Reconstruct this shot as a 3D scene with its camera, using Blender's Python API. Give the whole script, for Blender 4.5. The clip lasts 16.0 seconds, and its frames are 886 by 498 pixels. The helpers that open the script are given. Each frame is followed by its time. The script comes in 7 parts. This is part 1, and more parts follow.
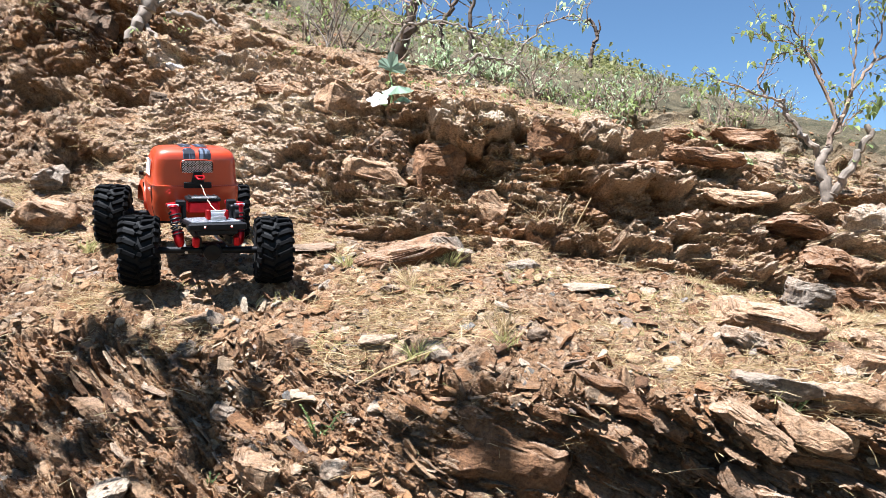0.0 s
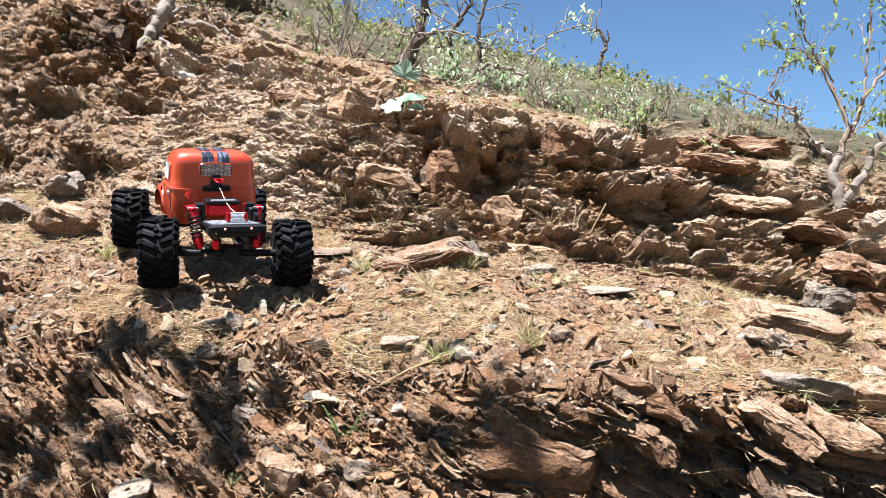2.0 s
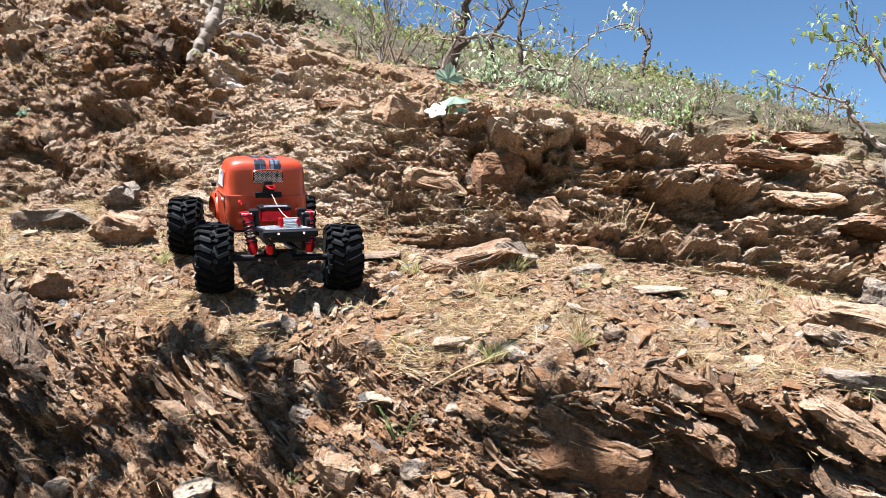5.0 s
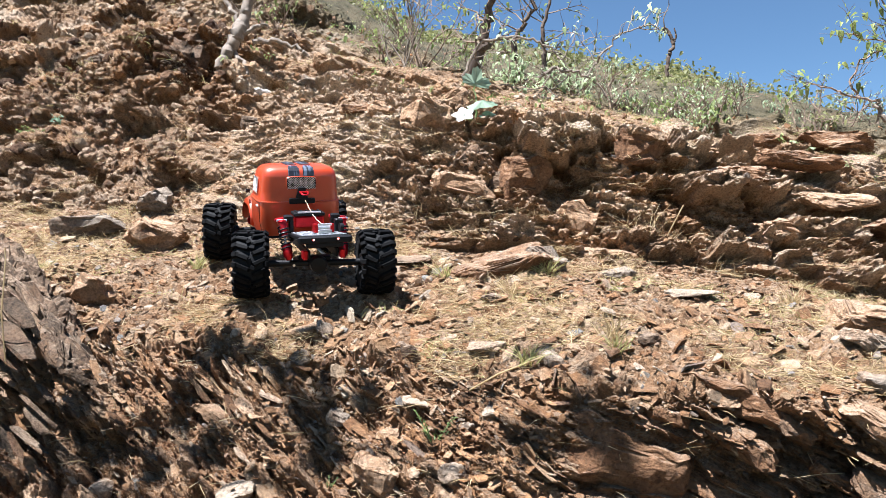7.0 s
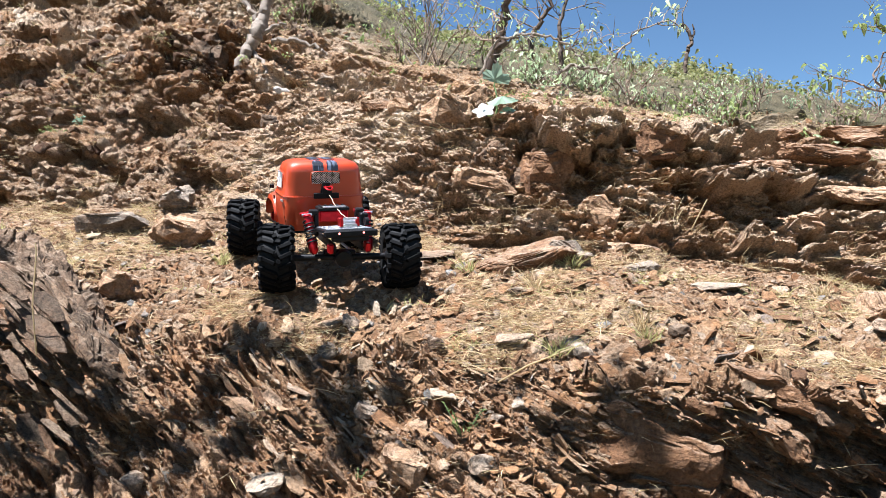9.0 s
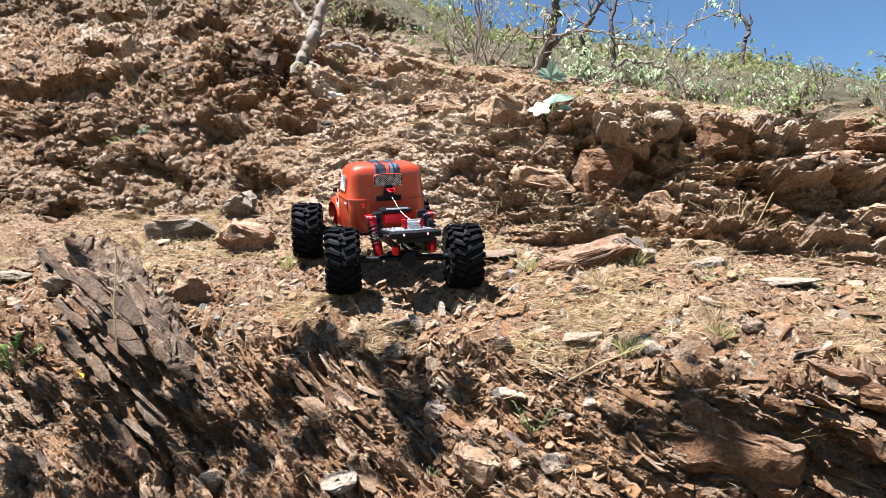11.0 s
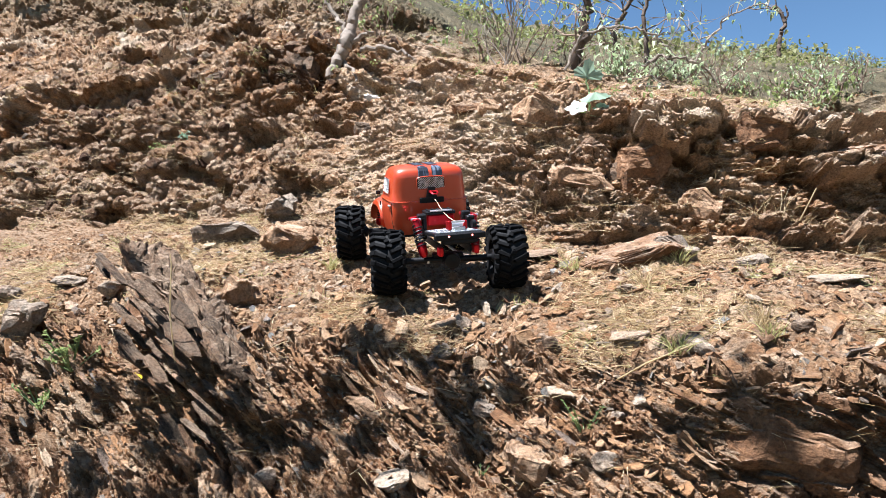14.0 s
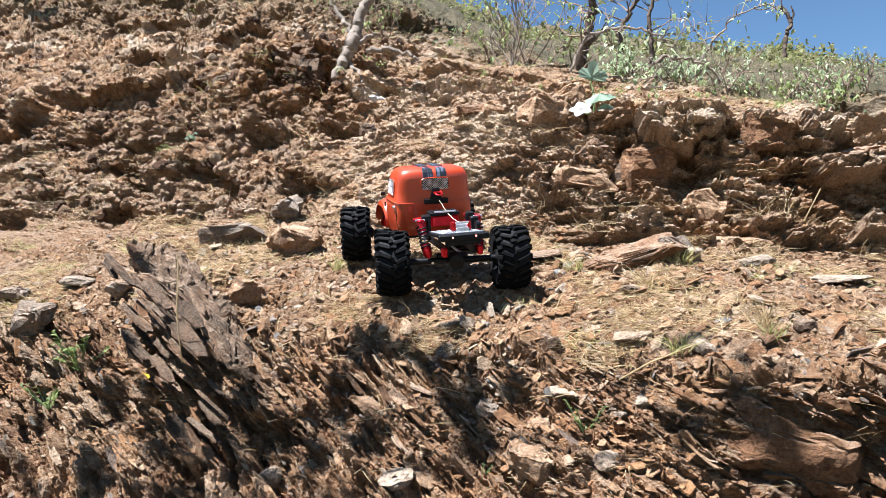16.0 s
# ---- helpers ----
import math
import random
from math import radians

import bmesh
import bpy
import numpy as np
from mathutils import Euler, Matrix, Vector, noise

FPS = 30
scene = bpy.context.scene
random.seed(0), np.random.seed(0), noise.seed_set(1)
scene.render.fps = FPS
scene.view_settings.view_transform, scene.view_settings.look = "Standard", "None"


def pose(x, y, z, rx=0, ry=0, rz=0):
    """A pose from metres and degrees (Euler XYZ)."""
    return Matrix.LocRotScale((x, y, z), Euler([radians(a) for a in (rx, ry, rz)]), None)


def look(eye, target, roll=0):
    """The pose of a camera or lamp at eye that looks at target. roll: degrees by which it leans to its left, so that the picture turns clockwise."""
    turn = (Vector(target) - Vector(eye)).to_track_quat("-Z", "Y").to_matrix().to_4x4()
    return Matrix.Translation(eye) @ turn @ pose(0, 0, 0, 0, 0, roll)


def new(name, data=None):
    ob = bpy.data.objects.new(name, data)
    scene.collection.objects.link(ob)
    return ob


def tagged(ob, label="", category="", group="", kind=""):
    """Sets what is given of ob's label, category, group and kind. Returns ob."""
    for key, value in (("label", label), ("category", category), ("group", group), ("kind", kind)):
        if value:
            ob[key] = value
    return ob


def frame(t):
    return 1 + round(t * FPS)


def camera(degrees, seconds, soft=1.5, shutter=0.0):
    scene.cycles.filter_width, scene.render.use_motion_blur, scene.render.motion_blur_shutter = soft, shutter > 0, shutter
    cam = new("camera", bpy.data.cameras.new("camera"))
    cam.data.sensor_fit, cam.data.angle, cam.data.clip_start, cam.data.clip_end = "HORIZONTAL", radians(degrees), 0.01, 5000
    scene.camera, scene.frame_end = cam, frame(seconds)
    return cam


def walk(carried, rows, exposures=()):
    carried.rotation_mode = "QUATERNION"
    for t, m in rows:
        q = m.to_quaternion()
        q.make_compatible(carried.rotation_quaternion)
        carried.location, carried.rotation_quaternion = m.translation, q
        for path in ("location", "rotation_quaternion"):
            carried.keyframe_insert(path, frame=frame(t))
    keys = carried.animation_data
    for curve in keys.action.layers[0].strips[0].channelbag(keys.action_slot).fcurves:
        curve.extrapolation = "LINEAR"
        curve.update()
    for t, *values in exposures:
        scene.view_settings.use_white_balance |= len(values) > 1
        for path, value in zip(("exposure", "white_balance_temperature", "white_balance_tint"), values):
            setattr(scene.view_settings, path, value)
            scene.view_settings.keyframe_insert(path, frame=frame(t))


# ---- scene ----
cam = camera(62.4, 16.0, soft=0.6)
PATH = [
    (0, (0.033, 0.009, 0.32), (-0.008, 2.008, 0.353), 1.3),
    (0.5, (0.027, 0.011, 0.312), (-0.021, 2.01, 0.359), 1.3),
    (1, (0.02, 0.011, 0.311), (-0.033, 2.009, 0.367), 1.3),
    (1.5, (0.011, 0.012, 0.303), (-0.041, 2.01, 0.366), 1.3),
    (2, (0.007, 0.012, 0.302), (-0.045, 2.01, 0.37), 1.3),
    (2.5, (0.008, 0.011, 0.301), (-0.055, 2.009, 0.373), 1.2),
    (3, (0.007, 0.009, 0.302), (-0.072, 2.006, 0.376), 1.1),
    (3.5, (-0.002, 0.008, 0.299), (-0.099, 2.005, 0.374), 1.1),
    (4, (-0.003, 0.007, 0.297), (-0.122, 2.002, 0.373), 0.9),
    (6.5, (-0.019, -0.006, 0.301), (-0.234, 1.98, 0.38), 0.3),
    (7, (-0.025, -0.01, 0.304), (-0.246, 1.976, 0.383), 0.3),
    (7.5, (-0.027, -0.011, 0.303), (-0.254, 1.974, 0.383), 0.3),
    (8, (-0.033, -0.016, 0.302), (-0.265, 1.969, 0.381), 0.2),
    (8.5, (-0.04, -0.01, 0.289), (-0.281, 1.974, 0.371), 0.2),
    (9, (-0.045, -0.01, 0.291), (-0.303, 1.972, 0.373), 0.1),
    (9.5, (-0.051, -0.013, 0.292), (-0.339, 1.965, 0.375), -0.1),
    (12, (-0.079, -0.028, 0.29), (-0.518, 1.921, 0.371), -1.1),
    (12.5, (-0.084, -0.034, 0.294), (-0.535, 1.913, 0.374), -1.2),
    (13, (-0.087, -0.037, 0.294), (-0.547, 1.907, 0.374), -1.3),
    (13.5, (-0.089, -0.043, 0.295), (-0.555, 1.901, 0.374), -1.3),
    (14, (-0.091, -0.043, 0.296), (-0.559, 1.899, 0.375), -1.4),
    (14.5, (-0.089, -0.045, 0.297), (-0.557, 1.898, 0.376), -1.3),
    (15, (-0.087, -0.048, 0.302), (-0.556, 1.895, 0.379), -1.3),
    (15.5, (-0.088, -0.05, 0.297), (-0.562, 1.891, 0.377), -1.3),
    (16, (-0.085, -0.051, 0.296), (-0.57, 1.888, 0.377), -1.4),
]
walk(cam, [(t, look(eye, target, roll)) for t, eye, target, roll in PATH], [(0.0, 2.10), (2.0, 2.10), (2.5, 2.03), (9.5, 2.03), (16.0, 1.98)])

# ---- world and sun ----
SUN_DIR = Vector((-0.26, -0.27, 0.93)).normalized()
world = bpy.data.worlds.new("sky")
world.use_nodes = True
scene.world = world
sky = world.node_tree.nodes.new("ShaderNodeTexSky")
sky.sky_type = "NISHITA"
sky.sun_disc = False
sky.sun_elevation = math.asin(SUN_DIR.z)
sky.sun_rotation = math.atan2(SUN_DIR.x, SUN_DIR.y)
sky.altitude = 1600
sky.air_density, sky.dust_density, sky.ozone_density = 1.0, 0.1, 1.0
background = world.node_tree.nodes["Background"]
background.inputs["Strength"].default_value = 0.0405
clear = world.node_tree.nodes.new("ShaderNodeMix")
clear.data_type, clear.blend_type = "RGBA", "MULTIPLY"
clear.inputs[0].default_value = 1.0
clear.inputs[7].default_value = (0.72, 0.90, 1.0, 1)
world.node_tree.links.new(sky.outputs["Color"], clear.inputs[6])
world.node_tree.links.new(clear.outputs[2], background.inputs["Color"])
sun_data = bpy.data.lights.new("sun", "SUN")
sun_data.energy, sun_data.angle, sun_data.color = 5.0, radians(0.5), (0.95, 0.98, 1.06)
sun = new("sun", sun_data)
sun.matrix_world = look(SUN_DIR * 20, (0, 0, 0))


# ---- materials ----
class Nodes:
    """Short hand for a node material."""

    def __init__(self, name):
        self.mat = bpy.data.materials.new(name)
        self.mat.use_nodes = True
        self.tree = self.mat.node_tree
        self.out = self.tree.nodes["Principled BSDF"]
        self.place = self.tree.nodes.new("ShaderNodeTexCoord").outputs["Object"]

    def set(self, **values):
        for key, value in values.items():
            key = {"color": "Base Color", "rough": "Roughness", "metal": "Metallic", "spec": "Specular IOR Level", "coat": "Coat Weight",
                   "coat_rough": "Coat Roughness", "trans": "Transmission Weight", "alpha": "Alpha", "normal": "Normal"}[key]
            self.plug(self.out.inputs[key], value)
        return self

    def plug(self, socket, value):
        if isinstance(value, bpy.types.NodeSocket):
            self.tree.links.new(value, socket)
        elif isinstance(value, tuple) and len(value) == 3:
            socket.default_value = (*value, 1)
        else:
            socket.default_value = value

    def world_place(self):
        return self.tree.nodes.new("ShaderNodeNewGeometry").outputs["Position"]

    def noise(self, scale, detail=4.0, rough=0.6, place=None, stretch=None, out="Fac"):
        node = self.tree.nodes.new("ShaderNodeTexNoise")
        place = self.place if place is None else place
        if stretch:
            mapping = self.tree.nodes.new("ShaderNodeMapping")
            mapping.inputs["Rotation"].default_value = [radians(a) for a in stretch[0]]
            mapping.inputs["Scale"].default_value = stretch[1]
            self.tree.links.new(place, mapping.inputs["Vector"])
            place = mapping.outputs["Vector"]
        self.tree.links.new(place, node.inputs["Vector"])
        node.inputs["Scale"].default_value = scale
        node.inputs["Detail"].default_value = detail
        node.inputs["Roughness"].default_value = rough
        return node.outputs[out]

    def ramp(self, fac, stops):
        node = self.tree.nodes.new("ShaderNodeValToRGB")
        self.tree.links.new(fac, node.inputs["Fac"])
        while len(node.color_ramp.elements) < len(stops):
            node.color_ramp.elements.new(0.5)
        for element, (at, colour) in zip(node.color_ramp.elements, stops):
            element.position, element.color = at, (*colour, 1) if isinstance(colour, tuple) else (colour, colour, colour, 1)
        return node.outputs["Color"]

    def mix(self, fac, a, b, blend="MIX"):
        node = self.tree.nodes.new("ShaderNodeMix")
        node.data_type, node.blend_type = "RGBA", blend
        self.plug(node.inputs[0], fac)
        self.plug(node.inputs[6], a)
        self.plug(node.inputs[7], b)
        return node.outputs[2]

    def sums(self, op, a, b):
        node = self.tree.nodes.new("ShaderNodeMath")
        node.operation = op
        self.plug(node.inputs[0], a)
        self.plug(node.inputs[1], b)
        return node.outputs[0]

    def attribute(self, name):
        node = self.tree.nodes.new("ShaderNodeAttribute")
        node.attribute_name = name
        return node.outputs["Fac"]

    def random(self):
        return self.tree.nodes.new("ShaderNodeObjectInfo").outputs["Random"]

    def island(self):
        return self.tree.nodes.new("ShaderNodeNewGeometry").outputs["Random Per Island"]

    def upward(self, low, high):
        """How far a face looks up, to paint it paler, as dusty and sunlit."""
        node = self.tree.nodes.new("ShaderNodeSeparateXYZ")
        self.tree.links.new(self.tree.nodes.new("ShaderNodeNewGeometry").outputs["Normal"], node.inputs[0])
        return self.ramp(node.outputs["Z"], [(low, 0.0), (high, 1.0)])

    def bump(self, height, strength=0.5, distance=0.01):
        node = self.tree.nodes.new("ShaderNodeBump")
        node.inputs["Strength"].default_value = strength
        node.inputs["Distance"].default_value = distance
        self.plug(node.inputs["Height"], height)
        self.plug(self.out.inputs["Normal"], node.outputs["Normal"])
        return self


def plain(name, colour, rough=0.6, metal=0.0, speck=0.25, scale=60.0, **more):
    n = Nodes(name)
    grain = n.noise(scale, 5)
    dark = tuple(c * (1 - speck) for c in colour)
    light = tuple(min(1, c * (1 + speck)) for c in colour)
    n.set(color=n.ramp(grain, [(0.3, dark), (0.7, light)]), rough=rough, metal=metal, **more)
    n.bump(grain, 0.12, 0.002)
    return n.mat


def rock_material(name, tint_source, ochre=0.5):
    """Weathered shale: ochre, tan and grey, by piece and by stain, with a fine grain."""
    n = Nodes(name)
    place = n.world_place()
    piece = n.attribute("tint") if tint_source == "attribute" else (n.random() if tint_source == "object" else n.island())
    base = n.ramp(piece, [(0.0, (0.13, 0.066, 0.034)), (0.18, (0.25, 0.128, 0.062)), (0.42, (0.38, 0.21, 0.105)), (0.62, (0.54, 0.34, 0.19)), (0.84, (0.63, 0.455, 0.30)), (0.94, (0.60, 0.49, 0.37)), (0.96, (0.24, 0.22, 0.19)), (1.0, (0.33, 0.31, 0.28))])
    stain = n.noise(7, 6, 0.65, place)
    base = n.mix(n.ramp(stain, [(0.42, 0.0), (0.64, ochre)]), base, (0.50, 0.25, 0.11) if ochre > 0.8 else (0.39, 0.18, 0.075))
    pale = n.noise(19, 6, 0.7, place)
    base = n.mix(n.ramp(pale, [(0.52, 0.0), (0.70, 0.6)]), base, (0.62, 0.465, 0.315))
    grain = n.noise(160, 6, 0.75, place)
    base = n.mix(0.7, base, n.ramp(grain, [(0.36, 0.03), (0.60, 0.58)]), "MULTIPLY")
    lichen = n.noise(33, 5, 0.7, place)
    base = n.mix(n.ramp(lichen, [(0.64, 0.0), (0.72, 0.4)]), base, (0.18, 0.15, 0.12))
    n.set(color=base, rough=0.88, spec=0.25)
    flake = n.noise(45, 8, 0.75, place, stretch=((8, 25, 0), (0.9, 0.9, 1.5)))
    n.bump(n.sums("ADD", flake, n.sums("MULTIPLY", grain, 0.35)), 0.9, 0.012)
    return n.mat


def ground_material():
    """Rock where the attribute says so, else dusty soil with straw and chips."""
    n = Nodes("hillside_ground")
    place = n.world_place()
    piece = n.attribute("tint")
    rock = n.ramp(piece, [(0.0, (0.07, 0.036, 0.018)), (0.25, (0.20, 0.098, 0.044)), (0.42, (0.42, 0.215, 0.098)), (0.60, (0.60, 0.37, 0.205)), (0.80, (0.74, 0.53, 0.35)), (1.0, (0.80, 0.62, 0.45))])
    stain = n.noise(5, 6, 0.65, place)
    rock = n.mix(n.ramp(stain, [(0.43, 0.0), (0.64, 0.45)]), rock, (0.50, 0.235, 0.095))
    pale = n.noise(23, 7, 0.72, place)
    rock = n.mix(n.ramp(pale, [(0.52, 0.0), (0.68, 0.6)]), rock, (0.64, 0.49, 0.35))
    lichen = n.noise(31, 5, 0.7, place)
    rock = n.mix(n.ramp(lichen, [(0.62, 0.0), (0.70, 0.5)]), rock, (0.17, 0.135, 0.10))
    dust = n.ramp(n.noise(38, 8, 0.75, place), [(0.3, (0.12, 0.062, 0.029)), (0.46, (0.30, 0.182, 0.10)), (0.64, (0.50, 0.365, 0.233))])
    red = n.noise(3.1, 4, 0.6, place)
    dust = n.mix(n.ramp(red, [(0.47, 0.0), (0.64, 0.5)]), dust, (0.42, 0.20, 0.085))
    earth = n.ramp(n.noise(30, 8, 0.75, place), [(0.3, (0.17, 0.07, 0.03)), (0.5, (0.47, 0.225, 0.105)), (0.7, (0.62, 0.38, 0.215))])
    dust = n.mix(n.attribute("earth"), dust, earth)
    base = n.mix(n.attribute("rock"), dust, rock)
    grain = n.noise(170, 6, 0.78, place)
    # upward faces go paler: settled dust, with sunlit tops put into the colour
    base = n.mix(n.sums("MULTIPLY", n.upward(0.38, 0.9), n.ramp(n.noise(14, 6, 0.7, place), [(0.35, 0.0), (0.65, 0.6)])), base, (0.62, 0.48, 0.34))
    base = n.mix(n.attribute("scrub"), base, n.ramp(n.noise(3, 8, 0.8, place), [(0.35, (0.05, 0.052, 0.024)), (0.6, (0.19, 0.15, 0.086))]))
    base = n.mix(0.75, base, n.ramp(grain, [(0.36, 0.05), (0.58, 0.70)]), "MULTIPLY")
    n.set(color=base, rough=0.92, spec=0.2)
    flake = n.noise(48, 8, 0.75, place, stretch=((6, 30, 0), (0.9, 0.9, 1.5)))
    n.bump(n.sums("ADD", flake, n.sums("MULTIPLY", grain, 0.4)), 1.0, 0.020)
    return n.mat


# ---- noise on arrays ----
def mixed(a, b, c, seed):
    h = (a.astype(np.int64) * 374761393 + b.astype(np.int64) * 668265263 + c.astype(np.int64) * 2147483647 + seed * 1274126177) & 0xFFFFFFFF
    h = ((h ^ (h >> 13)) * 1274126177) & 0xFFFFFFFF
    h = ((h ^ (h >> 16)) * 668265263) & 0xFFFFFFFF
    return ((h ^ (h >> 15)) & 0xFFFFFF) / float(0xFFFFFF)


def smooth_noise(p, seed=0):
    """Value noise in -1 to 1 at the rows of p."""
    i = np.floor(p).astype(np.int64)
    f = p - i
    f = f * f * (3 - 2 * f)
    total = np.zeros(len(p))
    for dx in (0, 1):
        for dy in (0, 1):
            for dz in (0, 1):
                w = (f[:, 0] if dx else 1 - f[:, 0]) * (f[:, 1] if dy else 1 - f[:, 1]) * (f[:, 2] if dz else 1 - f[:, 2])
                total += w * mixed(i[:, 0] + dx, i[:, 1] + dy, i[:, 2] + dz, seed)
    return total * 2 - 1


def layered(p, octaves=4, seed=0, gain=0.5):
    total, size = np.zeros(len(p)), 1.0
    for k in range(octaves):
        total += size * smooth_noise(p * 2.03 ** k + 17.3 * k, seed + k)
        size *= gain
    return total


def facets(p, size, seed, tilt=0.9, warp=0.25, lie=None, bevel=5.0, bias=0.0):
    """Broken blocks: each cell is a flat face with its own height and lean; bias lays the faces back, over an undercut. Gives height, nearness to the joint (0 in it) and number."""
    if lie is not None:
        up = np.array(lie) / np.linalg.norm(lie)
        along = np.cross((0, 1, 0), up)
        along /= np.linalg.norm(along)
        p = np.stack([p @ along, p @ np.cross(up, along), p @ up], 1)
    q = p / np.array(size)
    q = q + warp * np.stack([layered(q * 1.7 + 31 * k, 2, seed + 60 + k) for k in range(3)], 1)
    i = np.floor(q).astype(np.int64)
    best, second, number = np.full(len(p), 9.0), np.full(len(p), 9.0), np.zeros(len(p))
    lean = np.zeros(len(p))
    for dx in (-1, 0, 1):
        for dy in (-1, 0, 1):
            for dz in (-1, 0, 1):
                a, b, c = i[:, 0] + dx, i[:, 1] + dy, i[:, 2] + dz
                r = [mixed(a, b, c, seed + k) for k in range(4)]
                off = [q[:, 0] - a - r[0], q[:, 1] - b - r[1], q[:, 2] - c - r[2]]
                d = np.sqrt(off[0] ** 2 + off[1] ** 2 + off[2] ** 2)
                closer = d < best
                second = np.where(closer, best, np.minimum(second, d))
                w = (np.modf(r[3] * 17)[0] - 0.5, np.modf(r[3] * 131)[0] - 0.5, np.modf(r[3] * 977)[0] - 0.5)
                lean = np.where(closer, tilt * (off[0] * w[0] + off[1] * w[1] + off[2] * w[2]) - bias * off[2], lean)
                number = np.where(closer, r[3], number)
                best = np.where(closer, d, best)
    edge = np.clip((second - best) * bevel, 0, 1)
    return (number - 0.5 + lean) * edge, np.sqrt(edge), number


def domes(p, size, seed, warp=0.3):
    """Rounded clods: each cell is a dome of its own height, with a crease round it. Gives height and number."""
    q = p / np.array(size)
    q = q + warp * np.stack([layered(q * 1.3 + 17 * k, 2, seed + 60 + k) for k in range(3)], 1)
    i = np.floor(q).astype(np.int64)
    best, second, number = np.full(len(p), 9.0), np.full(len(p), 9.0), np.zeros(len(p))
    for dx in (-1, 0, 1):
        for dy in (-1, 0, 1):
            for dz in (-1, 0, 1):
                a, b, c = i[:, 0] + dx, i[:, 1] + dy, i[:, 2] + dz
                r = [mixed(a, b, c, seed + k) for k in range(4)]
                d = np.sqrt((q[:, 0] - a - r[0]) ** 2 + (q[:, 1] - b - r[1]) ** 2 + (q[:, 2] - c - r[2]) ** 2)
                closer = d < best
                second = np.where(closer, best, np.minimum(second, d))
                number = np.where(closer, r[3], number)
                best = np.where(closer, d, best)
    rise = np.clip((second - best) * 1.7, 0, 1)
    return np.sin(rise * math.pi / 2) * (0.35 + 0.9 * number), number


def billow(p, octaves, seed, gain=0.58):
    """Crumbly lumps with creases between them."""
    total, size = np.zeros(len(p)), 1.0
    for k in range(octaves):
        total += size * np.abs(smooth_noise(p * 2.1 ** k + 9.7 * k, seed + k))
        size *= gain
    return total


def strata(p, lie, thick, length, seed):
    """Broken beds: for each point, its plate's random number and how near it is to the plate's rim. lie: the way up through the beds."""
    lie = np.array(lie) / np.linalg.norm(lie)
    along = np.cross(lie, (0, 1, 0))
    along /= np.linalg.norm(along)
    deep = np.cross(lie, along)
    b = p @ lie / thick + 0.9 * layered(p / (thick * 9), 3, seed) + 0.25 * layered(p / (thick * 2.2), 2, seed + 5)
    row = np.floor(b)
    s = p @ along / length + 7.3 * mixed(row, row * 0, row * 0, seed + 9) + 0.35 * layered(p / (length * 0.8), 2, seed + 11)
    t = p @ deep / (length * 0.8) + 3.7 * mixed(row, row * 0 + 1, row * 0, seed + 9)
    col, dep = np.floor(s), np.floor(t)
    rim = np.minimum(np.minimum(b - row, 1 - (b - row)) * 1.0, np.minimum(s - col, 1 - (s - col)) * length / thick * 0.6)
    return mixed(row, col, dep, seed + 20), np.clip(rim * 4, 0, 1), b - row


def between(v, a, b, c, d):
    """0 before a, 1 from b to c, 0 after d."""
    return np.clip((v - a) / (b - a), 0, 1) * np.clip((d - v) / (d - c), 0, 1)


# ---- the hillside: cross-sections from the foot of the bank to the far hill ----
def line(x, *pairs):
    return np.interp(x, [a for a, _ in pairs], [b for _, b in pairs])


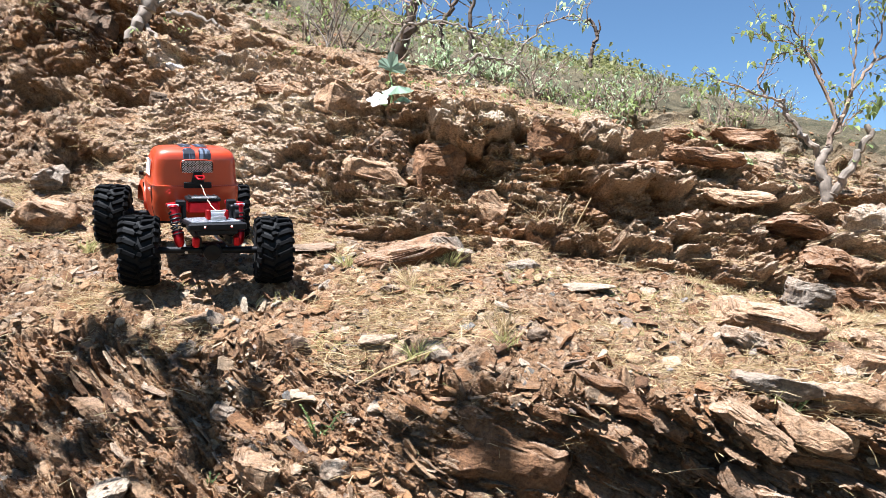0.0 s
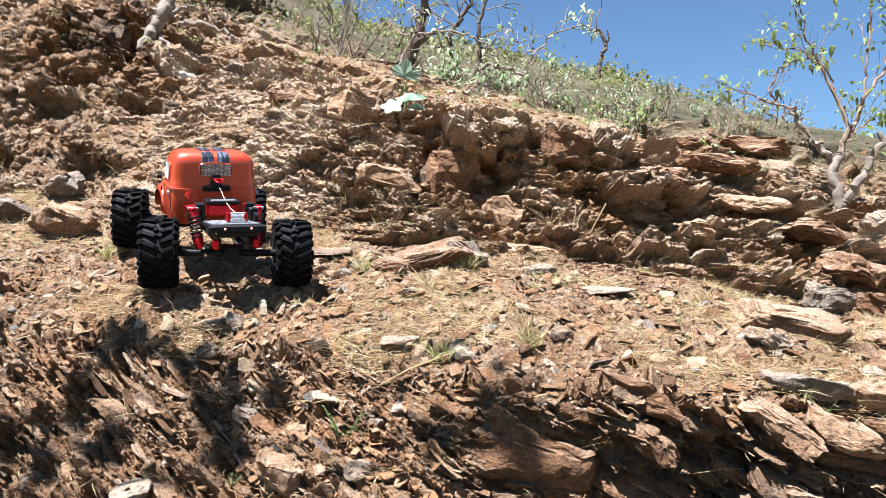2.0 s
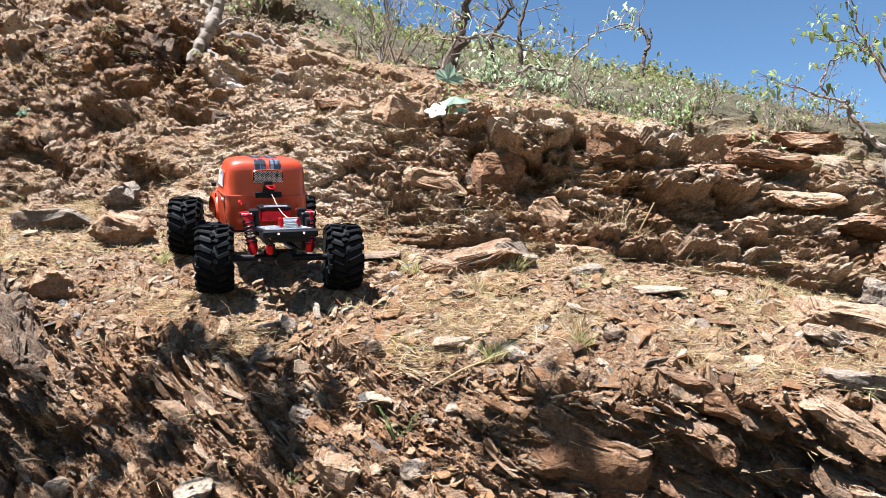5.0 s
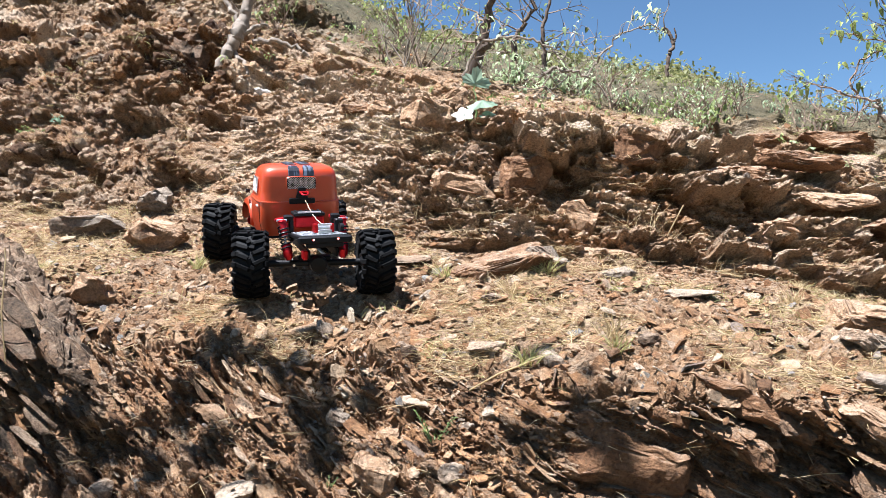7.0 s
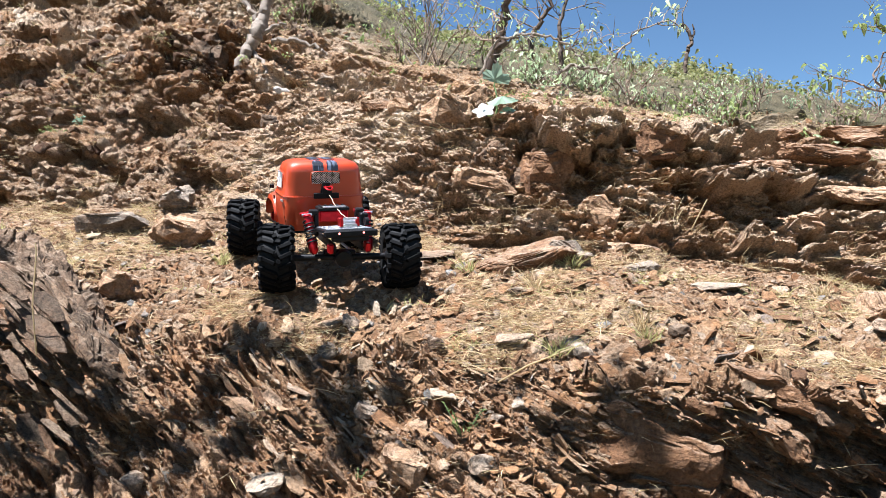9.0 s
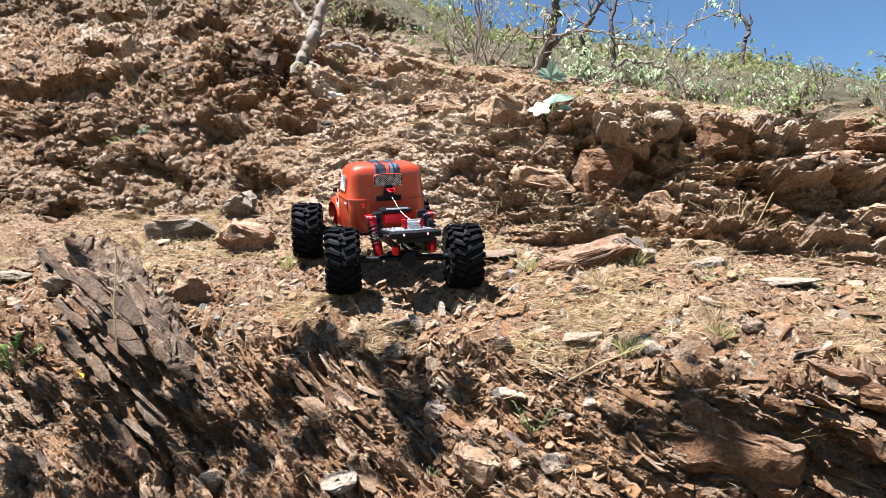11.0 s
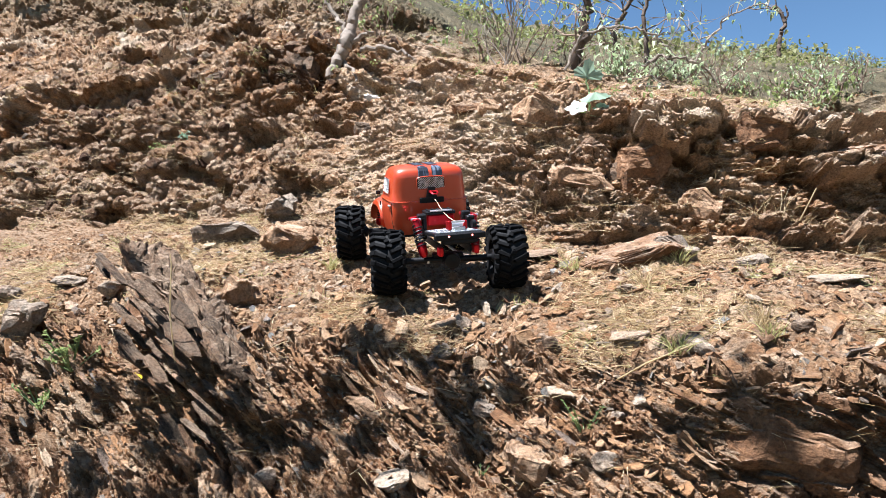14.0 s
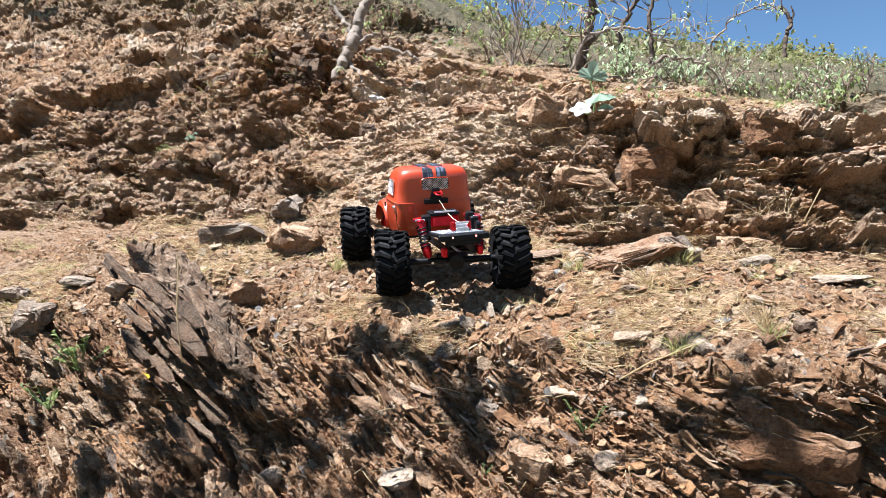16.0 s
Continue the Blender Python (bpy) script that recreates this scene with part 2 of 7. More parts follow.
def sections(x):
    """Depth y and height z of each line that runs along the hillside, at x."""
    one = np.ones_like(x)
    foot = (0.80 * one, -0.16 * one)
    low = (line(x, (-2, 1.02), (-0.66, 1.02), (-0.23, 0.955), (0.0, 0.90), (0.1, 0.905), (0.5, 0.885), (2, 0.885)), line(x, (-2, 0.0), (-0.66, 0.0), (-0.23, 0.03), (0.05, 0.05), (0.5, 0.03), (2, 0.03)))
    edge = (line(x, (-2.5, 1.15), (-1.2, 1.13), (-0.9, 1.12), (-0.5, 1.14), (-0.2, 1.10), (-0.03, 0.955), (0.08, 0.89), (0.5, 0.872), (1.2, 0.875)),
            line(x, (-2.5, 0.30), (-1.2, 0.255), (-0.9, 0.23), (-0.5, 0.195), (-0.2, 0.19), (0.05, 0.165), (0.5, 0.16), (1.2, 0.15)))
    base = (line(x, (-3, 2.0), (-1.5, 1.95), (-0.9, 1.93), (-0.5, 1.80), (-0.25, 1.70), (0.0, 1.66), (0.2, 1.65), (0.5, 1.63), (0.8, 1.58), (1.2, 1.52), (3, 1.45)),
            line(x, (-3, 0.52), (-1.5, 0.50), (-0.9, 0.47), (-0.5, 0.425), (-0.25, 0.385), (0.0, 0.36), (0.2, 0.335), (0.5, 0.295), (0.8, 0.255), (1.2, 0.19), (3, 0.15)))
    top = (line(x, (-3, 2.45), (-1.7, 2.35), (-0.9, 2.32), (-0.55, 2.26), (-0.35, 2.10), (-0.08, 2.0), (0.3, 1.98), (0.8, 2.04), (1.3, 2.12), (3, 2.3)),
           line(x, (-3, 0.82), (-1.7, 0.80), (-0.9, 0.79), (-0.7, 0.79), (-0.55, 0.83), (-0.35, 0.81), (-0.08, 0.72), (0.3, 0.66), (0.8, 0.583), (1.05, 0.465), (1.3, 0.385), (3, 0.32)))
    middle = (0.5 * edge[0] + 0.5 * base[0], 0.5 * edge[1] + 0.5 * base[1] + line(x, (-1.3, 0.0), (-0.6, 0.008), (-0.1, 0.012), (0.3, 0.016), (1, 0.0)))
    face = (line(x, (-3, 0.5), (-0.9, 0.50), (-0.3, 0.50), (-0.1, 0.60), (0.5, 0.60), (1.0, 0.55), (3, 0.5)) * (top[0] - base[0]) + base[0], line(x, (-1.2, 0.5), (-0.6, 0.50), (-0.3, 0.48), (-0.1, 0.36), (0.1, 0.34), (0.6, 0.40), (2, 0.5)) * (top[1] - base[1]) + base[1])
    slope = (line(x, (-4, 2.9), (-1.8, 2.75), (-1.17, 2.85), (-0.6, 2.9), (-0.2, 2.9), (0.7, 2.7), (1.25, 2.5), (3, 2.5)),
             line(x, (-4, 1.2), (-1.8, 1.08), (-1.3, 1.24), (-1.05, 1.23), (-0.6, 1.15), (-0.2, 1.04), (0.7, 0.80), (1.0, 0.66), (1.25, 0.525), (3, 0.40)))
    ridge = (line(x, (-5, 4.2), (-1, 4.2), (-0.2, 3.9), (0.7, 3.4), (1.3, 3.2), (1.8, 3.1), (4, 3.0)), line(x, (-5, 3.1), (-2, 2.5), (-1.4, 2.05), (-1, 1.76), (-0.2, 1.40), (0.7, 1.05), (1.3, 0.97), (1.8, 0.84), (4, 0.5)))
    hill = (9 * one, line(x, (-12, 5.2), (-5, 4.6), (-2.1, 3.8), (-1.2, 3.30), (-0.1, 3.14), (0.9, 2.95), (1.9, 2.75), (2.5, 2.5), (3.0, 2.1), (3.6, 1.7), (5, 1.0), (20, 0.2)))
    return [(-60 * one, -2.2 * one), (-3 * one, -1.25 * one), (0.1 * one, -0.7 * one), foot, low, edge, middle, base, face, top, slope, ridge, hill, (30 * one, -2 * one), (900 * one, -12 * one)]


FOOT, LOW, EDGE, MIDDLE, BASE, FACE, TOP, SLOPE, RIDGE, HILL = range(3, 13)
SPREAD = np.array([60, 4.0, 1.1, 0.92, 0.98, 1.1, 1.35, 1.6, 1.72, 1.85, 2.5, 3.4, 8.0, 40, 900])
ROWS_PER = (2, 4, 8, 60, 80, 90, 90, 80, 80, 130, 250, 40, 6, 4)
COLUMNS = 820
TRUCK_SCALE = 0.81
TRUCK_POSE = pose(-0.401, 1.277, 0.2725) @ Matrix.Rotation(radians(31.0), 4, "Z") @ Matrix.Rotation(radians(14.5), 4, "X") @ Matrix.Rotation(radians(-4.5), 4, "Y") @ Matrix.Scale(TRUCK_SCALE, 4)
WHEEL_SPOTS = ((-0.133, 0.023), (0.133, -0.023), (-0.150, 0.390), (0.145, 0.390))
WHEEL_RUTS = [TRUCK_POSE @ Vector((x, y, -0.001)) for x, y in WHEEL_SPOTS]


def base_place(u, v):
    """The plain hillside at u (side to side) and v (along the cross-section lines)."""
    k = np.clip(np.floor(v).astype(int), 0, len(SPREAD) - 2)
    f = v - k
    x = np.clip(u * (SPREAD[k] * (1 - f) + SPREAD[k + 1] * f), -1500, 1500)
    lines = sections(x)
    ys = np.stack([a for a, _ in lines])
    zs = np.stack([b for _, b in lines])
    n = np.arange(len(u))
    # rounded edge between face and top, crisp elsewhere
    return np.stack([x, ys[k, n] * (1 - f) + ys[k + 1, n] * f, zs[k, n] * (1 - f) + zs[k + 1, n] * f], 1)


def build_ground():
    v_line = np.concatenate([k + np.arange(c) / c for k, c in enumerate(ROWS_PER)] + [[len(ROWS_PER)]])
    beyond = 1.28 ** np.arange(1, 20)
    u_line = np.concatenate([-1.38 * beyond[::-1], np.linspace(-1.38, 0.76, COLUMNS), 0.76 * beyond])
    v, u = np.meshgrid(v_line, u_line, indexing="ij")
    shape = v.shape
    v, u = v.ravel(), u.ravel()
    p = base_place(u, v)
    # the folds between the lines are rounded, most where the ledge runs out into the slope
    reach = np.interp(v_line, (2.0, FOOT, LOW, EDGE, EDGE + 0.6, BASE, FACE, TOP, TOP + 0.5, SLOPE, HILL), (0.6, 5, 9, 13, 9, 7, 5, 6, 5, 6, 0.6))
    near = np.exp(-0.5 * ((np.arange(len(v_line))[:, None] - np.arange(len(v_line))[None]) / reach[:, None]) ** 2)
    near /= near.sum(1)[:, None]
    grid = p.reshape(*shape, 3)
    soft = np.einsum("ij,jkc->ikc", near, grid, optimize=True)
    some = np.interp(grid[:, :, 0], (-0.05, 0.15), (1.0, 0.35))[..., None] * np.interp(v_line, (FOOT - 0.5, FOOT, RIDGE, RIDGE + 0.5), (0, 1, 1, 0))[:, None, None]
    p = (grid * (1 - some) + soft * some).reshape(-1, 3)
    grid = p.reshape(*shape, 3)
    normal = np.cross(np.gradient(grid, axis=1), np.gradient(grid, axis=0)).reshape(-1, 3)
    normal /= np.linalg.norm(normal, axis=1)[:, None] + 1e-9
    # soften the normals' jumps at the edges
    nr = normal.reshape(*shape, 3)
    for _ in range(12):
        nr = (nr + np.roll(nr, 1, 0) + np.roll(nr, -1, 0)) / 3
    normal = nr.reshape(-1, 3)
    normal /= np.linalg.norm(normal, axis=1)[:, None] + 1e-9
    shift, tint, rock = np.zeros(len(p)), np.full(len(p), 0.5), np.zeros(len(p))
    x = p[:, 0]
    # wide unevenness
    near = between(v, 2, FOOT, RIDGE, HILL)
    shift += near * (0.03 * layered(p / 0.35, 3, 3) * np.clip((v - EDGE) / 2, 0.35, 1) + 0.010 * layered(p / 0.09, 3, 9))
    # steeply tilted shale below the track
    m = np.where(between(v, 2.0, FOOT, EDGE - 0.08, EDGE + 0.22) > 0)[0]
    w = between(v[m], 2.0, FOOT, EDGE - 0.08, EDGE + 0.22)
    q = p[m]
    turn = line(q[:, 0], (-1.2, 42), (-0.5, 36), (-0.1, 30), (0.1, 22), (0.6, 16))
    bent = q.copy()
    bent[:, 2] = q[:, 2] + np.tan(np.radians(turn - 30)) * (q[:, 0] + 0.2) * 0.6
    lie = (math.sin(radians(30)), -0.25, math.cos(radians(30)))
    h1, j1, n1 = facets(bent, (0.12, 0.09, 0.034), 40, 1.3, 0.3, lie)
    h2, j2, n2 = facets(bent, (0.060, 0.045, 0.013), 46, 1.2, 0.3, lie)
    h3, j3, n3 = facets(bent, (0.026, 0.022, 0.0065), 52, 1.2, 0.3, lie)
    calm = line(q[:, 0], (-0.5, 1.0), (-0.36, 0.75), (-0.1, 0.62), (0.06, 0.8), (0.16, 1.1))
    smooth_face = np.exp(-(((q[:, 0] - 0.10) / 0.085) ** 4 + ((q[:, 2] - 0.085) / 0.045) ** 4)) * np.clip(0.75 + 0.9 * layered(q / 0.06, 2, 72), 0.2, 1)
    calm = calm * (1 - 0.75 * smooth_face)
    shift[m] += w * calm * (0.040 * h1 - 0.016 * (1 - j1) + 0.026 * h2 - 0.010 * (1 - j2) + 0.013 * h3 - 0.004 * (1 - j3) + 0.008 * (billow(q / 0.035, 3, 19, 0.6) - 0.5))
    shift[m] -= w * 0.012 * smooth_face
    # tone lowered about x 0.1 to 0.4, painting the face's shade into it
    tint[m] = tint[m] * (1 - w) + w * (0.35 * n1 + 0.4 * n2 + 0.25 * n3) * line(q[:, 0], (-0.1, 1.0), (0.08, 0.56), (0.4, 0.52), (0.6, 0.75)) * (1 - 0.45 * smooth_face)
    rock[m] = w * np.clip(calm + smooth_face, 0, 1) ** 1.5 * np.clip(0.62 + 1.2 * layered(q / 0.11, 3, 70), 0, 1)
    # the trodden ledge: thin flakes
    m = np.where(between(v, EDGE - 0.3, EDGE + 0.3, BASE - 0.25, BASE + 0.2) > 0)[0]
    w = between(v[m], EDGE - 0.3, EDGE + 0.3, BASE - 0.25, BASE + 0.2)
    q = p[m]
    h1, j1, n1 = facets(q, (0.075, 0.060, 0.030), 80, 1.0, 0.35)
    h2, j2, n2 = facets(q, (0.030, 0.023, 0.014), 84, 1.0, 0.3)
    h3, j3, n3 = facets(q, (0.013, 0.011, 0.008), 88, 1.0, 0.3)
    stony = np.clip(0.55 + 1.1 * layered(q / 0.16, 3, 85), 0.1, 1)
    shift[m] += w * (stony * (0.012 * h1 + 0.011 * h2 - 0.004 * (1 - j2)) + 0.006 * h3 + 0.014 * (billow(q / 0.12, 3, 87, 0.5) - 0.5) + 0.004 * layered(q / 0.014, 3, 89))
    tint[m] = tint[m] * (1 - w) + w * (0.3 * n1 + 0.45 * n2 + 0.25 * n3)
    rock[m] = np.maximum(rock[m], w * stony * (0.35 + 0.5 * j2) * np.clip(0.2 + n2, 0, 1))
    # the rock bank behind: thick broken beds to the right, crumbling clods to the left
    m = np.where(between(v, BASE - 0.25, BASE + 0.15, TOP + 0.1, TOP + 0.6) > 0)[0]
    w = between(v[m], BASE - 0.25, BASE + 0.15, TOP + 0.1, TOP + 0.6)
    q = p[m]
    right = np.clip((q[:, 0] + 1.0) / 0.3, 0, 1)
    lie = (0.17, -0.12, 1.0)
    h1, j1, n1 = facets(q, (0.17, 0.15, 0.095), 100, 1.0, 0.22, lie, 9.0, 0.2)
    h2, j2, n2 = facets(q, (0.075, 0.065, 0.038), 106, 1.1, 0.22, lie, 7.0, 0.15)
    h3, j3, n3 = facets(q, (0.036, 0.032, 0.014), 112, 1.2, 0.3, lie, 6.0, 0.1)
    h4, _, n4 = facets(q, (0.016, 0.014, 0.0065), 118, 1.1, 0.3, lie)
    _, _, f1 = strata(q, lie, 0.050, 0.30, 130)
    s2, _, f2 = strata(q, lie, 0.011, 0.09, 134)
    fine = 0.020 * h3 - 0.008 * (1 - j3) + 0.009 * h4 + 0.006 * (s2 - 0.5) * f2
    beds = 0.026 * (1 - np.abs(2 * f1 - 0.9)) + 0.105 * h1 - 0.050 * (1 - j1) + 0.055 * h2 - 0.028 * (1 - j2) + fine
    b1, m1 = domes(q, (0.13, 0.12, 0.10), 140)
    b2, m2 = domes(q, (0.056, 0.052, 0.048), 146)
    hollow = np.clip((layered(q / np.array((0.17, 0.17, 0.10)), 3, 28) - 0.03) * 4, 0, 1)
    clods = 0.055 * b1 + 0.010 * b2 - 0.115 * hollow
    smooth = 1 - 0.6 * between(q[:, 0], -1.15, -0.9, -0.5, -0.25)
    shift[m] += w * smooth * (right * beds + (1 - right) * clods)
    tint[m] = tint[m] * (1 - w) + w * (right * (0.30 * n1 + 0.30 * n2 + 0.25 * n3 + 0.15 * n4) * line(q[:, 0], (-0.3, 1.6), (0.0, 1.35), (1.2, 1.4)) + (1 - right) * (0.5 * m1 + 0.5 * m2) * 1.65) + w * 0.12 * np.exp(-((q[:, 0] + 0.55) / 0.40) ** 2)
    rock[m] = np.maximum(rock[m], w * (0.55 + 0.45 * right) * np.clip(0.8 + 0.8 * layered(q / 0.12, 2, 160), 0, 1))
    # the slope above: clods and ledges, rougher to the left
    m = np.where(between(v, TOP, TOP + 0.5, RIDGE - 0.1, RIDGE + 0.3) > 0)[0]
    w = between(v[m], TOP, TOP + 0.5, RIDGE - 0.1, RIDGE + 0.3)
    q = p[m]
    rough = line(q[:, 0], (-2.6, 1.0), (-1.25, 1.0), (-0.95, 0.6), (-0.5, 0.5), (0.3, 0.5), (1.0, 0.9))
    knob = np.exp(-(((q[:, 0] + 1.38) / 0.22) ** 2 + ((q[:, 1] - 2.70) / 0.20) ** 2))
    b1, m1 = domes(q, (0.17, 0.15, 0.13), 180)
    b2, m2 = domes(q, (0.070, 0.066, 0.058), 186)
    _, m0 = domes(q, (0.34, 0.30, 0.24), 176)
    pits = np.clip((layered(q / np.array((0.24, 0.22, 0.13)), 3, 27) - 0.02) * 3.2, 0, 1)
    above = np.clip(1 - (v[m] - SLOPE + 0.35) * 1.0, 0.45, 1)
    lumps = above * rough * (0.065 * b1 - 0.150 * pits + 0.12 * (billow(q / 0.40, 3, 31, 0.55) - 0.5)) + (0.25 + 0.75 * rough) * 0.012 * (b2 - 0.5)
    shift[m] += w * (lumps * (1 - 0.65 * between(q[:, 0], -1.15, -0.9, -0.3, 0.0) * np.clip(TOP + 0.75 - v[m], 0, 0.5) * 2) + 0.14 * knob)
    tint[m] = tint[m] * (1 - w) + w * (0.45 * m1 + 0.55 * m2) * (1 - 0.85 * np.exp(-(((q[:, 0] + 1.36) / 0.27) ** 2 + ((q[:, 1] - 2.68) / 0.24) ** 2))) * (0.55 + 0.9 * m0) * line(q[:, 0], (-2, 1.2), (-1.2, 1.3), (-0.9, 1.4), (-0.3, 1.4))
    rock[m] = np.maximum(rock[m], w * np.clip((0.3 + 0.7 * rough) * (0.6 + 1.0 * layered(q / 0.2, 2, 200)) + knob, 0, 1))
    # broken rock running up from the bank to the slope behind the truck
    m = np.where((between(v, BASE + 0.1, FACE, SLOPE - 0.3, SLOPE + 0.2) > 0) & (x > -1.5) & (x < 0.4))[0]
    q = p[m]
    w = between(v[m], BASE + 0.1, FACE, SLOPE - 0.3, SLOPE + 0.2) * between(q[:, 0], -1.15, -0.85, -0.25, 0.1) * np.clip(0.75 + 0.9 * layered(q / 0.22, 2, 222), 0, 1)
    dip = (-0.34, -0.35, 0.87)
    h1, j1, n1 = facets(q, (0.15, 0.11, 0.050), 224, 1.1, 0.3, dip, 5.0, 0.1)
    h2, j2, n2 = facets(q, (0.060, 0.050, 0.020), 230, 1.1, 0.3, dip, 5.0, 0.1)
    h3, j3, n3 = facets(q, (0.024, 0.022, 0.008), 236, 1.1, 0.3, dip)
    shift[m] += w * (0.045 * h1 - 0.022 * (1 - j1) + 0.026 * h2 - 0.011 * (1 - j2) + 0.014 * h3 - 0.005 * (1 - j3))
    tint[m] = tint[m] * (1 - 0.85 * w) + 0.85 * w * (0.68 + 0.2 * n1 + 0.2 * n2 + 0.12 * n3)
    rock[m] = np.maximum(rock[m], 0.9 * w)
    # far hill: soft scrub relief
    far = np.clip(v - RIDGE - 0.2, 0, 1)
    shift += far * between(v, RIDGE, HILL - 0.2, HILL + 0.2, HILL + 1) * 0.25 * layered(p / 0.9, 3, 210)
    shift *= between(u, -2.2, -1.38, 0.76, 1.4)
    # blocks stand out of the bank and slope sideways more than upwards
    out = normal + np.interp(v, (EDGE + 0.6, BASE, SLOPE - 0.2, RIDGE), (0, 1.7, 1.7, 0))[:, None] * np.array((0, -1, 0))
    out /= np.linalg.norm(out, axis=1)[:, None] + 1e-9
    flat_rows = np.linalg.norm(np.diff(p.reshape(*shape, 3), axis=0), axis=2)
    p = p + out * shift[:, None]
    # even out the rows where hollows and overhangs have stretched the sheet
    lo, hi = np.searchsorted(v_line, (BASE, RIDGE))
    sheet_data = np.concatenate([p, tint[:, None], rock[:, None], v[:, None]], 1).reshape(*shape, 6)
    stretch = (np.linalg.norm(np.diff(p.reshape(*shape, 3), axis=0), axis=2) / (flat_rows + 1e-6))[lo:hi]
    for _ in range(14):
        stretch = (stretch + np.roll(stretch, 1, 1) + np.roll(stretch, -1, 1)) / 3
    steps = np.arange(hi - lo + 1)
    for k in range(shape[1]):
        run = np.concatenate([[0], np.cumsum(stretch[:, k])])
        at = np.interp(np.linspace(0, run[-1], hi - lo + 1), run, steps)
        loose = np.interp(sheet_data[lo, k, 0], (-1.05, -0.75), (1.0, 0.0))
        at = at * loose + steps * (1 - loose)
        below = np.minimum(at.astype(int), hi - lo - 1)
        part_way = (at - below)[:, None]
        column = sheet_data[lo:hi + 1, k].copy()
        sheet_data[lo:hi + 1, k] = column[below] * (1 - part_way) + column[below + 1] * part_way
    p, tint, rock, v = sheet_data[..., :3].reshape(-1, 3), sheet_data[..., 3].ravel(), sheet_data[..., 4].ravel(), sheet_data[..., 5].ravel()
    # crumbs and small clods stand out of the relief on every side
    grid = p.reshape(*shape, 3)
    normal = np.cross(np.gradient(grid, axis=1), np.gradient(grid, axis=0)).reshape(-1, 3)
    normal /= np.linalg.norm(normal, axis=1)[:, None] + 1e-9
    nr = normal.reshape(*shape, 3)
    for _ in range(3):
        nr = (nr + np.roll(nr, 1, 0) + np.roll(nr, -1, 0) + np.roll(nr, 1, 1) + np.roll(nr, -1, 1)) / 5
    normal = nr.reshape(-1, 3)
    m = np.where(between(v, BASE - 0.2, BASE + 0.2, RIDGE - 0.2, RIDGE + 0.2) * between(u, -1.5, -1.38, 0.76, 0.9) > 0)[0]
    q = p[m]
    w = between(v[m], BASE - 0.2, BASE + 0.2, RIDGE - 0.2, RIDGE + 0.2) * line(q[:, 0], (-1.15, 1.0), (-0.85, 0.12), (1.0, 0.0))
    c1, n1 = domes(q, (0.050, 0.048, 0.042), 240)
    c2, n2 = domes(q, (0.022, 0.021, 0.019), 246)
    p[m] += normal[m] * (w * (0.021 * c1 + 0.009 * c2 + 0.005 * layered(q / 0.013, 3, 248) - 0.012))[:, None]
    # sharp broken chips and thin beds on the rock to the right
    r1, k1, _ = facets(q, (0.055, 0.048, 0.022), 252, 1.2, 0.3, (0.17, -0.12, 1.0), 6.0, 0.1)
    r2, k2, _ = facets(q, (0.022, 0.020, 0.008), 258, 1.2, 0.3, (0.17, -0.12, 1.0), 6.0)
    hard = between(v[m], BASE - 0.2, BASE + 0.2, SLOPE, RIDGE) * line(q[:, 0], (-1.15, 0.0), (-0.85, 0.8), (-0.3, 1.0))
    p[m] += normal[m] * (hard * (0.008 * r1 - 0.004 * (1 - k1) + 0.005 * r2 - 0.002 * (1 - k2)))[:, None]
    tint[m] = np.clip(tint[m] + w * (0.30 * (n1 - 0.5) + 0.25 * (n2 - 0.5)), 0, 1)
    # the wheels have settled into the ledge
    for x, y, z in WHEEL_RUTS:
        r2 = (p[:, 0] - x) ** 2 + (p[:, 1] - y) ** 2
        on = (v > EDGE) & (v < FACE + 0.3)
        here = on & (r2 < 0.030 ** 2)
        p[:, 2] += np.where(on, np.exp(-r2 / 0.060 ** 2), 0) * (z - (p[here, 2].mean() if here.any() else z))
    rows, cols = shape
    i = np.arange(rows * cols).reshape(shape)
    quads = np.stack([i[:-1, :-1], i[:-1, 1:], i[1:, 1:], i[1:, :-1]], -1).reshape(-1, 4)
    mesh = bpy.data.meshes.new("ground")
    mesh.vertices.add(len(p))
    mesh.vertices.foreach_set("co", p.astype(np.float32).ravel())
    mesh.loops.add(quads.size)
    mesh.loops.foreach_set("vertex_index", quads.ravel().astype(np.int32))
    mesh.polygons.add(len(quads))
    mesh.polygons.foreach_set("loop_start", np.arange(0, quads.size, 4, dtype=np.int32))
    mesh.update(calc_edges=True)
    mesh.shade_flat()
    earth = between(v, 2.0, FOOT, EDGE - 0.2, EDGE + 0.25) * 0.9 + 0.3 * between(v, EDGE, EDGE + 0.3, SLOPE, RIDGE)
    # scrub tone also darkens the unseen ground before the foot, to cut bounced light
    scrub = np.maximum(np.clip((v - SLOPE - 0.25) / 0.7, 0, 1), np.clip(FOOT - 0.2 - v, 0, 1))
    for name, values in (("tint", tint), ("rock", rock), ("scrub", scrub), ("earth", earth)):
        mesh.attributes.new(name, "FLOAT", "POINT").data.foreach_set("value", np.clip(values, 0, 1).astype(np.float32))
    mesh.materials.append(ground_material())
    ob = tagged(new("ground", mesh), "dry rocky hillside of broken ochre shale with a narrow ledge", "ground", kind="structure")
    # the relief's own normals, for what lies on it
    grid = p.reshape(*shape, 3)
    normal = np.cross(np.gradient(grid, axis=1), np.gradient(grid, axis=0)).reshape(-1, 3)
    normal /= np.linalg.norm(normal, axis=1)[:, None] + 1e-9
    return ob, p, normal, v


ground, SOIL, SOIL_NORMAL, SOIL_V = build_ground()


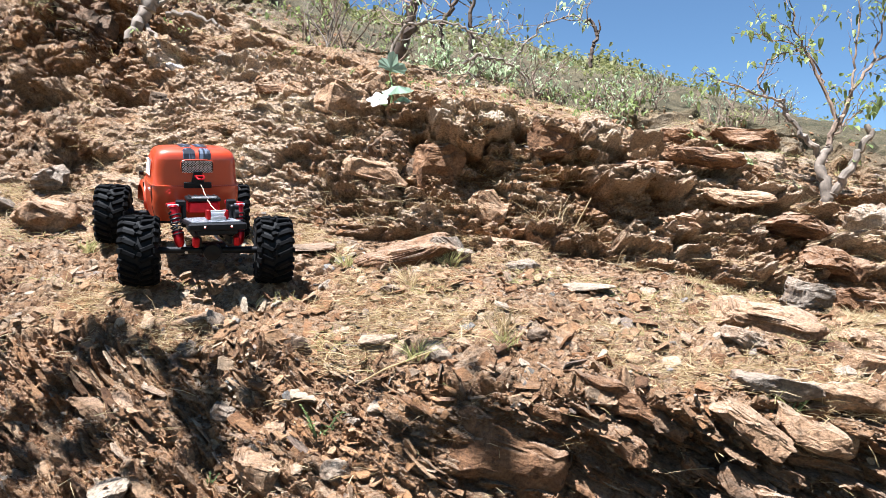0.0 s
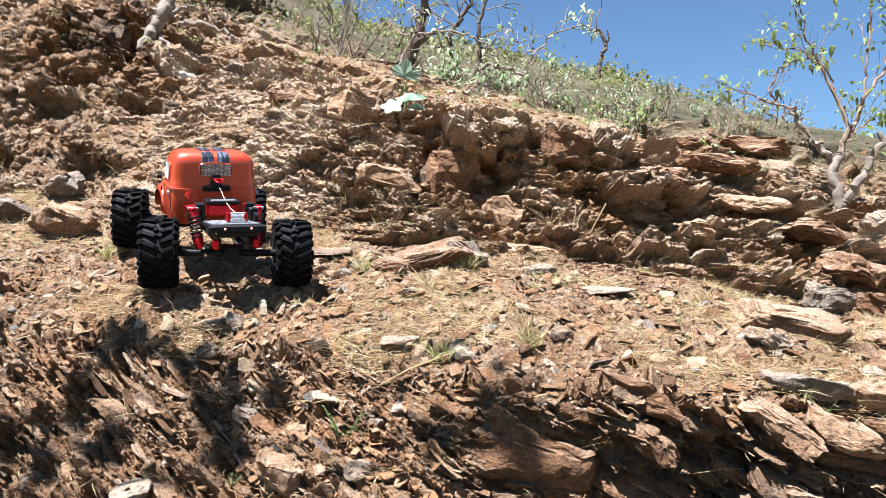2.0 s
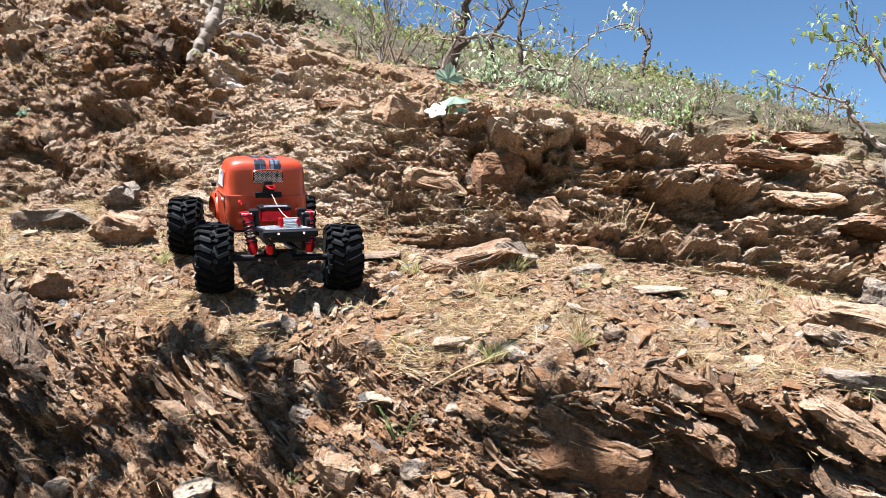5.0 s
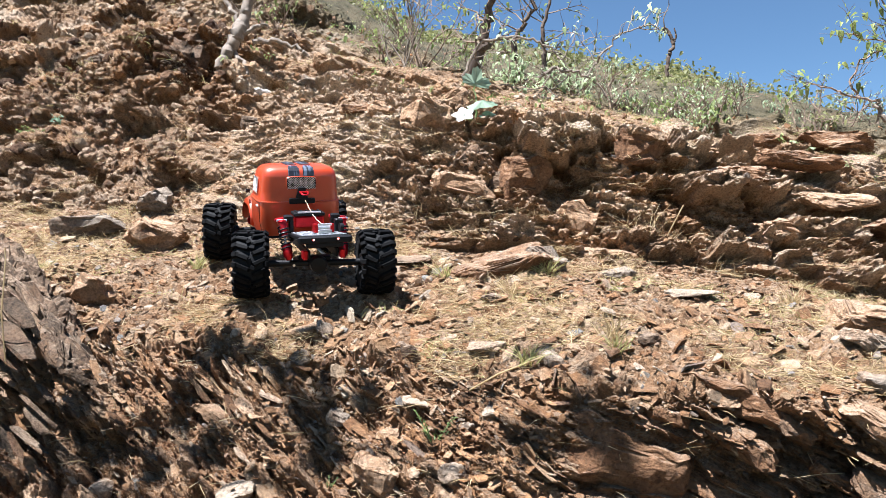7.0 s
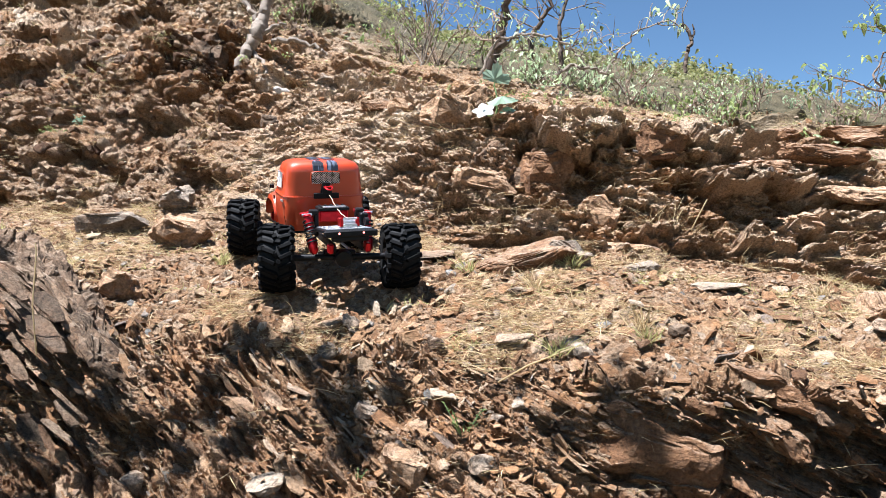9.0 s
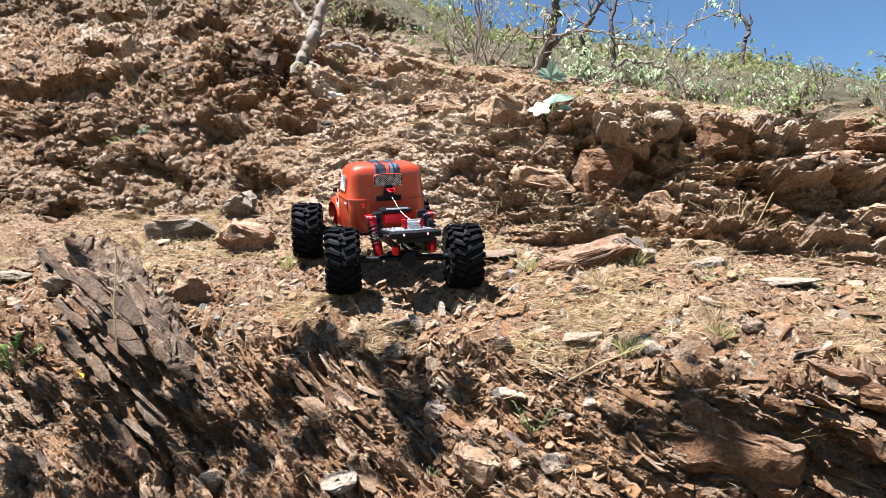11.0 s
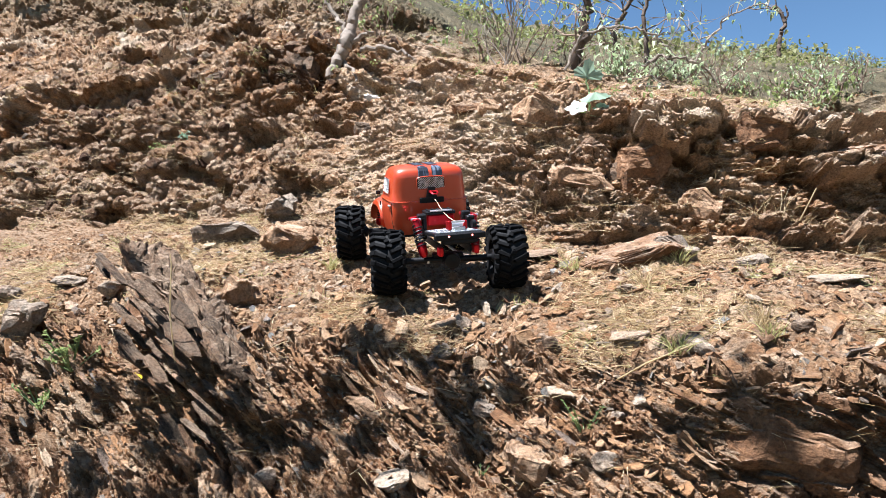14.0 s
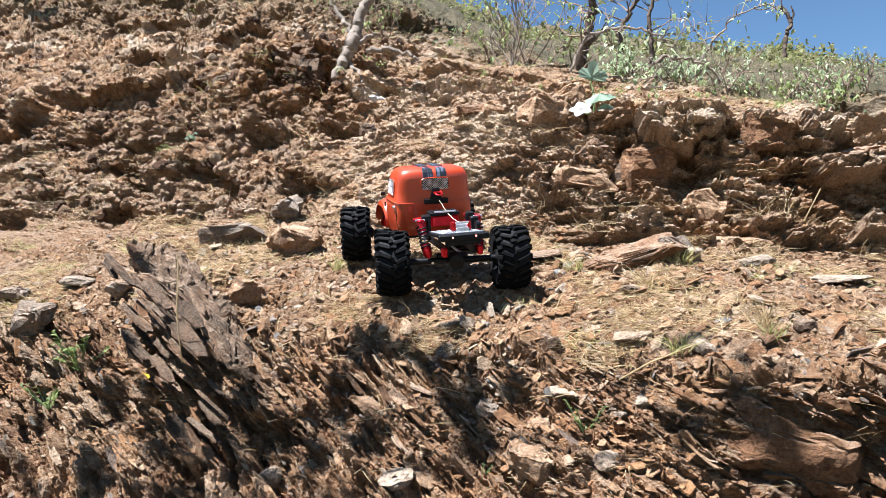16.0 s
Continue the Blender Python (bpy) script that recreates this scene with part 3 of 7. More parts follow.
def on_ground(x, y, lo=FOOT, hi=RIDGE + 0.9):
    """Height of the hillside at x, y."""
    d = (SOIL[:, 0] - x) ** 2 + (SOIL[:, 1] - y) ** 2 + np.where((SOIL_V >= lo) & (SOIL_V <= hi), 0, 100)
    near = np.argpartition(d, 4)[:4]
    return float(SOIL[near, 2].mean())


# ---- building helpers ----
def moved(m, points):
    r = np.array(m.to_3x3())
    return np.asarray(points, float) @ r.T + np.array(m.translation)


class Shape:
    """Vertices and faces gathered for one mesh."""

    def __init__(self):
        self.verts, self.faces = [], []

    def add(self, verts, faces, m=None):
        k = len(self.verts)
        if m is not None:
            verts = moved(m, verts)
        self.verts += [tuple(map(float, p)) for p in verts]
        self.faces += [tuple(int(i) + k for i in f) for f in faces]
        return self

    def tube(self, points, radii, sides=8, caps=True):
        points = [Vector(p) for p in points]
        if not hasattr(radii, "__len__"):
            radii = [radii] * len(points)
        verts, faces, side = [], [], None
        for i, p in enumerate(points):
            way = (points[min(i + 1, len(points) - 1)] - points[max(i - 1, 0)]).normalized()
            if side is None:
                side = way.orthogonal().normalized()
            side = (side - way * side.dot(way)).normalized()
            up = way.cross(side)
            verts += [p + (side * math.cos(2 * math.pi * j / sides) + up * math.sin(2 * math.pi * j / sides)) * radii[i] for j in range(sides)]
        for i in range(len(points) - 1):
            faces += [(i * sides + j, i * sides + (j + 1) % sides, (i + 1) * sides + (j + 1) % sides, (i + 1) * sides + j) for j in range(sides)]
        if caps:
            faces += [tuple(range(sides - 1, -1, -1)), tuple(range((len(points) - 1) * sides, len(points) * sides))]
        return self.add(verts, faces)

    def lathe(self, profile, sides=32, m=None, closed=False):
        """Turns (radius, along x) about the x axis."""
        n = len(profile)
        verts = [(a, r * math.cos(2 * math.pi * j / sides), r * math.sin(2 * math.pi * j / sides)) for j in range(sides) for r, a in profile]
        faces = [(j * n + i, j * n + (i + 1) % n, (j + 1) % sides * n + (i + 1) % n, (j + 1) % sides * n + i) for j in range(sides) for i in range(n if closed else n - 1)]
        return self.add(verts, faces, m)

    def block(self, size, m=None, bevel=0.1, taper=1.0):
        """A box with chamfered edges; bevel: share of the least side."""
        b = min(size) * bevel
        verts, hull = [], bmesh.new()
        for sx in (-1, 1):
            for sy in (-1, 1):
                for sz in (-1, 1):
                    k = taper if sz > 0 else 1.0
                    x, y, z = sx * size[0] / 2 * k, sy * size[1] / 2 * k, sz * size[2] / 2
                    verts += [(x - sx * b, y - sy * b, z), (x - sx * b, y, z - sz * b), (x, y - sy * b, z - sz * b)]
        for p in verts:
            hull.verts.new(p)
        bmesh.ops.convex_hull(hull, input=hull.verts)
        bmesh.ops.dissolve_limit(hull, angle_limit=0.02, verts=hull.verts, edges=hull.edges)
        hull.verts.index_update()
        self.add([v.co for v in hull.verts], [[v.index for v in f.verts] for f in hull.faces], m)
        hull.free()
        return self

    def mesh(self, name, material, smooth=False):
        mesh = bpy.data.meshes.new(name)
        mesh.from_pydata(self.verts, [], self.faces)
        mesh.materials.append(material)
        if smooth:
            mesh.polygons.foreach_set("use_smooth", [True] * len(mesh.polygons))
            mesh.set_sharp_from_angle(angle=radians(38))
        return mesh


def part(name, shape, material, parent, label="", smooth=False):
    ob = new(name, shape.mesh(name, material, smooth))
    ob.parent = parent
    return tagged(ob, label)


def thing(name, label, category, m=None, group=""):
    ob = tagged(new(name), label, category, group)
    if m is not None:
        ob.matrix_world = m
    return ob


# ---- loose stone ----
def plate_form(rng, thin=0.2):
    """A broken flat flake about 1 across."""
    n = rng.randint(6, 8)
    angles = sorted(rng.uniform(0, 2 * math.pi) * 0.35 + 2 * math.pi * i / n * 0.9 for i in range(n))
    long = rng.uniform(0.55, 0.95)
    ring = [(math.cos(a) * 0.5 * rng.uniform(0.75, 1.1), math.sin(a) * 0.5 * long * rng.uniform(0.75, 1.1)) for a in angles]
    verts = [(x, y, -thin / 2 + rng.uniform(-0.2, 0.2) * thin) for x, y in ring] + [(x * rng.uniform(0.78, 1.0), y * rng.uniform(0.78, 1.0), thin / 2 + rng.uniform(-0.25, 0.25) * thin) for x, y in ring]
    faces = [tuple(range(n - 1, -1, -1)), tuple(range(n, 2 * n))] + [(i, (i + 1) % n, n + (i + 1) % n, n + i) for i in range(n)]
    return np.array(verts), faces


def chunk_form(rng, flat=0.7, corners=13):
    bm = bmesh.new()
    for _ in range(corners):
        p = Vector((rng.gauss(0, 1), rng.gauss(0, 1), rng.gauss(0, 1))).normalized()
        bm.verts.new((p.x * 0.5 * rng.uniform(0.8, 1.05), p.y * 0.42 * rng.uniform(0.8, 1.05), p.z * 0.5 * flat * rng.uniform(0.8, 1)))
    bmesh.ops.convex_hull(bm, input=bm.verts)
    bmesh.ops.delete(bm, geom=[v for v in bm.verts if not v.link_faces], context="VERTS")
    bm.verts.index_update()
    verts, faces = np.array([v.co[:] for v in bm.verts]), [tuple(v.index for v in f.verts) for f in bm.faces]
    bm.free()
    return verts, faces


stone_rng = random.Random(5)
PLATES = [plate_form(stone_rng, stone_rng.uniform(0.035, 0.10)) for _ in range(14)]
CHUNKS = [chunk_form(stone_rng, stone_rng.uniform(0.55, 0.95)) for _ in range(10)]
ROCK_STUFF = rock_material("shale_chips", "island", 0.7)
ROCK_PIECE = rock_material("shale_piece", "object")
ROCK_FORE = rock_material("ochre_shale", "island", 0.85)


def clod_material():
    n = Nodes("crumbling_clod")
    place = n.world_place()
    base = n.ramp(n.island(), [(0.0, (0.10, 0.048, 0.026)), (0.4, (0.24, 0.125, 0.066)), (0.75, (0.40, 0.24, 0.135)), (1.0, (0.58, 0.42, 0.28))])
    patch = n.noise(26, 6, 0.7, place)
    base = n.mix(n.ramp(patch, [(0.5, 0.0), (0.68, 0.6)]), base, (0.58, 0.43, 0.29))
    grain = n.noise(120, 6, 0.75, place)
    base = n.mix(0.7, base, n.ramp(grain, [(0.34, 0.04), (0.62, 0.50)]), "MULTIPLY")
    n.set(color=base, rough=0.92, spec=0.2)
    n.bump(n.sums("ADD", patch, grain), 1.0, 0.016)
    return n.mat


CLOD = clod_material()


def turned(rng, normal, lean, bed=None):
    """A random turn about the normal of the ground, or of the beds, with some lean."""
    up = Vector(bed if bed is not None else normal)
    up = (up + Vector((rng.gauss(0, lean), rng.gauss(0, lean), rng.gauss(0, lean)))).normalized()
    q = up.to_track_quat("Z", "Y")
    return (q.to_matrix() @ Matrix.Rotation(rng.uniform(0, 2 * math.pi), 3, "Z")).to_4x4()


def bare_face(p):
    """The smooth rock face below the ledge, on which nothing lies."""
    return abs(p[0] - 0.10) < 0.08 and 0.045 < p[2] < 0.125 and p[1] < 0.96


def scatter(rng, count, v_from, v_to, x_from, x_to, sizes, lean, forms, bed=None, sink=0.1, power=2.2):
    """Poses for loose pieces on the hillside, evenly by area."""
    spots = np.where((SOIL_V > v_from) & (SOIL_V < v_to) & (SOIL[:, 0] > x_from) & (SOIL[:, 0] < x_to))[0]
    made = []
    weights = np.clip(SPREAD[np.clip(SOIL_V[spots].astype(int), 0, 14)], 0.5, 5)
    picked = np.random.default_rng(rng.randint(0, 10 ** 6)).choice(spots, count, p=weights / weights.sum())
    for i in picked:
        if bare_face(SOIL[i]):
            continue
        size = sizes[0] + (sizes[1] - sizes[0]) * rng.random() ** power
        m = turned(rng, SOIL_NORMAL[i] if SOIL_NORMAL[i][2] > 0.1 else (0, -0.3, 1), lean, bed)
        place = Vector(SOIL[i]) + Vector(SOIL_NORMAL[i]) * size * sink
        made.append((rng.randrange(len(forms)), Matrix.Translation(place) @ m @ Matrix.Diagonal((size, size, size, 1))))
    return made


def joined(name, forms, poses, material, label, category):
    shape_verts, loops, totals, k = [], [], [], 0
    for form, m in poses:
        verts, faces = forms[form]
        shape_verts.append(moved(m, verts))
        for f in faces:
            loops.extend(i + k for i in f)
            totals.append(len(f))
        k += len(verts)
    mesh = bpy.data.meshes.new(name)
    mesh.vertices.add(k)
    mesh.vertices.foreach_set("co", np.concatenate(shape_verts).astype(np.float32).ravel())
    mesh.loops.add(len(loops))
    mesh.loops.foreach_set("vertex_index", np.array(loops, np.int32))
    mesh.polygons.add(len(totals))
    mesh.polygons.foreach_set("loop_start", np.concatenate([[0], np.cumsum(totals)[:-1]]).astype(np.int32))
    mesh.update(calc_edges=True)
    mesh.validate()
    mesh.shade_flat()
    mesh.materials.append(material)
    return tagged(new(name, mesh), label, category, kind="stuff")


def splinter_form(rng):
    """A long thin sliver of shale, 1 long, jagged at both ends."""
    n = 5
    wide, thin = rng.uniform(0.22, 0.50), rng.uniform(0.025, 0.055)
    upper, verts = [], []
    for side in (1, -1):
        for i in range(n):
            f = i / (n - 1) if side > 0 else 1 - i / (n - 1)
            taper = 0.45 + 0.55 * math.sin(math.pi * min(1, max(0, 0.12 + 0.8 * f)))
            upper.append((f - 0.5 + rng.uniform(-0.06, 0.06), side * wide / 2 * taper * rng.uniform(0.7, 1.15)))
    verts = [(x, y, -thin / 2 + rng.uniform(-0.3, 0.3) * thin) for x, y in upper] + [(x * rng.uniform(0.86, 1.02), y * rng.uniform(0.75, 1.0), thin / 2 + rng.uniform(-0.3, 0.3) * thin) for x, y in upper]
    m = len(upper)
    faces = [tuple(range(m)), tuple(range(2 * m - 1, m - 1, -1))] + [((i + 1) % m, i, m + i, m + (i + 1) % m) for i in range(m)]
    return np.array(verts), faces


SPLINTERS = [splinter_form(stone_rng) for _ in range(16)]


def dipping(rng, x, jitter):
    """A turn that lays a sliver along the tilted beds at x: steep to the left, gentler to the right."""
    a = radians(float(np.interp(x, (-1.2, -0.6, -0.2, 0.1, 0.6), (50, 42, 34, 22, 15))) + rng.gauss(0, 7))
    way = (Vector((math.cos(a), -0.30, -math.sin(a))) + Vector((rng.gauss(0, jitter), rng.gauss(0, jitter), rng.gauss(0, jitter)))).normalized()
    up = Vector((math.sin(a), -0.14 + rng.gauss(0, 0.28), math.cos(a)))
    up = (up - way * up.dot(way)).normalized()
    return Matrix((way, up.cross(way), up)).transposed().to_4x4()


def dip_scatter(rng, count, v_from, v_to, x_from, x_to, sizes, power, sink=0.0, jitter=0.13):
    spots = np.where((SOIL_V > v_from) & (SOIL_V < v_to) & (SOIL[:, 0] > x_from) & (SOIL[:, 0] < x_to))[0]
    made = []
    for i in np.random.default_rng(rng.randint(0, 10 ** 6)).choice(spots, count):
        if bare_face(SOIL[i]):
            continue
        size = sizes[0] + (sizes[1] - sizes[0]) * rng.random() ** power
        place = Vector(SOIL[i]) + Vector(SOIL_NORMAL[i]) * size * sink
        made.append((rng.randrange(len(SPLINTERS)), Matrix.Translation(place) @ dipping(rng, SOIL[i][0], jitter) @ Matrix.Diagonal((size, size, size, 1))))
    return made


rng = random.Random(11)
joined("shale_flakes", PLATES, scatter(rng, 7000, EDGE - 0.15, BASE + 0.1, -1.6, 1.0, (0.006, 0.026), 0.17, PLATES, sink=0.06, power=2.4) + scatter(rng, 2600, EDGE - 0.2, MIDDLE + 0.5, -1.3, 0.9, (0.016, 0.042), 0.15, PLATES, sink=0.07, power=2.0),
       ROCK_STUFF, "thin tan and grey shale flakes lying on the ledge", "stone flakes")
joined("shale_splinters", SPLINTERS, dip_scatter(rng, 3600, FOOT + 0.3, EDGE - 0.08, -1.5, -0.36, (0.006, 0.046), 3.2, -0.12, 0.09) + dip_scatter(rng, 700, FOOT + 0.3, EDGE - 0.05, -0.36, 0.02, (0.006, 0.030), 2.6, -0.05, 0.16) + dip_scatter(rng, 700, FOOT + 0.3, EDGE, 0.02, 1.1, (0.006, 0.035), 2.6, -0.1, 0.1),
       ROCK_FORE, "tilted splinters of ochre shale sticking out of the slope", "stone flakes")
joined("shale_chips", PLATES, scatter(rng, 3700, FOOT, EDGE + 0.1, -1.4, 0.8, (0.004, 0.022), 0.5, PLATES, None, 0.1, 3),
       ROCK_FORE, "small loose chips and flakes on the slope", "stone chips")
joined("slope_flakes", PLATES, scatter(rng, 800, LOW - 0.2, EDGE + 0.1, -0.42, 0.06, (0.007, 0.032), 0.35, PLATES, None, 0.08, 2.2),
       ROCK_FORE, "loose flat flakes fallen into the hollow", "stone flakes")
GRIT = [chunk_form(stone_rng, 0.6, 6) for _ in range(8)]
joined("grit", GRIT, scatter(rng, 15000, LOW, BASE + 0.2, -1.6, 1.1, (0.003, 0.010), 0.6, GRIT, None, 0.15, 1.8),
       ROCK_STUFF, "fine angular grit strewn over ledge and slope", "grit")
joined("bank_rubble", CHUNKS + PLATES, scatter(rng, 4600, BASE - 0.2, TOP + 0.8, -2.4, 1.4, (0.004, 0.026), 0.5, CHUNKS + PLATES, sink=0.0, power=2.6),
       ROCK_STUFF, "brown rubble lodged on the rock bank", "rubble")
joined("slope_rubble", CHUNKS + PLATES, scatter(rng, 4500, TOP + 0.3, RIDGE + 0.2, -4.5, 3.2, (0.006, 0.042), 0.5, CHUNKS + PLATES, sink=0.0, power=2.8),
       ROCK_STUFF, "loose stones and clods on the upper slope", "rubble")

piece_meshes = []
for form in PLATES:
    mesh = bpy.data.meshes.new("stone_piece")
    mesh.from_pydata(form[0].tolist(), [], form[1])
    mesh.materials.append(ROCK_PIECE)
    piece_meshes.append(mesh)


def stone_colour(name, ramp, streak, dusty=0.65):
    n = Nodes(name)
    place = n.world_place()
    base = n.ramp(n.noise(24, 7, 0.7), ramp)
    layers = n.noise(26, 6, 0.7, stretch=((0, 0, 0), (0.9, 0.9, 1.5)))
    base = n.mix(n.ramp(layers, [(0.48, 0.0), (0.62, streak)]), base, ramp[0][1])
    rust = n.noise(11, 6, 0.7, place)
    base = n.mix(n.ramp(rust, [(0.46, 0.0), (0.64, 0.65)]), base, (0.29, 0.15, 0.075))
    # dusty: share of pale colour on upward faces, for dust and painted sunlight
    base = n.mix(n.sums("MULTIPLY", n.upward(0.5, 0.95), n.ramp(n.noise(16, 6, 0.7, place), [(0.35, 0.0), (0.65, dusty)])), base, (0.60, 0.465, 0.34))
    lichen = n.noise(70, 6, 0.75, place)
    base = n.mix(n.ramp(lichen, [(0.54, 0.0), (0.64, 0.6)]), base, tuple(c * 0.5 for c in ramp[0][1]))
    grain = n.noise(170, 6, 0.75, place)
    base = n.mix(0.65, base, n.ramp(grain, [(0.34, 0.10), (0.60, 0.92)]), "MULTIPLY")
    n.set(color=base, rough=0.88, spec=0.25)
    n.bump(n.sums("ADD", layers, n.sums("MULTIPLY", grain, 0.5)), 1.0, 0.014)
    return n.mat


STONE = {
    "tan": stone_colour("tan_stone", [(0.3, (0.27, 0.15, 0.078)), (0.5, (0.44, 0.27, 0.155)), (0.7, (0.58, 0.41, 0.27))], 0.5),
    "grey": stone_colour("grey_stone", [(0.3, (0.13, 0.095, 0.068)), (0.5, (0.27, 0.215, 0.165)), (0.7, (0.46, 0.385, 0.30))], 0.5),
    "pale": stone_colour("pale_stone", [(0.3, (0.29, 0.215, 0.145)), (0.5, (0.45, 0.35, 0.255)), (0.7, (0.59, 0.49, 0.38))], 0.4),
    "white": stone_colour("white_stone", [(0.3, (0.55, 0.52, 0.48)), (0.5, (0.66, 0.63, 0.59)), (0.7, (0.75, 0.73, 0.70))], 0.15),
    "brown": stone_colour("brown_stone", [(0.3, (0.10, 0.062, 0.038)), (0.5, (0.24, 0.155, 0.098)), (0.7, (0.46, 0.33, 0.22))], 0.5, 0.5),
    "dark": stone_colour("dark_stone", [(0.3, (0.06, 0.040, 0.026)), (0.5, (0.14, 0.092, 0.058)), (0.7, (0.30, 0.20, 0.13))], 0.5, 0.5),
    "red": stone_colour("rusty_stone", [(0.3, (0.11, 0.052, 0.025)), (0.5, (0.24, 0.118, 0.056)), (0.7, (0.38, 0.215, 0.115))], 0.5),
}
BALLS = {}


def ball(level):
    if level not in BALLS:
        bm = bmesh.new()
        bmesh.ops.create_icosphere(bm, subdivisions=level, radius=1)
        bm.verts.index_update()
        BALLS[level] = np.array([v.co[:] for v in bm.verts]), [tuple(v.index for v in f.verts) for f in bm.faces]
        bm.free()
    return BALLS[level]


def boulder(size, seed, level=4, beds=0.5, square=0.55):
    """A weathered stone: squarish, cut by flat breaks, with bedding steps."""
    verts, faces = ball(level)
    p = np.sign(verts) * np.abs(verts) ** square
    p /= np.abs(p).max(0)
    r = np.random.default_rng(seed)
    for _ in range(9):
        n = r.normal(size=3)
        n /= np.linalg.norm(n)
        over = np.clip(p @ n - r.uniform(0.66, 0.98), 0, None)
        p = p - over[:, None] * n * 0.92
    p = p * np.array(size) / 2
    s = min(size)
    big = max(size)
    grain = big * (0.085 if level > 4 else 0.14)
    h1, j1, _ = facets(p + seed * 3.1, (max(s, grain * 2), max(s * 0.8, grain * 1.6), max(s * 0.32, grain * 0.6)), seed, 1.1, 0.3)
    h2, j2, _ = facets(p + seed * 3.1, (grain, grain * 0.9, grain * 0.4), seed + 7, 1.1, 0.3)
    rough = min(1.0, beds * 1.6)
    h3 = facets(p + seed * 3.1, (grain * 0.45, grain * 0.4, grain * 0.22), seed + 11, 1.1, 0.3)[0]
    out = p / (np.linalg.norm(p, axis=1)[:, None] + 1e-9) * np.array((0.8, 1, 0.6))
    lump = layered(p / (big * 0.30) + seed, 3, seed + 4, 0.5)
    p = p + out * (beds * s * (0.26 * h1 - 0.12 * (1 - j1)) + rough * grain * (0.26 * h2 - 0.09 * (1 - j2) + (0.05 if level > 4 else 0.10) * h3) + rough * 0.06 * s * layered(p / (s * 0.40) + seed, 4, seed + 2, 0.6))[:, None]
    p[:, 2] += 0.16 * s * lump
    p[:, 1] += 0.05 * big * layered(p / (big * 0.33) + seed + 9, 2, seed + 5, 0.5)
    return p, faces


def stone(name, label, category, place, size, turn, colour, seed, level=4, beds=0.5, square=0.55, bedded=False, group=""):
    shape = Shape()
    shape.add(*boulder(size, seed, level, beds, square))
    ob = tagged(new(name, shape.mesh(name, STONE[colour])), label, category, group)
    x, y, z = place
    if bedded is False:
        z = on_ground(x, y) + size[2] * 0.36
    ob.matrix_world = pose(x, y, z, *turn)
    return ob


LUMPS = []
for k in range(10):
    lump_size = (1.0, stone_rng.uniform(0.7, 1.0), stone_rng.uniform(0.6, 1.0))
    verts, faces = boulder(lump_size, 40 + k, 2, 0.35, 0.75)
    LUMPS.append((verts + 0.05 * np.stack([layered(verts * 4 + 7 * j, 3, 50 + k + 9 * j) for j in range(3)], 1), faces))
rng = random.Random(13)
joined("slope_clods", LUMPS, scatter(rng, 700, BASE + 0.15, SLOPE + 0.7, -3.2, -1.1, (0.010, 0.050), 0.8, LUMPS, sink=-0.15, power=1.8) + scatter(rng, 600, TOP + 0.4, RIDGE + 0.1, -4.2, -1.0, (0.012, 0.075), 0.9, LUMPS, sink=-0.1, power=2.4),
       CLOD, "crumbling reddish brown clods on the slope", "clods")


# ---- the model truck ----
ORANGE = Nodes("orange_metallic_paint")
ORANGE.set(color=ORANGE.mix(ORANGE.ramp(ORANGE.noise(9, 5), [(0.5, 0.0), (0.75, 0.35)]), (0.42, 0.038, 0.005), (0.34, 0.043, 0.010)), rough=ORANGE.ramp(ORANGE.noise(30, 6), [(0.3, 0.34), (0.7, 0.5)]), metal=0.1, coat=0.6, coat_rough=0.07)
ORANGE = ORANGE.mat
RUBBER = plain("black_rubber", (0.0035, 0.0035, 0.0038), 0.8, speck=0.4, scale=200, spec=0.25)
TREAD = plain("dusty_tread_rubber", (0.0028, 0.0028, 0.003), 0.75, speck=0.5, scale=120, spec=0.08)
BLACK = plain("black_plastic", (0.005, 0.005, 0.006), 0.45, speck=0.3, scale=150, spec=0.2)
RED = plain("red_anodised_metal", (0.50, 0.012, 0.018), 0.28, 0.75, speck=0.2, scale=80)
SILVER = plain("bare_aluminium", (0.62, 0.63, 0.65), 0.32, 0.9, speck=0.2, scale=120)
ROPE = plain("cream_winch_rope", (0.50, 0.36, 0.25), 0.85, speck=0.3, scale=400)
MESH = plain("steel_mesh", (0.55, 0.55, 0.56), 0.35, 0.8, speck=0.3, scale=300)
LAMP = plain("red_lamp_lens", (0.6, 0.02, 0.02), 0.2, speck=0.1)
LAMP.node_tree.nodes["Principled BSDF"].inputs["Emission Color"].default_value = (1, 0.25, 0.22, 1)
LAMP.node_tree.nodes["Principled BSDF"].inputs["Emission Strength"].default_value = 1.2
STRIPE = Nodes("black_decal_with_claw_marks")
claw = STRIPE.noise(55, 2, 0.5, stretch=((0, 0, 35), (3.2, 0.4, 0.4)))
STRIPE.set(color=STRIPE.ramp(claw, [(0.52, (0.012, 0.013, 0.018)), (0.60, (0.09, 0.11, 0.15))]), rough=0.35)
STRIPE = STRIPE.mat
PLATE = Nodes("aluminium_checker_plate")
PLATE.set(color=PLATE.ramp(PLATE.noise(300, 3), [(0.3, (0.22, 0.23, 0.25)), (0.7, (0.42, 0.43, 0.45))]), metal=0.85, rough=0.38)
PLATE = PLATE.mat

WHEEL_R, WHEEL_W, BASE_LENGTH = 0.0735, 0.074, 0.390
AXLE_Z = WHEEL_R


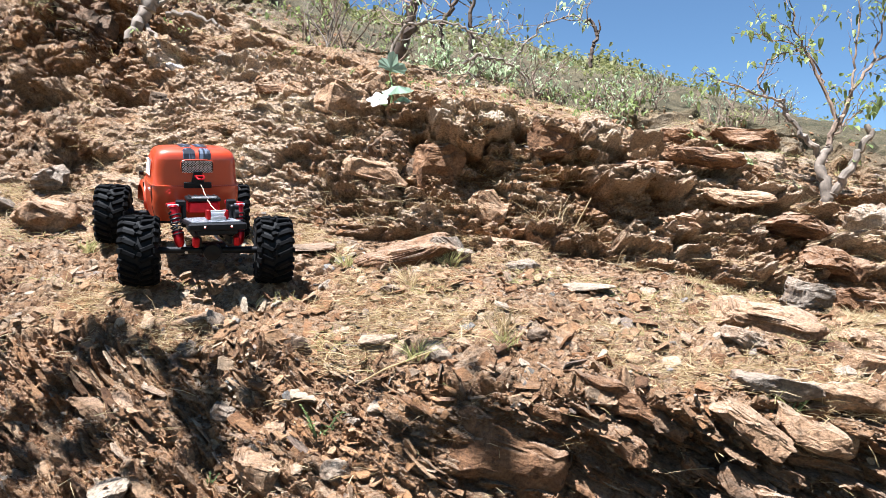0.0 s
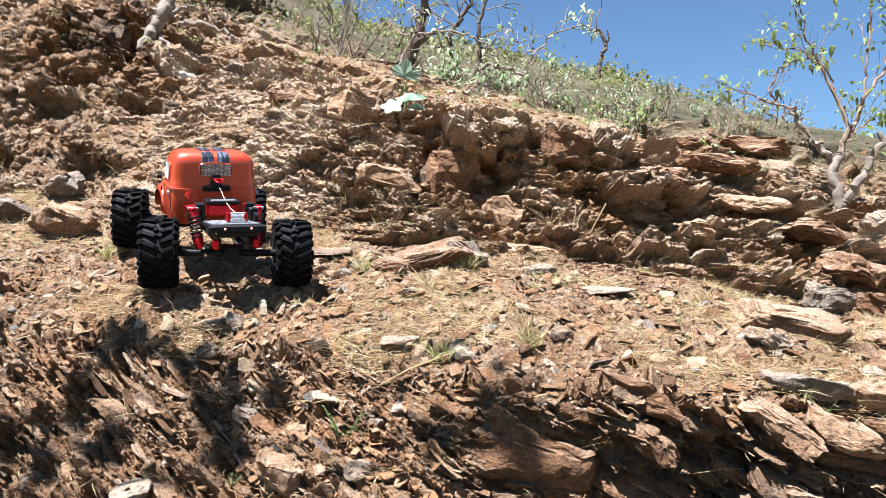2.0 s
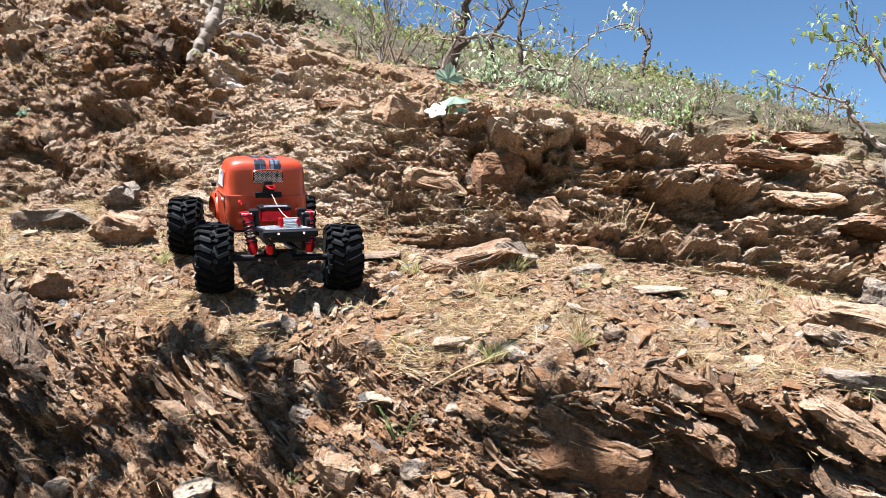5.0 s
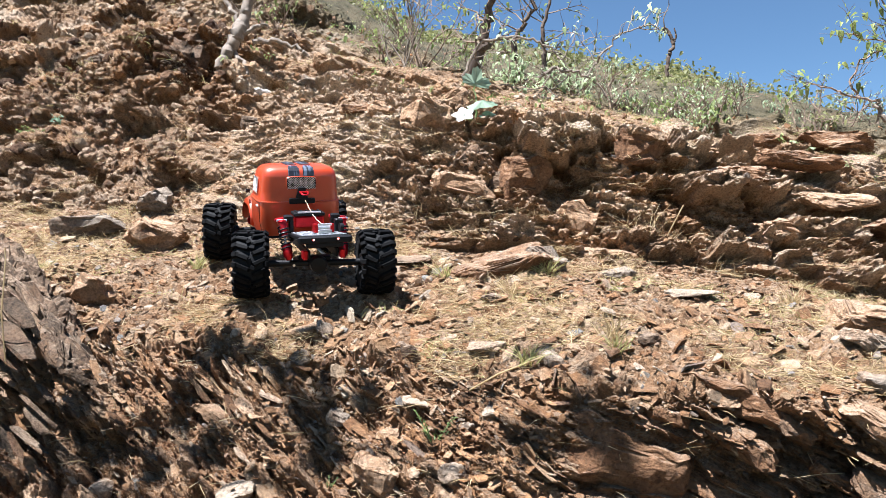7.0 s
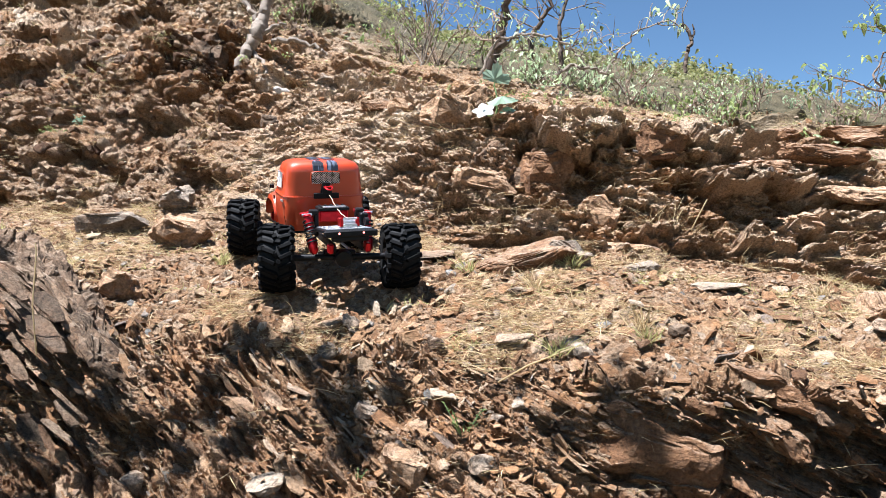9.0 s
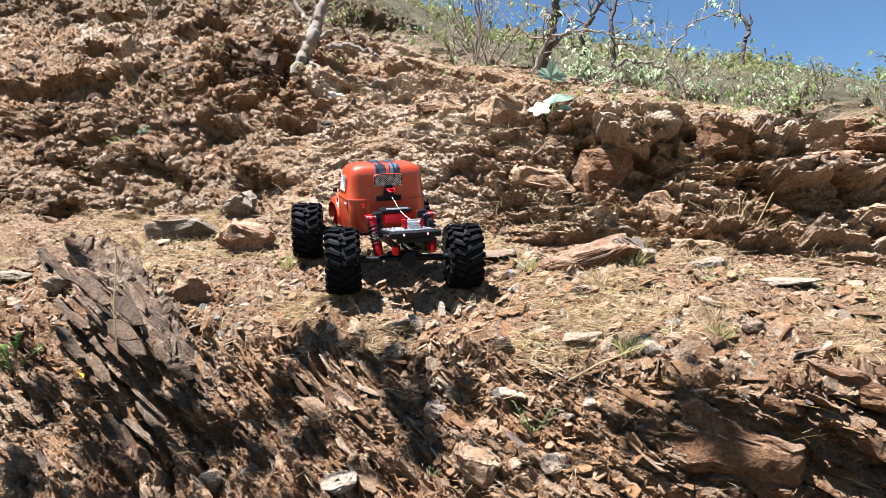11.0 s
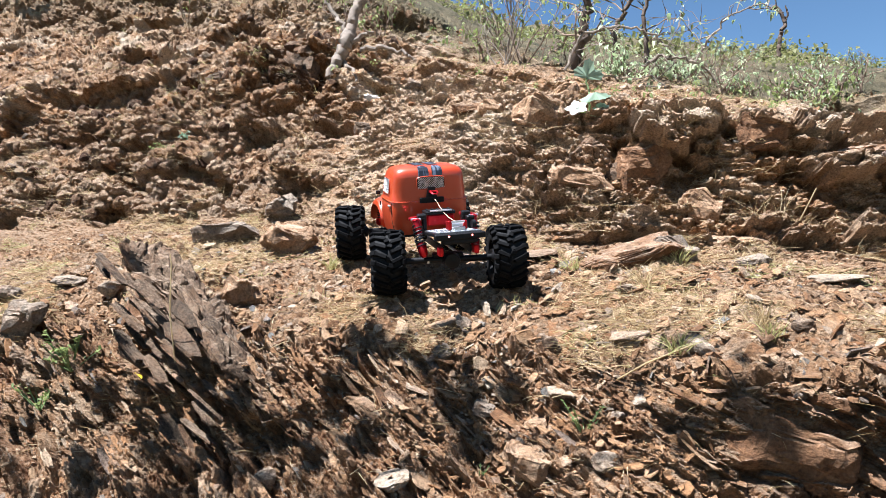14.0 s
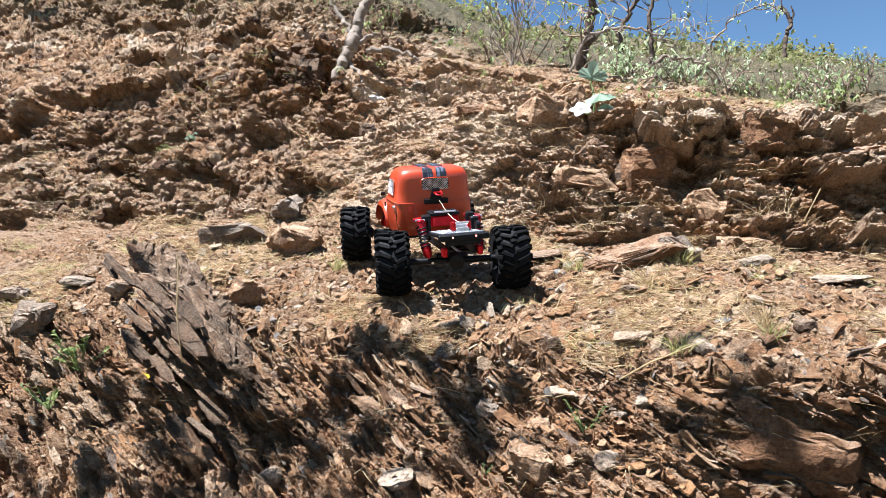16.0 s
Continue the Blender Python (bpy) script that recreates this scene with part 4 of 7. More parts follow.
def build_wheel(parent, x, y, yaw):
    out = 1 if x > 0 else -1
    hub = tagged(new("wheel"), "black beadlock wheel with a chunky tyre")
    hub.parent = parent
    hub.matrix_local = pose(x, y, AXLE_Z, 0, 0, yaw) @ Matrix.Diagonal((out, 1, 1, 1))
    w = WHEEL_W / 2
    tyre = Shape()
    tyre.lathe([(0.036, -w * 0.72), (0.040, -w * 0.90), (0.052, -w), (0.061, -w * 0.94), (0.0665, -w * 0.72), (0.0675, 0), (0.0665, w * 0.72), (0.061, w * 0.94), (0.052, w), (0.040, w * 0.90), (0.036, w * 0.72)], 48)
    part("tyre", tyre, RUBBER, hub, "black rubber tyre with deep sidewalls", True)
    lugs = Shape()
    for i in range(20):
        for side in (-1, 1):
            a = 2 * math.pi * (i + (0.5 if side > 0 else 0)) / 20
            turn = Matrix.Rotation(a, 4, "X")
            lugs.block((w * 0.86, 0.0095, 0.0085), turn @ pose(side * w * 0.47, 0, 0.0690, 0, side * 7, side * 24), 0.12, 0.86)
            lugs.block((w * 0.34, 0.0120, 0.0100), turn @ pose(side * w * 0.86, side * 0.0055, 0.0655, 0, side * 38, side * 6), 0.12, 0.9)
            lugs.block((0.0030, 0.0090, 0.0150), turn @ pose(side * w * 0.985, side * 0.004, 0.0575, 0, side * 10, 0), 0.1, 0.9)
            if i % 2 == 0:
                lugs.block((w * 0.30, 0.010, 0.0065), turn @ pose(side * w * 0.10, side * 0.013, 0.0690, 0, 0, side * -20), 0.12, 0.9)
    part("tread", lugs, TREAD, hub, "dusty angled tread lugs")
    rim = Shape()
    rim.lathe([(0.0365, -w * 0.8), (0.0385, -w * 0.72), (0.034, -w * 0.6), (0.033, w * 0.45), (0.038, w * 0.72), (0.0395, w * 0.8)], 40)
    rim.lathe([(0.0, w * 0.30), (0.012, w * 0.34), (0.014, w * 0.22), (0.030, w * 0.30), (0.0345, w * 0.5)], 40)
    part("rim", rim, BLACK, hub, "black rim", True)
    ring = Shape()
    ring.lathe([(0.033, w * 0.70), (0.034, w * 0.84), (0.0415, w * 0.84), (0.0425, w * 0.72)], 40)
    part("beadlock_ring", ring, BLACK, hub, "black beadlock ring", True)
    for i in range(10):
        a = 2 * math.pi * i / 10
        bolt = Shape()
        bolt.lathe([(0.0, w * 0.90), (0.0013, w * 0.895), (0.0015, w * 0.84)], 6, pose(0, 0.0378 * math.cos(a), 0.0378 * math.sin(a)))
        part("bolt", bolt, SILVER, hub)
    for i in range(6):
        a = 2 * math.pi * (i + 0.5) / 6
        slot = Shape()
        slot.lathe([(0.0, w * 0.33), (0.0042, w * 0.33), (0.0046, w * 0.27)], 12, pose(0, 0.0225 * math.cos(a), 0.0225 * math.sin(a)))
        part("spoke_cutout", slot, SILVER, hub, "bright bare spoke pocket", True)
    nut = Shape()
    nut.lathe([(0.0, w * 0.55), (0.0040, w * 0.54), (0.0046, w * 0.46), (0.0046, w * 0.3)], 6)
    part("hub_nut", nut, SILVER, hub, "steel hub nut")
    return hub


# cab shell: rings from sill to roof (height, rear y, front y, half width)
def forward(y):
    """Where the shell's lengths lie on the chassis."""
    return 0.118 + (y - 0.064) * 0.80 if y < 0.24 else 0.259 + (y - 0.24) * 0.62


def cab_ring(z):
    rear = np.interp(z, [0.112, 0.150, 0.200, 0.262, 0.274, 0.281, 0.285], [0.066, 0.062, 0.063, 0.068, 0.073, 0.081, 0.100])
    front = np.interp(z, [0.112, 0.200, 0.262, 0.274, 0.281, 0.285], [0.245, 0.245, 0.212, 0.204, 0.192, 0.166])
    half = np.interp(z, [0.112, 0.150, 0.197, 0.202, 0.262, 0.274, 0.281, 0.285], [0.088, 0.094, 0.094, 0.091, 0.086, 0.081, 0.073, 0.058])
    return forward(float(rear)), forward(float(front)), float(half)


CAB_POWER = 6.0


def cab_side(y, z, off=0.0):
    rear, front, half = cab_ring(z)
    c, l = (rear + front) / 2, (front - rear) / 2
    return (half + off) * max(0.0, 1 - min(1, abs((y - c) / l)) ** CAB_POWER) ** (1 / CAB_POWER)


def cab_rear(x, z, off=0.0):
    rear, front, half = cab_ring(z)
    c, l = (rear + front) / 2, (front - rear) / 2 + off
    return c - l * max(0.0, 1 - min(1, abs(x / half)) ** CAB_POWER) ** (1 / CAB_POWER)


def wire_net(shape, surface, a0, a1, b0, b1, step, radius):
    """Diamond mesh laid on a surface given by two coordinates."""
    width, height = a1 - a0, b1 - b0
    for sense in (1, -1):
        k = -int(height / step) - 1
        while a0 + k * step < a1:
            points = []
            for i in range(13):
                b = b0 + height * i / 12
                a = a0 + k * step + (b - b0 if sense > 0 else b1 - b)
                if a0 <= a <= a1:
                    points.append(surface(a, b))
            if len(points) > 1:
                shape.tube(points, radius, 4, False)
            k += 1


def sheet(surface, a0, a1, b0, b1, na=12, nb=10, round_power=5.0, back=None):
    """A rounded panel on a surface, with depth when back is given."""
    shape, verts = Shape(), []
    for j in range(nb + 1):
        for i in range(na + 1):
            s, t = 2 * i / na - 1, 2 * j / nb - 1
            squeeze = (1 - min(1, abs(t)) ** round_power * 0.16), (1 - min(1, abs(s)) ** round_power * 0.16)
            verts.append(surface((a0 + a1) / 2 + (a1 - a0) / 2 * s * squeeze[0], (b0 + b1) / 2 + (b1 - b0) / 2 * t * squeeze[1]))
    faces = [(j * (na + 1) + i, j * (na + 1) + i + 1, (j + 1) * (na + 1) + i + 1, (j + 1) * (na + 1) + i) for j in range(nb) for i in range(na)]
    return shape.add(verts, faces)


def rim_of(surface, a0, a1, b0, b1, radius):
    shape, points = Shape(), []
    for i in range(49):
        a = 2 * math.pi * i / 48
        c, s = math.cos(a), math.sin(a)
        points.append(surface((a0 + a1) / 2 + (a1 - a0) / 2 * math.copysign(abs(c) ** 0.42, c), (b0 + b1) / 2 + (b1 - b0) / 2 * math.copysign(abs(s) ** 0.42, s)))
    return shape.tube(points, radius, 6, False)


def build_shock(parent, top, bottom):
    top, bottom = Vector(top), Vector(bottom)
    way = (bottom - top).normalized()
    length = (bottom - top).length
    body = Shape()
    body.tube([top, top + way * 0.004, top + way * 0.006, top + way * length * 0.42], [0.0085, 0.0100, 0.0078, 0.0078], 12)
    shock = part("shock_absorber", body, RED, parent, "red anodised coil-over shock", True)
    coil, points = Shape(), []
    side = way.orthogonal().normalized()
    up = way.cross(side)
    for i in range(91):
        f = i / 90
        a = f * 2 * math.pi * 6.5
        points.append(top + way * (length * (0.16 + 0.58 * f)) + (side * math.cos(a) + up * math.sin(a)) * 0.0108)
    part("coil_spring", coil.tube(points, 0.0019, 5), BLACK, shock, "black coil spring", True)
    lower = Shape()
    lower.tube([top + way * length * 0.62, top + way * length * 0.66, top + way * length * 0.92, bottom], [0.0100, 0.0112, 0.0095, 0.0050], 12)
    part("lower_cup", lower, RED, shock, "red lower spring cup", True)
    rod = Shape()
    part("rod", rod.tube([top + way * length * 0.4, bottom], 0.0022, 8), SILVER, shock, "", True)
    bolt = Shape()
    part("mount_bolt", bolt.tube([top - Vector((0.011, 0, 0)), top + Vector((0.011, 0, 0))], 0.0028, 8), SILVER, shock, "", True)


def build_truck():
    truck = thing("model_truck", "orange radio controlled crawler truck with huge black tyres", "toy truck")
    for x, y in WHEEL_SPOTS:
        build_wheel(truck, x, y, -10.0 if y < 0.2 else -12.0)
    # cab
    cab, n = Shape(), 56
    heights = [0.112, 0.118, 0.135, 0.150, 0.175, 0.196, 0.199, 0.203, 0.225, 0.245, 0.258, 0.264, 0.270, 0.275, 0.279, 0.282, 0.284, 0.285]
    for z in heights:
        rear, front, half = cab_ring(z)
        for i in range(n):
            a = 2 * math.pi * i / n
            c, s = math.cos(a), math.sin(a)
            e = 2 / CAB_POWER
            cab.verts.append((half * math.copysign(abs(c) ** e, c), (rear + front) / 2 + (front - rear) / 2 * math.copysign(abs(s) ** e, s), z))
    for k in range(len(heights) - 1):
        cab.faces += [(k * n + i, k * n + (i + 1) % n, (k + 1) * n + (i + 1) % n, (k + 1) * n + i) for i in range(n)]
    cab.faces += [tuple((len(heights) - 1) * n + i for i in range(n))]
    body = part("cab", cab, ORANGE, truck, "glossy metallic orange cab shell", True)
    body.matrix_local = Matrix.Translation((0, 0, 0.112 * 0.08)) @ Matrix.Diagonal((1.02, 1, 0.92, 1))
    trim = Shape()
    points = []
    for i in range(57):
        a = 2 * math.pi * i / 56
        c, s = math.cos(a), math.sin(a)
        rear, front, half = cab_ring(0.1975)
        e = 2 / CAB_POWER
        points.append((half * 1.004 * math.copysign(abs(c) ** e, c), (rear + front) / 2 + (front - rear) / 2 * 1.004 * math.copysign(abs(s) ** e, s), 0.1975))
    part("belt_line", trim.tube(points, 0.0016, 6, False), ORANGE, body, "raised orange belt line", True)
    # windows, each a dark opening behind steel mesh
    spots = [("rear_window", lambda a, b, o: (a, cab_rear(a, b, o), b), -0.034, 0.034, 0.228, 0.260)]
    for sign in (-1, 1):
        spots.append(("side_window", lambda a, b, o, sign=sign: (sign * cab_side(a, b, o), a, b), forward(0.118), forward(0.196), 0.212, 0.254))
    for name, surface, a0, a1, b0, b1 in spots:
        pane = part(name, sheet(lambda a, b: surface(a, b, 0.0007), a0, a1, b0, b1), BLACK, body, "dark window behind diamond steel mesh")
        net = Shape()
        wire_net(net, lambda a, b: surface(a, b, 0.0016), a0 + 0.002, a1 - 0.002, b0 + 0.002, b1 - 0.002, 0.0056, 0.00075)
        part("wire_mesh", net, MESH, pane, "bright diamond wire mesh")
        part("window_trim", rim_of(lambda a, b: surface(a, b, 0.0008), a0, a1, b0, b1, 0.0014), ORANGE, pane, "", True)
    # decals over the back of the roof
    for x in (-0.0165, 0.0165):
        part("roof_stripe", sheet(lambda a, b: (a, cab_rear(a, b, 0.0006), b + 0.0006), x - 0.0125, x + 0.0125, 0.2585, 0.2846, 6, 14, 30), STRIPE, body, "black roof stripe with claw marks")
        strip = Shape()
        strip.block((0.025, 0.056, 0.0008), pose(x, forward(0.148), 0.2856), 0.1)
        part("roof_stripe", strip, STRIPE, body, "black roof stripe with claw marks")
    for sign in (-1, 1):
        handle = Shape()
        handle.block((0.004, 0.018, 0.0055), pose(sign * 0.0955, forward(0.098), 0.186), 0.2)
        part("door_handle", handle, SILVER, body, "chrome door handle", True)
        for y0 in (forward(0.088), forward(0.222)):
            seam = Shape()
            seam.tube([(sign * cab_side(y0, z, 0.0002), y0, z) for z in np.linspace(0.118, 0.194, 9)], 0.0007, 4)
            part("door_seam", seam, BLACK, body)
        hinge = Shape()
        hinge.block((0.003, 0.006, 0.012), pose(sign * 0.0945, forward(0.226), 0.178), 0.2)
        part("door_hinge", hinge, BLACK, body)
    sill = Shape()
    sill.block((0.166, 0.130, 0.008), pose(0, forward(0.155), 0.1085), 0.2)
    part("cab_floor", sill, BLACK, body, "black cab floor")
    # hood, fenders and grille
    hood = Shape()
    rings = []
    for y, half, z0, z1 in ((0.238, 0.070, 0.125, 0.207), (0.28, 0.064, 0.125, 0.206), (0.34, 0.056, 0.125, 0.203), (0.395, 0.050, 0.125, 0.198), (0.415, 0.046, 0.128, 0.190), (0.424, 0.036, 0.135, 0.176)):
        for i in range(28):
            a = 2 * math.pi * i / 28
            c, s = math.cos(a), math.sin(a)
            rings.append((half * math.copysign(abs(c) ** 0.55, c), forward(y), (z0 + z1) / 2 + (z1 - z0) / 2 * math.copysign(abs(s) ** 0.55, s)))
    hood.add(rings, [(k * 28 + i, k * 28 + (i + 1) % 28, (k + 1) * 28 + (i + 1) % 28, (k + 1) * 28 + i) for k in range(5) for i in range(28)] + [tuple(5 * 28 + i for i in range(28))])
    part("hood", hood, ORANGE, body, "rounded orange hood", True)
    for sign in (-1, 1):
        fender, verts = Shape(), []
        steps = 18
        for k, (x, lift) in enumerate(((0.052, 0.010), (0.075, 0.008), (0.090, 0.0), (0.093, -0.012))):
            for i in range(steps + 1):
                a = math.pi * i / steps
                verts.append((sign * x, 0.320 - 0.062 * math.cos(a), 0.112 + 0.062 * math.sin(a) ** 0.7 + lift * math.sin(a)))
        fender.add(verts, [(k * (steps + 1) + i, k * (steps + 1) + i + 1, (k + 1) * (steps + 1) + i + 1, (k + 1) * (steps + 1) + i) for k in range(3) for i in range(steps)])
        fender.add([(p[0] * 0.96, p[1], p[2] - 0.004) for p in verts], [(k * (steps + 1) + i, (k + 1) * (steps + 1) + i, (k + 1) * (steps + 1) + i + 1, k * (steps + 1) + i + 1) for k in range(3) for i in range(steps)])
        part("front_fender", fender, ORANGE, body, "arched orange front fender", True)
        mirror = Shape()
        mirror.block((0.010, 0.006, 0.010), pose(sign * 0.098, forward(0.232), 0.206), 0.2)
        part("mirror", mirror, BLACK, body)
    # recovery hook on the back of the cab
    bracket = Shape()
    bracket.block((0.058, 0.006, 0.014), pose(0, 0.1145, 0.200), 0.2)
    bracket.block((0.028, 0.008, 0.032), pose(0, 0.1160, 0.218), 0.15, 0.6)
    hook = part("hook_bracket", bracket, BLACK, body, "black recovery bracket")
    shackle = Shape()
    shackle.tube([(0.004 + 0.008 * math.sin(a), 0.106 - 0.011 * math.cos(a) + 0.002, 0.221 - 0.004 * math.cos(a)) for a in np.linspace(0, 2 * math.pi, 17)], 0.0022, 7, False)
    shackle.tube([(-0.007, 0.112, 0.222), (0.014, 0.112, 0.222)], 0.0028, 7)
    part("shackle", shackle, RED, hook, "red shackle", True)
    # chassis
    for sign in (-1, 1):
        rail = Shape()
        rail.block((0.005, 0.50, 0.016), pose(sign * 0.030, 0.175, 0.112), 0.1)
        part("chassis_rail", rail, BLACK, truck, "black chassis rail")
        tower = Shape()
        tower.block((0.009, 0.012, 0.056), pose(sign * 0.046, 0.022, 0.148), 0.15)
        tower.block((0.020, 0.016, 0.012), pose(sign * 0.052, 0.022, 0.172), 0.2)
        part("shock_tower", tower, BLACK, truck, "black shock tower")
        build_shock(truck, (sign * 0.068, 0.014, 0.168), (sign * 0.060, -0.022, 0.088))
        build_shock(truck, (sign * 0.062, BASE_LENGTH - 0.012, 0.165), (sign * 0.072, BASE_LENGTH + 0.004, 0.088))
        brace = Shape()
        brace.block((0.040, 0.010, 0.007), pose(sign * 0.060, 0.030, 0.169, 0, sign * 8), 0.2)
        brace.block((0.010, 0.032, 0.020), pose(sign * 0.056, 0.040, 0.158, 0, sign * 20), 0.2)
        part("shock_hoop", brace, RED, truck, "red alloy shock hoop")
        for y in (0, BASE_LENGTH):
            link = Shape()
            link.tube([(sign * 0.045, y, 0.070), (sign * 0.030, BASE_LENGTH / 2 + (0.03 if y else -0.03), 0.085)], 0.0032, 8)
            part("suspension_link", link, SILVER, truck, "", True)
    for y, sense in ((0, -1), (BASE_LENGTH, 1)):
        axle = Shape()
        axle.tube([(-0.122, y, AXLE_Z), (-0.105, y, AXLE_Z), (-0.100, y, AXLE_Z), (0.100, y, AXLE_Z), (0.105, y, AXLE_Z), (0.122, y, AXLE_Z)], [0.013, 0.013, 0.0075, 0.0075, 0.013, 0.013], 14)
        axle.block((0.040, 0.034, 0.034), pose(0.008, y, AXLE_Z), 0.3)
        axle.lathe([(0.0, -0.016), (0.017, -0.013), (0.020, 0.0), (0.017, 0.013), (0.0, 0.016)], 20, pose(0.008, y + sense * 0.012, AXLE_Z, 0, 0, 90))
        axle.block((0.070, 0.020, 0.010), pose(0.0, y, AXLE_Z + 0.012), 0.3)
        axle = part("axle", axle, BLACK, truck, "black axle with differential housing", True)
        if y == 0:
            axle.matrix_local = pose(0, 0, 0, 0, 0, -9.8)
        for sign in (-1, 1):
            knuckle = Shape()
            knuckle.tube([(sign * 0.106, y, AXLE_Z), (sign * 0.113, y, AXLE_Z)], 0.0145, 14)
            part("axle_knuckle", knuckle, BLACK, truck, "", True)
    # flat bed with checker plate and winch
    bed = Shape()
    bed.block((0.106, 0.118, 0.007), pose(0, -0.032, 0.1335), 0.2)
    deck = part("bed", bed, BLACK, truck, "black flat bed frame")
    top = Shape()
    top.block((0.096, 0.108, 0.0016), pose(0, -0.032, 0.1380), 0.2)
    for i in range(11):
        for j in range(12):
            top.block((0.0064, 0.0018, 0.0008), pose(-0.042 + i * 0.0084, -0.080 + j * 0.0088, 0.1391, 0, 0, 45 if (i + j) % 2 else -45), 0.2)
    part("checker_plate", top, PLATE, deck, "bare aluminium checker plate")
    bumper = Shape()
    bumper.block((0.114, 0.010, 0.014), pose(0, -0.094, 0.1290), 0.25)
    bumper.block((0.080, 0.012, 0.012), pose(0, -0.088, 0.1180), 0.25)
    rear = part("rear_bumper", bumper, BLACK, truck, "black rear bumper")
    for x in (-0.026, 0.026):
        light = Shape()
        light.lathe([(0.0, 0.0014), (0.0017, 0.0009), (0.0022, 0.0)], 10, pose(x, -0.0992, 0.1300, 0, 0, -90))
        part("tail_light", light, LAMP, rear, "small red tail light", True)
    for sign in (-1, 1):
        mount = Shape()
        mount.block((0.012, 0.016, 0.020), pose(sign * 0.040, -0.080, 0.112), 0.2)
        part("body_mount", mount, RED, truck, "red alloy mount")
    box = Shape()
    box.block((0.066, 0.034, 0.026), pose(0, 0.060, 0.157), 0.12)
    pack = part("battery_box", box, RED, truck, "red battery box")
    lid = Shape()
    lid.block((0.070, 0.037, 0.007), pose(0, 0.060, 0.1735), 0.2)
    for i in range(5):
        lid.block((0.005, 0.030, 0.003), pose(-0.026 + i * 0.013, 0.060, 0.178), 0.2)
    part("box_lid", lid, BLACK, pack, "black ribbed lid")
    strap = Shape()
    strap.block((0.052, 0.006, 0.0035), pose(0, 0.044, 0.1785), 0.2)
    part("box_clip", strap, SILVER, pack, "bright clip")
    winch = Shape()
    winch.block((0.030, 0.026, 0.005), pose(0.008, -0.050, 0.1415), 0.2)
    winch.tube([(-0.006, -0.050, 0.150), (0.022, -0.050, 0.150)], 0.0065, 14)
    motor = part("winch", winch, SILVER, truck, "small silver and red winch", True)
    for x, mat_ in ((-0.010, RED), (0.025, RED)):
        end = Shape()
        end.block((0.008, 0.022, 0.019), pose(x, -0.050, 0.1505), 0.2)
        part("winch_end", end, mat_, motor, "red winch end plate")
    for z in (0.158, 0.1445):
        bar = Shape()
        bar.block((0.030, 0.005, 0.0045), pose(0.008, -0.062, z), 0.2)
        part("winch_bar", bar, SILVER, motor)
    spool = Shape()
    spool.tube([(0.044, -0.046, 0.150), (0.052, -0.046, 0.150)], 0.009, 14)
    spool.block((0.012, 0.012, 0.030), pose(0.046, -0.020, 0.152), 0.2)
    spool.tube([(0.040, -0.020, 0.162), (0.058, -0.020, 0.162)], 0.006, 12)
    part("winch_motor", spool, BLACK, motor, "black winch motor", True)
    rope, points = Shape(), []
    for i in range(25):
        f = i / 24
        points.append((0.008 + (0.006 - 0.008) * f + 0.0006 * math.sin(f * 30), -0.052 + 0.150 * f, 0.157 + (0.204 - 0.157) * f - 0.010 * math.sin(math.pi * f)))
    part("winch_rope", rope.tube(points, 0.0009, 6), ROPE, motor, "cream rope from winch to hook", True)
    # the bed sits level while the chassis climbs
    for ob in (deck, rear, motor):
        ob.matrix_local = Matrix.Translation((0, 0.03, 0.135)) @ Matrix.Rotation(radians(-7.5), 4, "X") @ Matrix.Translation((0, -0.03, -0.135))
    return truck


truck = build_truck()
truck.matrix_world = TRUCK_POSE


# ---- rocks that stand out ----
stone("boulder", "weathered tan rock half sunk in the ledge", "rock", (-0.874, 1.600, 0.386), (0.125, 0.095, 0.080), (8, 24, 20), "tan", 107, 5, 0.6, 0.4)
stone("boulder", "lichen-grey rock behind a darker one", "rock", (-1.03, 1.87, 0.450), (0.11, 0.09, 0.07), (0, -8, 10), "grey", 114, 4, 0.6, 0.4)
stone("boulder", "rounded tan stone on the ledge", "rock", (-0.800, 1.230, 0.307), (0.083, 0.067, 0.065), (0, 18, -15), "tan", 121, 4, 0.6, 0.4)
stone("flat_rock", "long layered reddish grey slab at the bank foot", "rock", (-0.070, 1.450, 0.305), (0.205, 0.130, 0.060), (12, -14, 12), "red", 128, 5, 0.9, 0.4)
stone("flat_rock", "grey split slab leaning on a longer one", "rock", (0.020, 1.490, 0.313), (0.100, 0.065, 0.050), (10, 16, -8), "grey", 135, 4, 0.9, 0.4)
stone("flat_rock", "flat tan slab at the foot of the bank", "rock", (0.169, 1.719, 0.338), (0.162, 0.129, 0.027), (6, 4, 10), "tan", 142, 4, 0.9, 0.4)
stone("flat_rock", "small flat grey slab on the ledge", "rock", (0.159, 1.511, 0.296), (0.090, 0.072, 0.026), (6, -4, -20), "grey", 149, 4, 0.9, 0.4)
stone("flat_rock", "pale flat slab level with the ledge", "rock", (0.268, 1.332, 0.266), (0.092, 0.082, 0.013), (4, 0, 5), "pale", 156, 4, 0.9, 0.4)
stone("flat_rock", "thin dark slate slab lying flat", "rock", (-0.288, 1.516, 0.295), (0.137, 0.109, 0.011), (6, -3, 8), "dark", 163, 4, 0.9, 0.4)
stone("flat_rock", "thin brown shale sheet with a shaded edge", "rock", (-0.673, 1.373, 0.273), (0.140, 0.084, 0.010), (8, 2, -4), "dark", 170, 4, 0.9, 0.4)
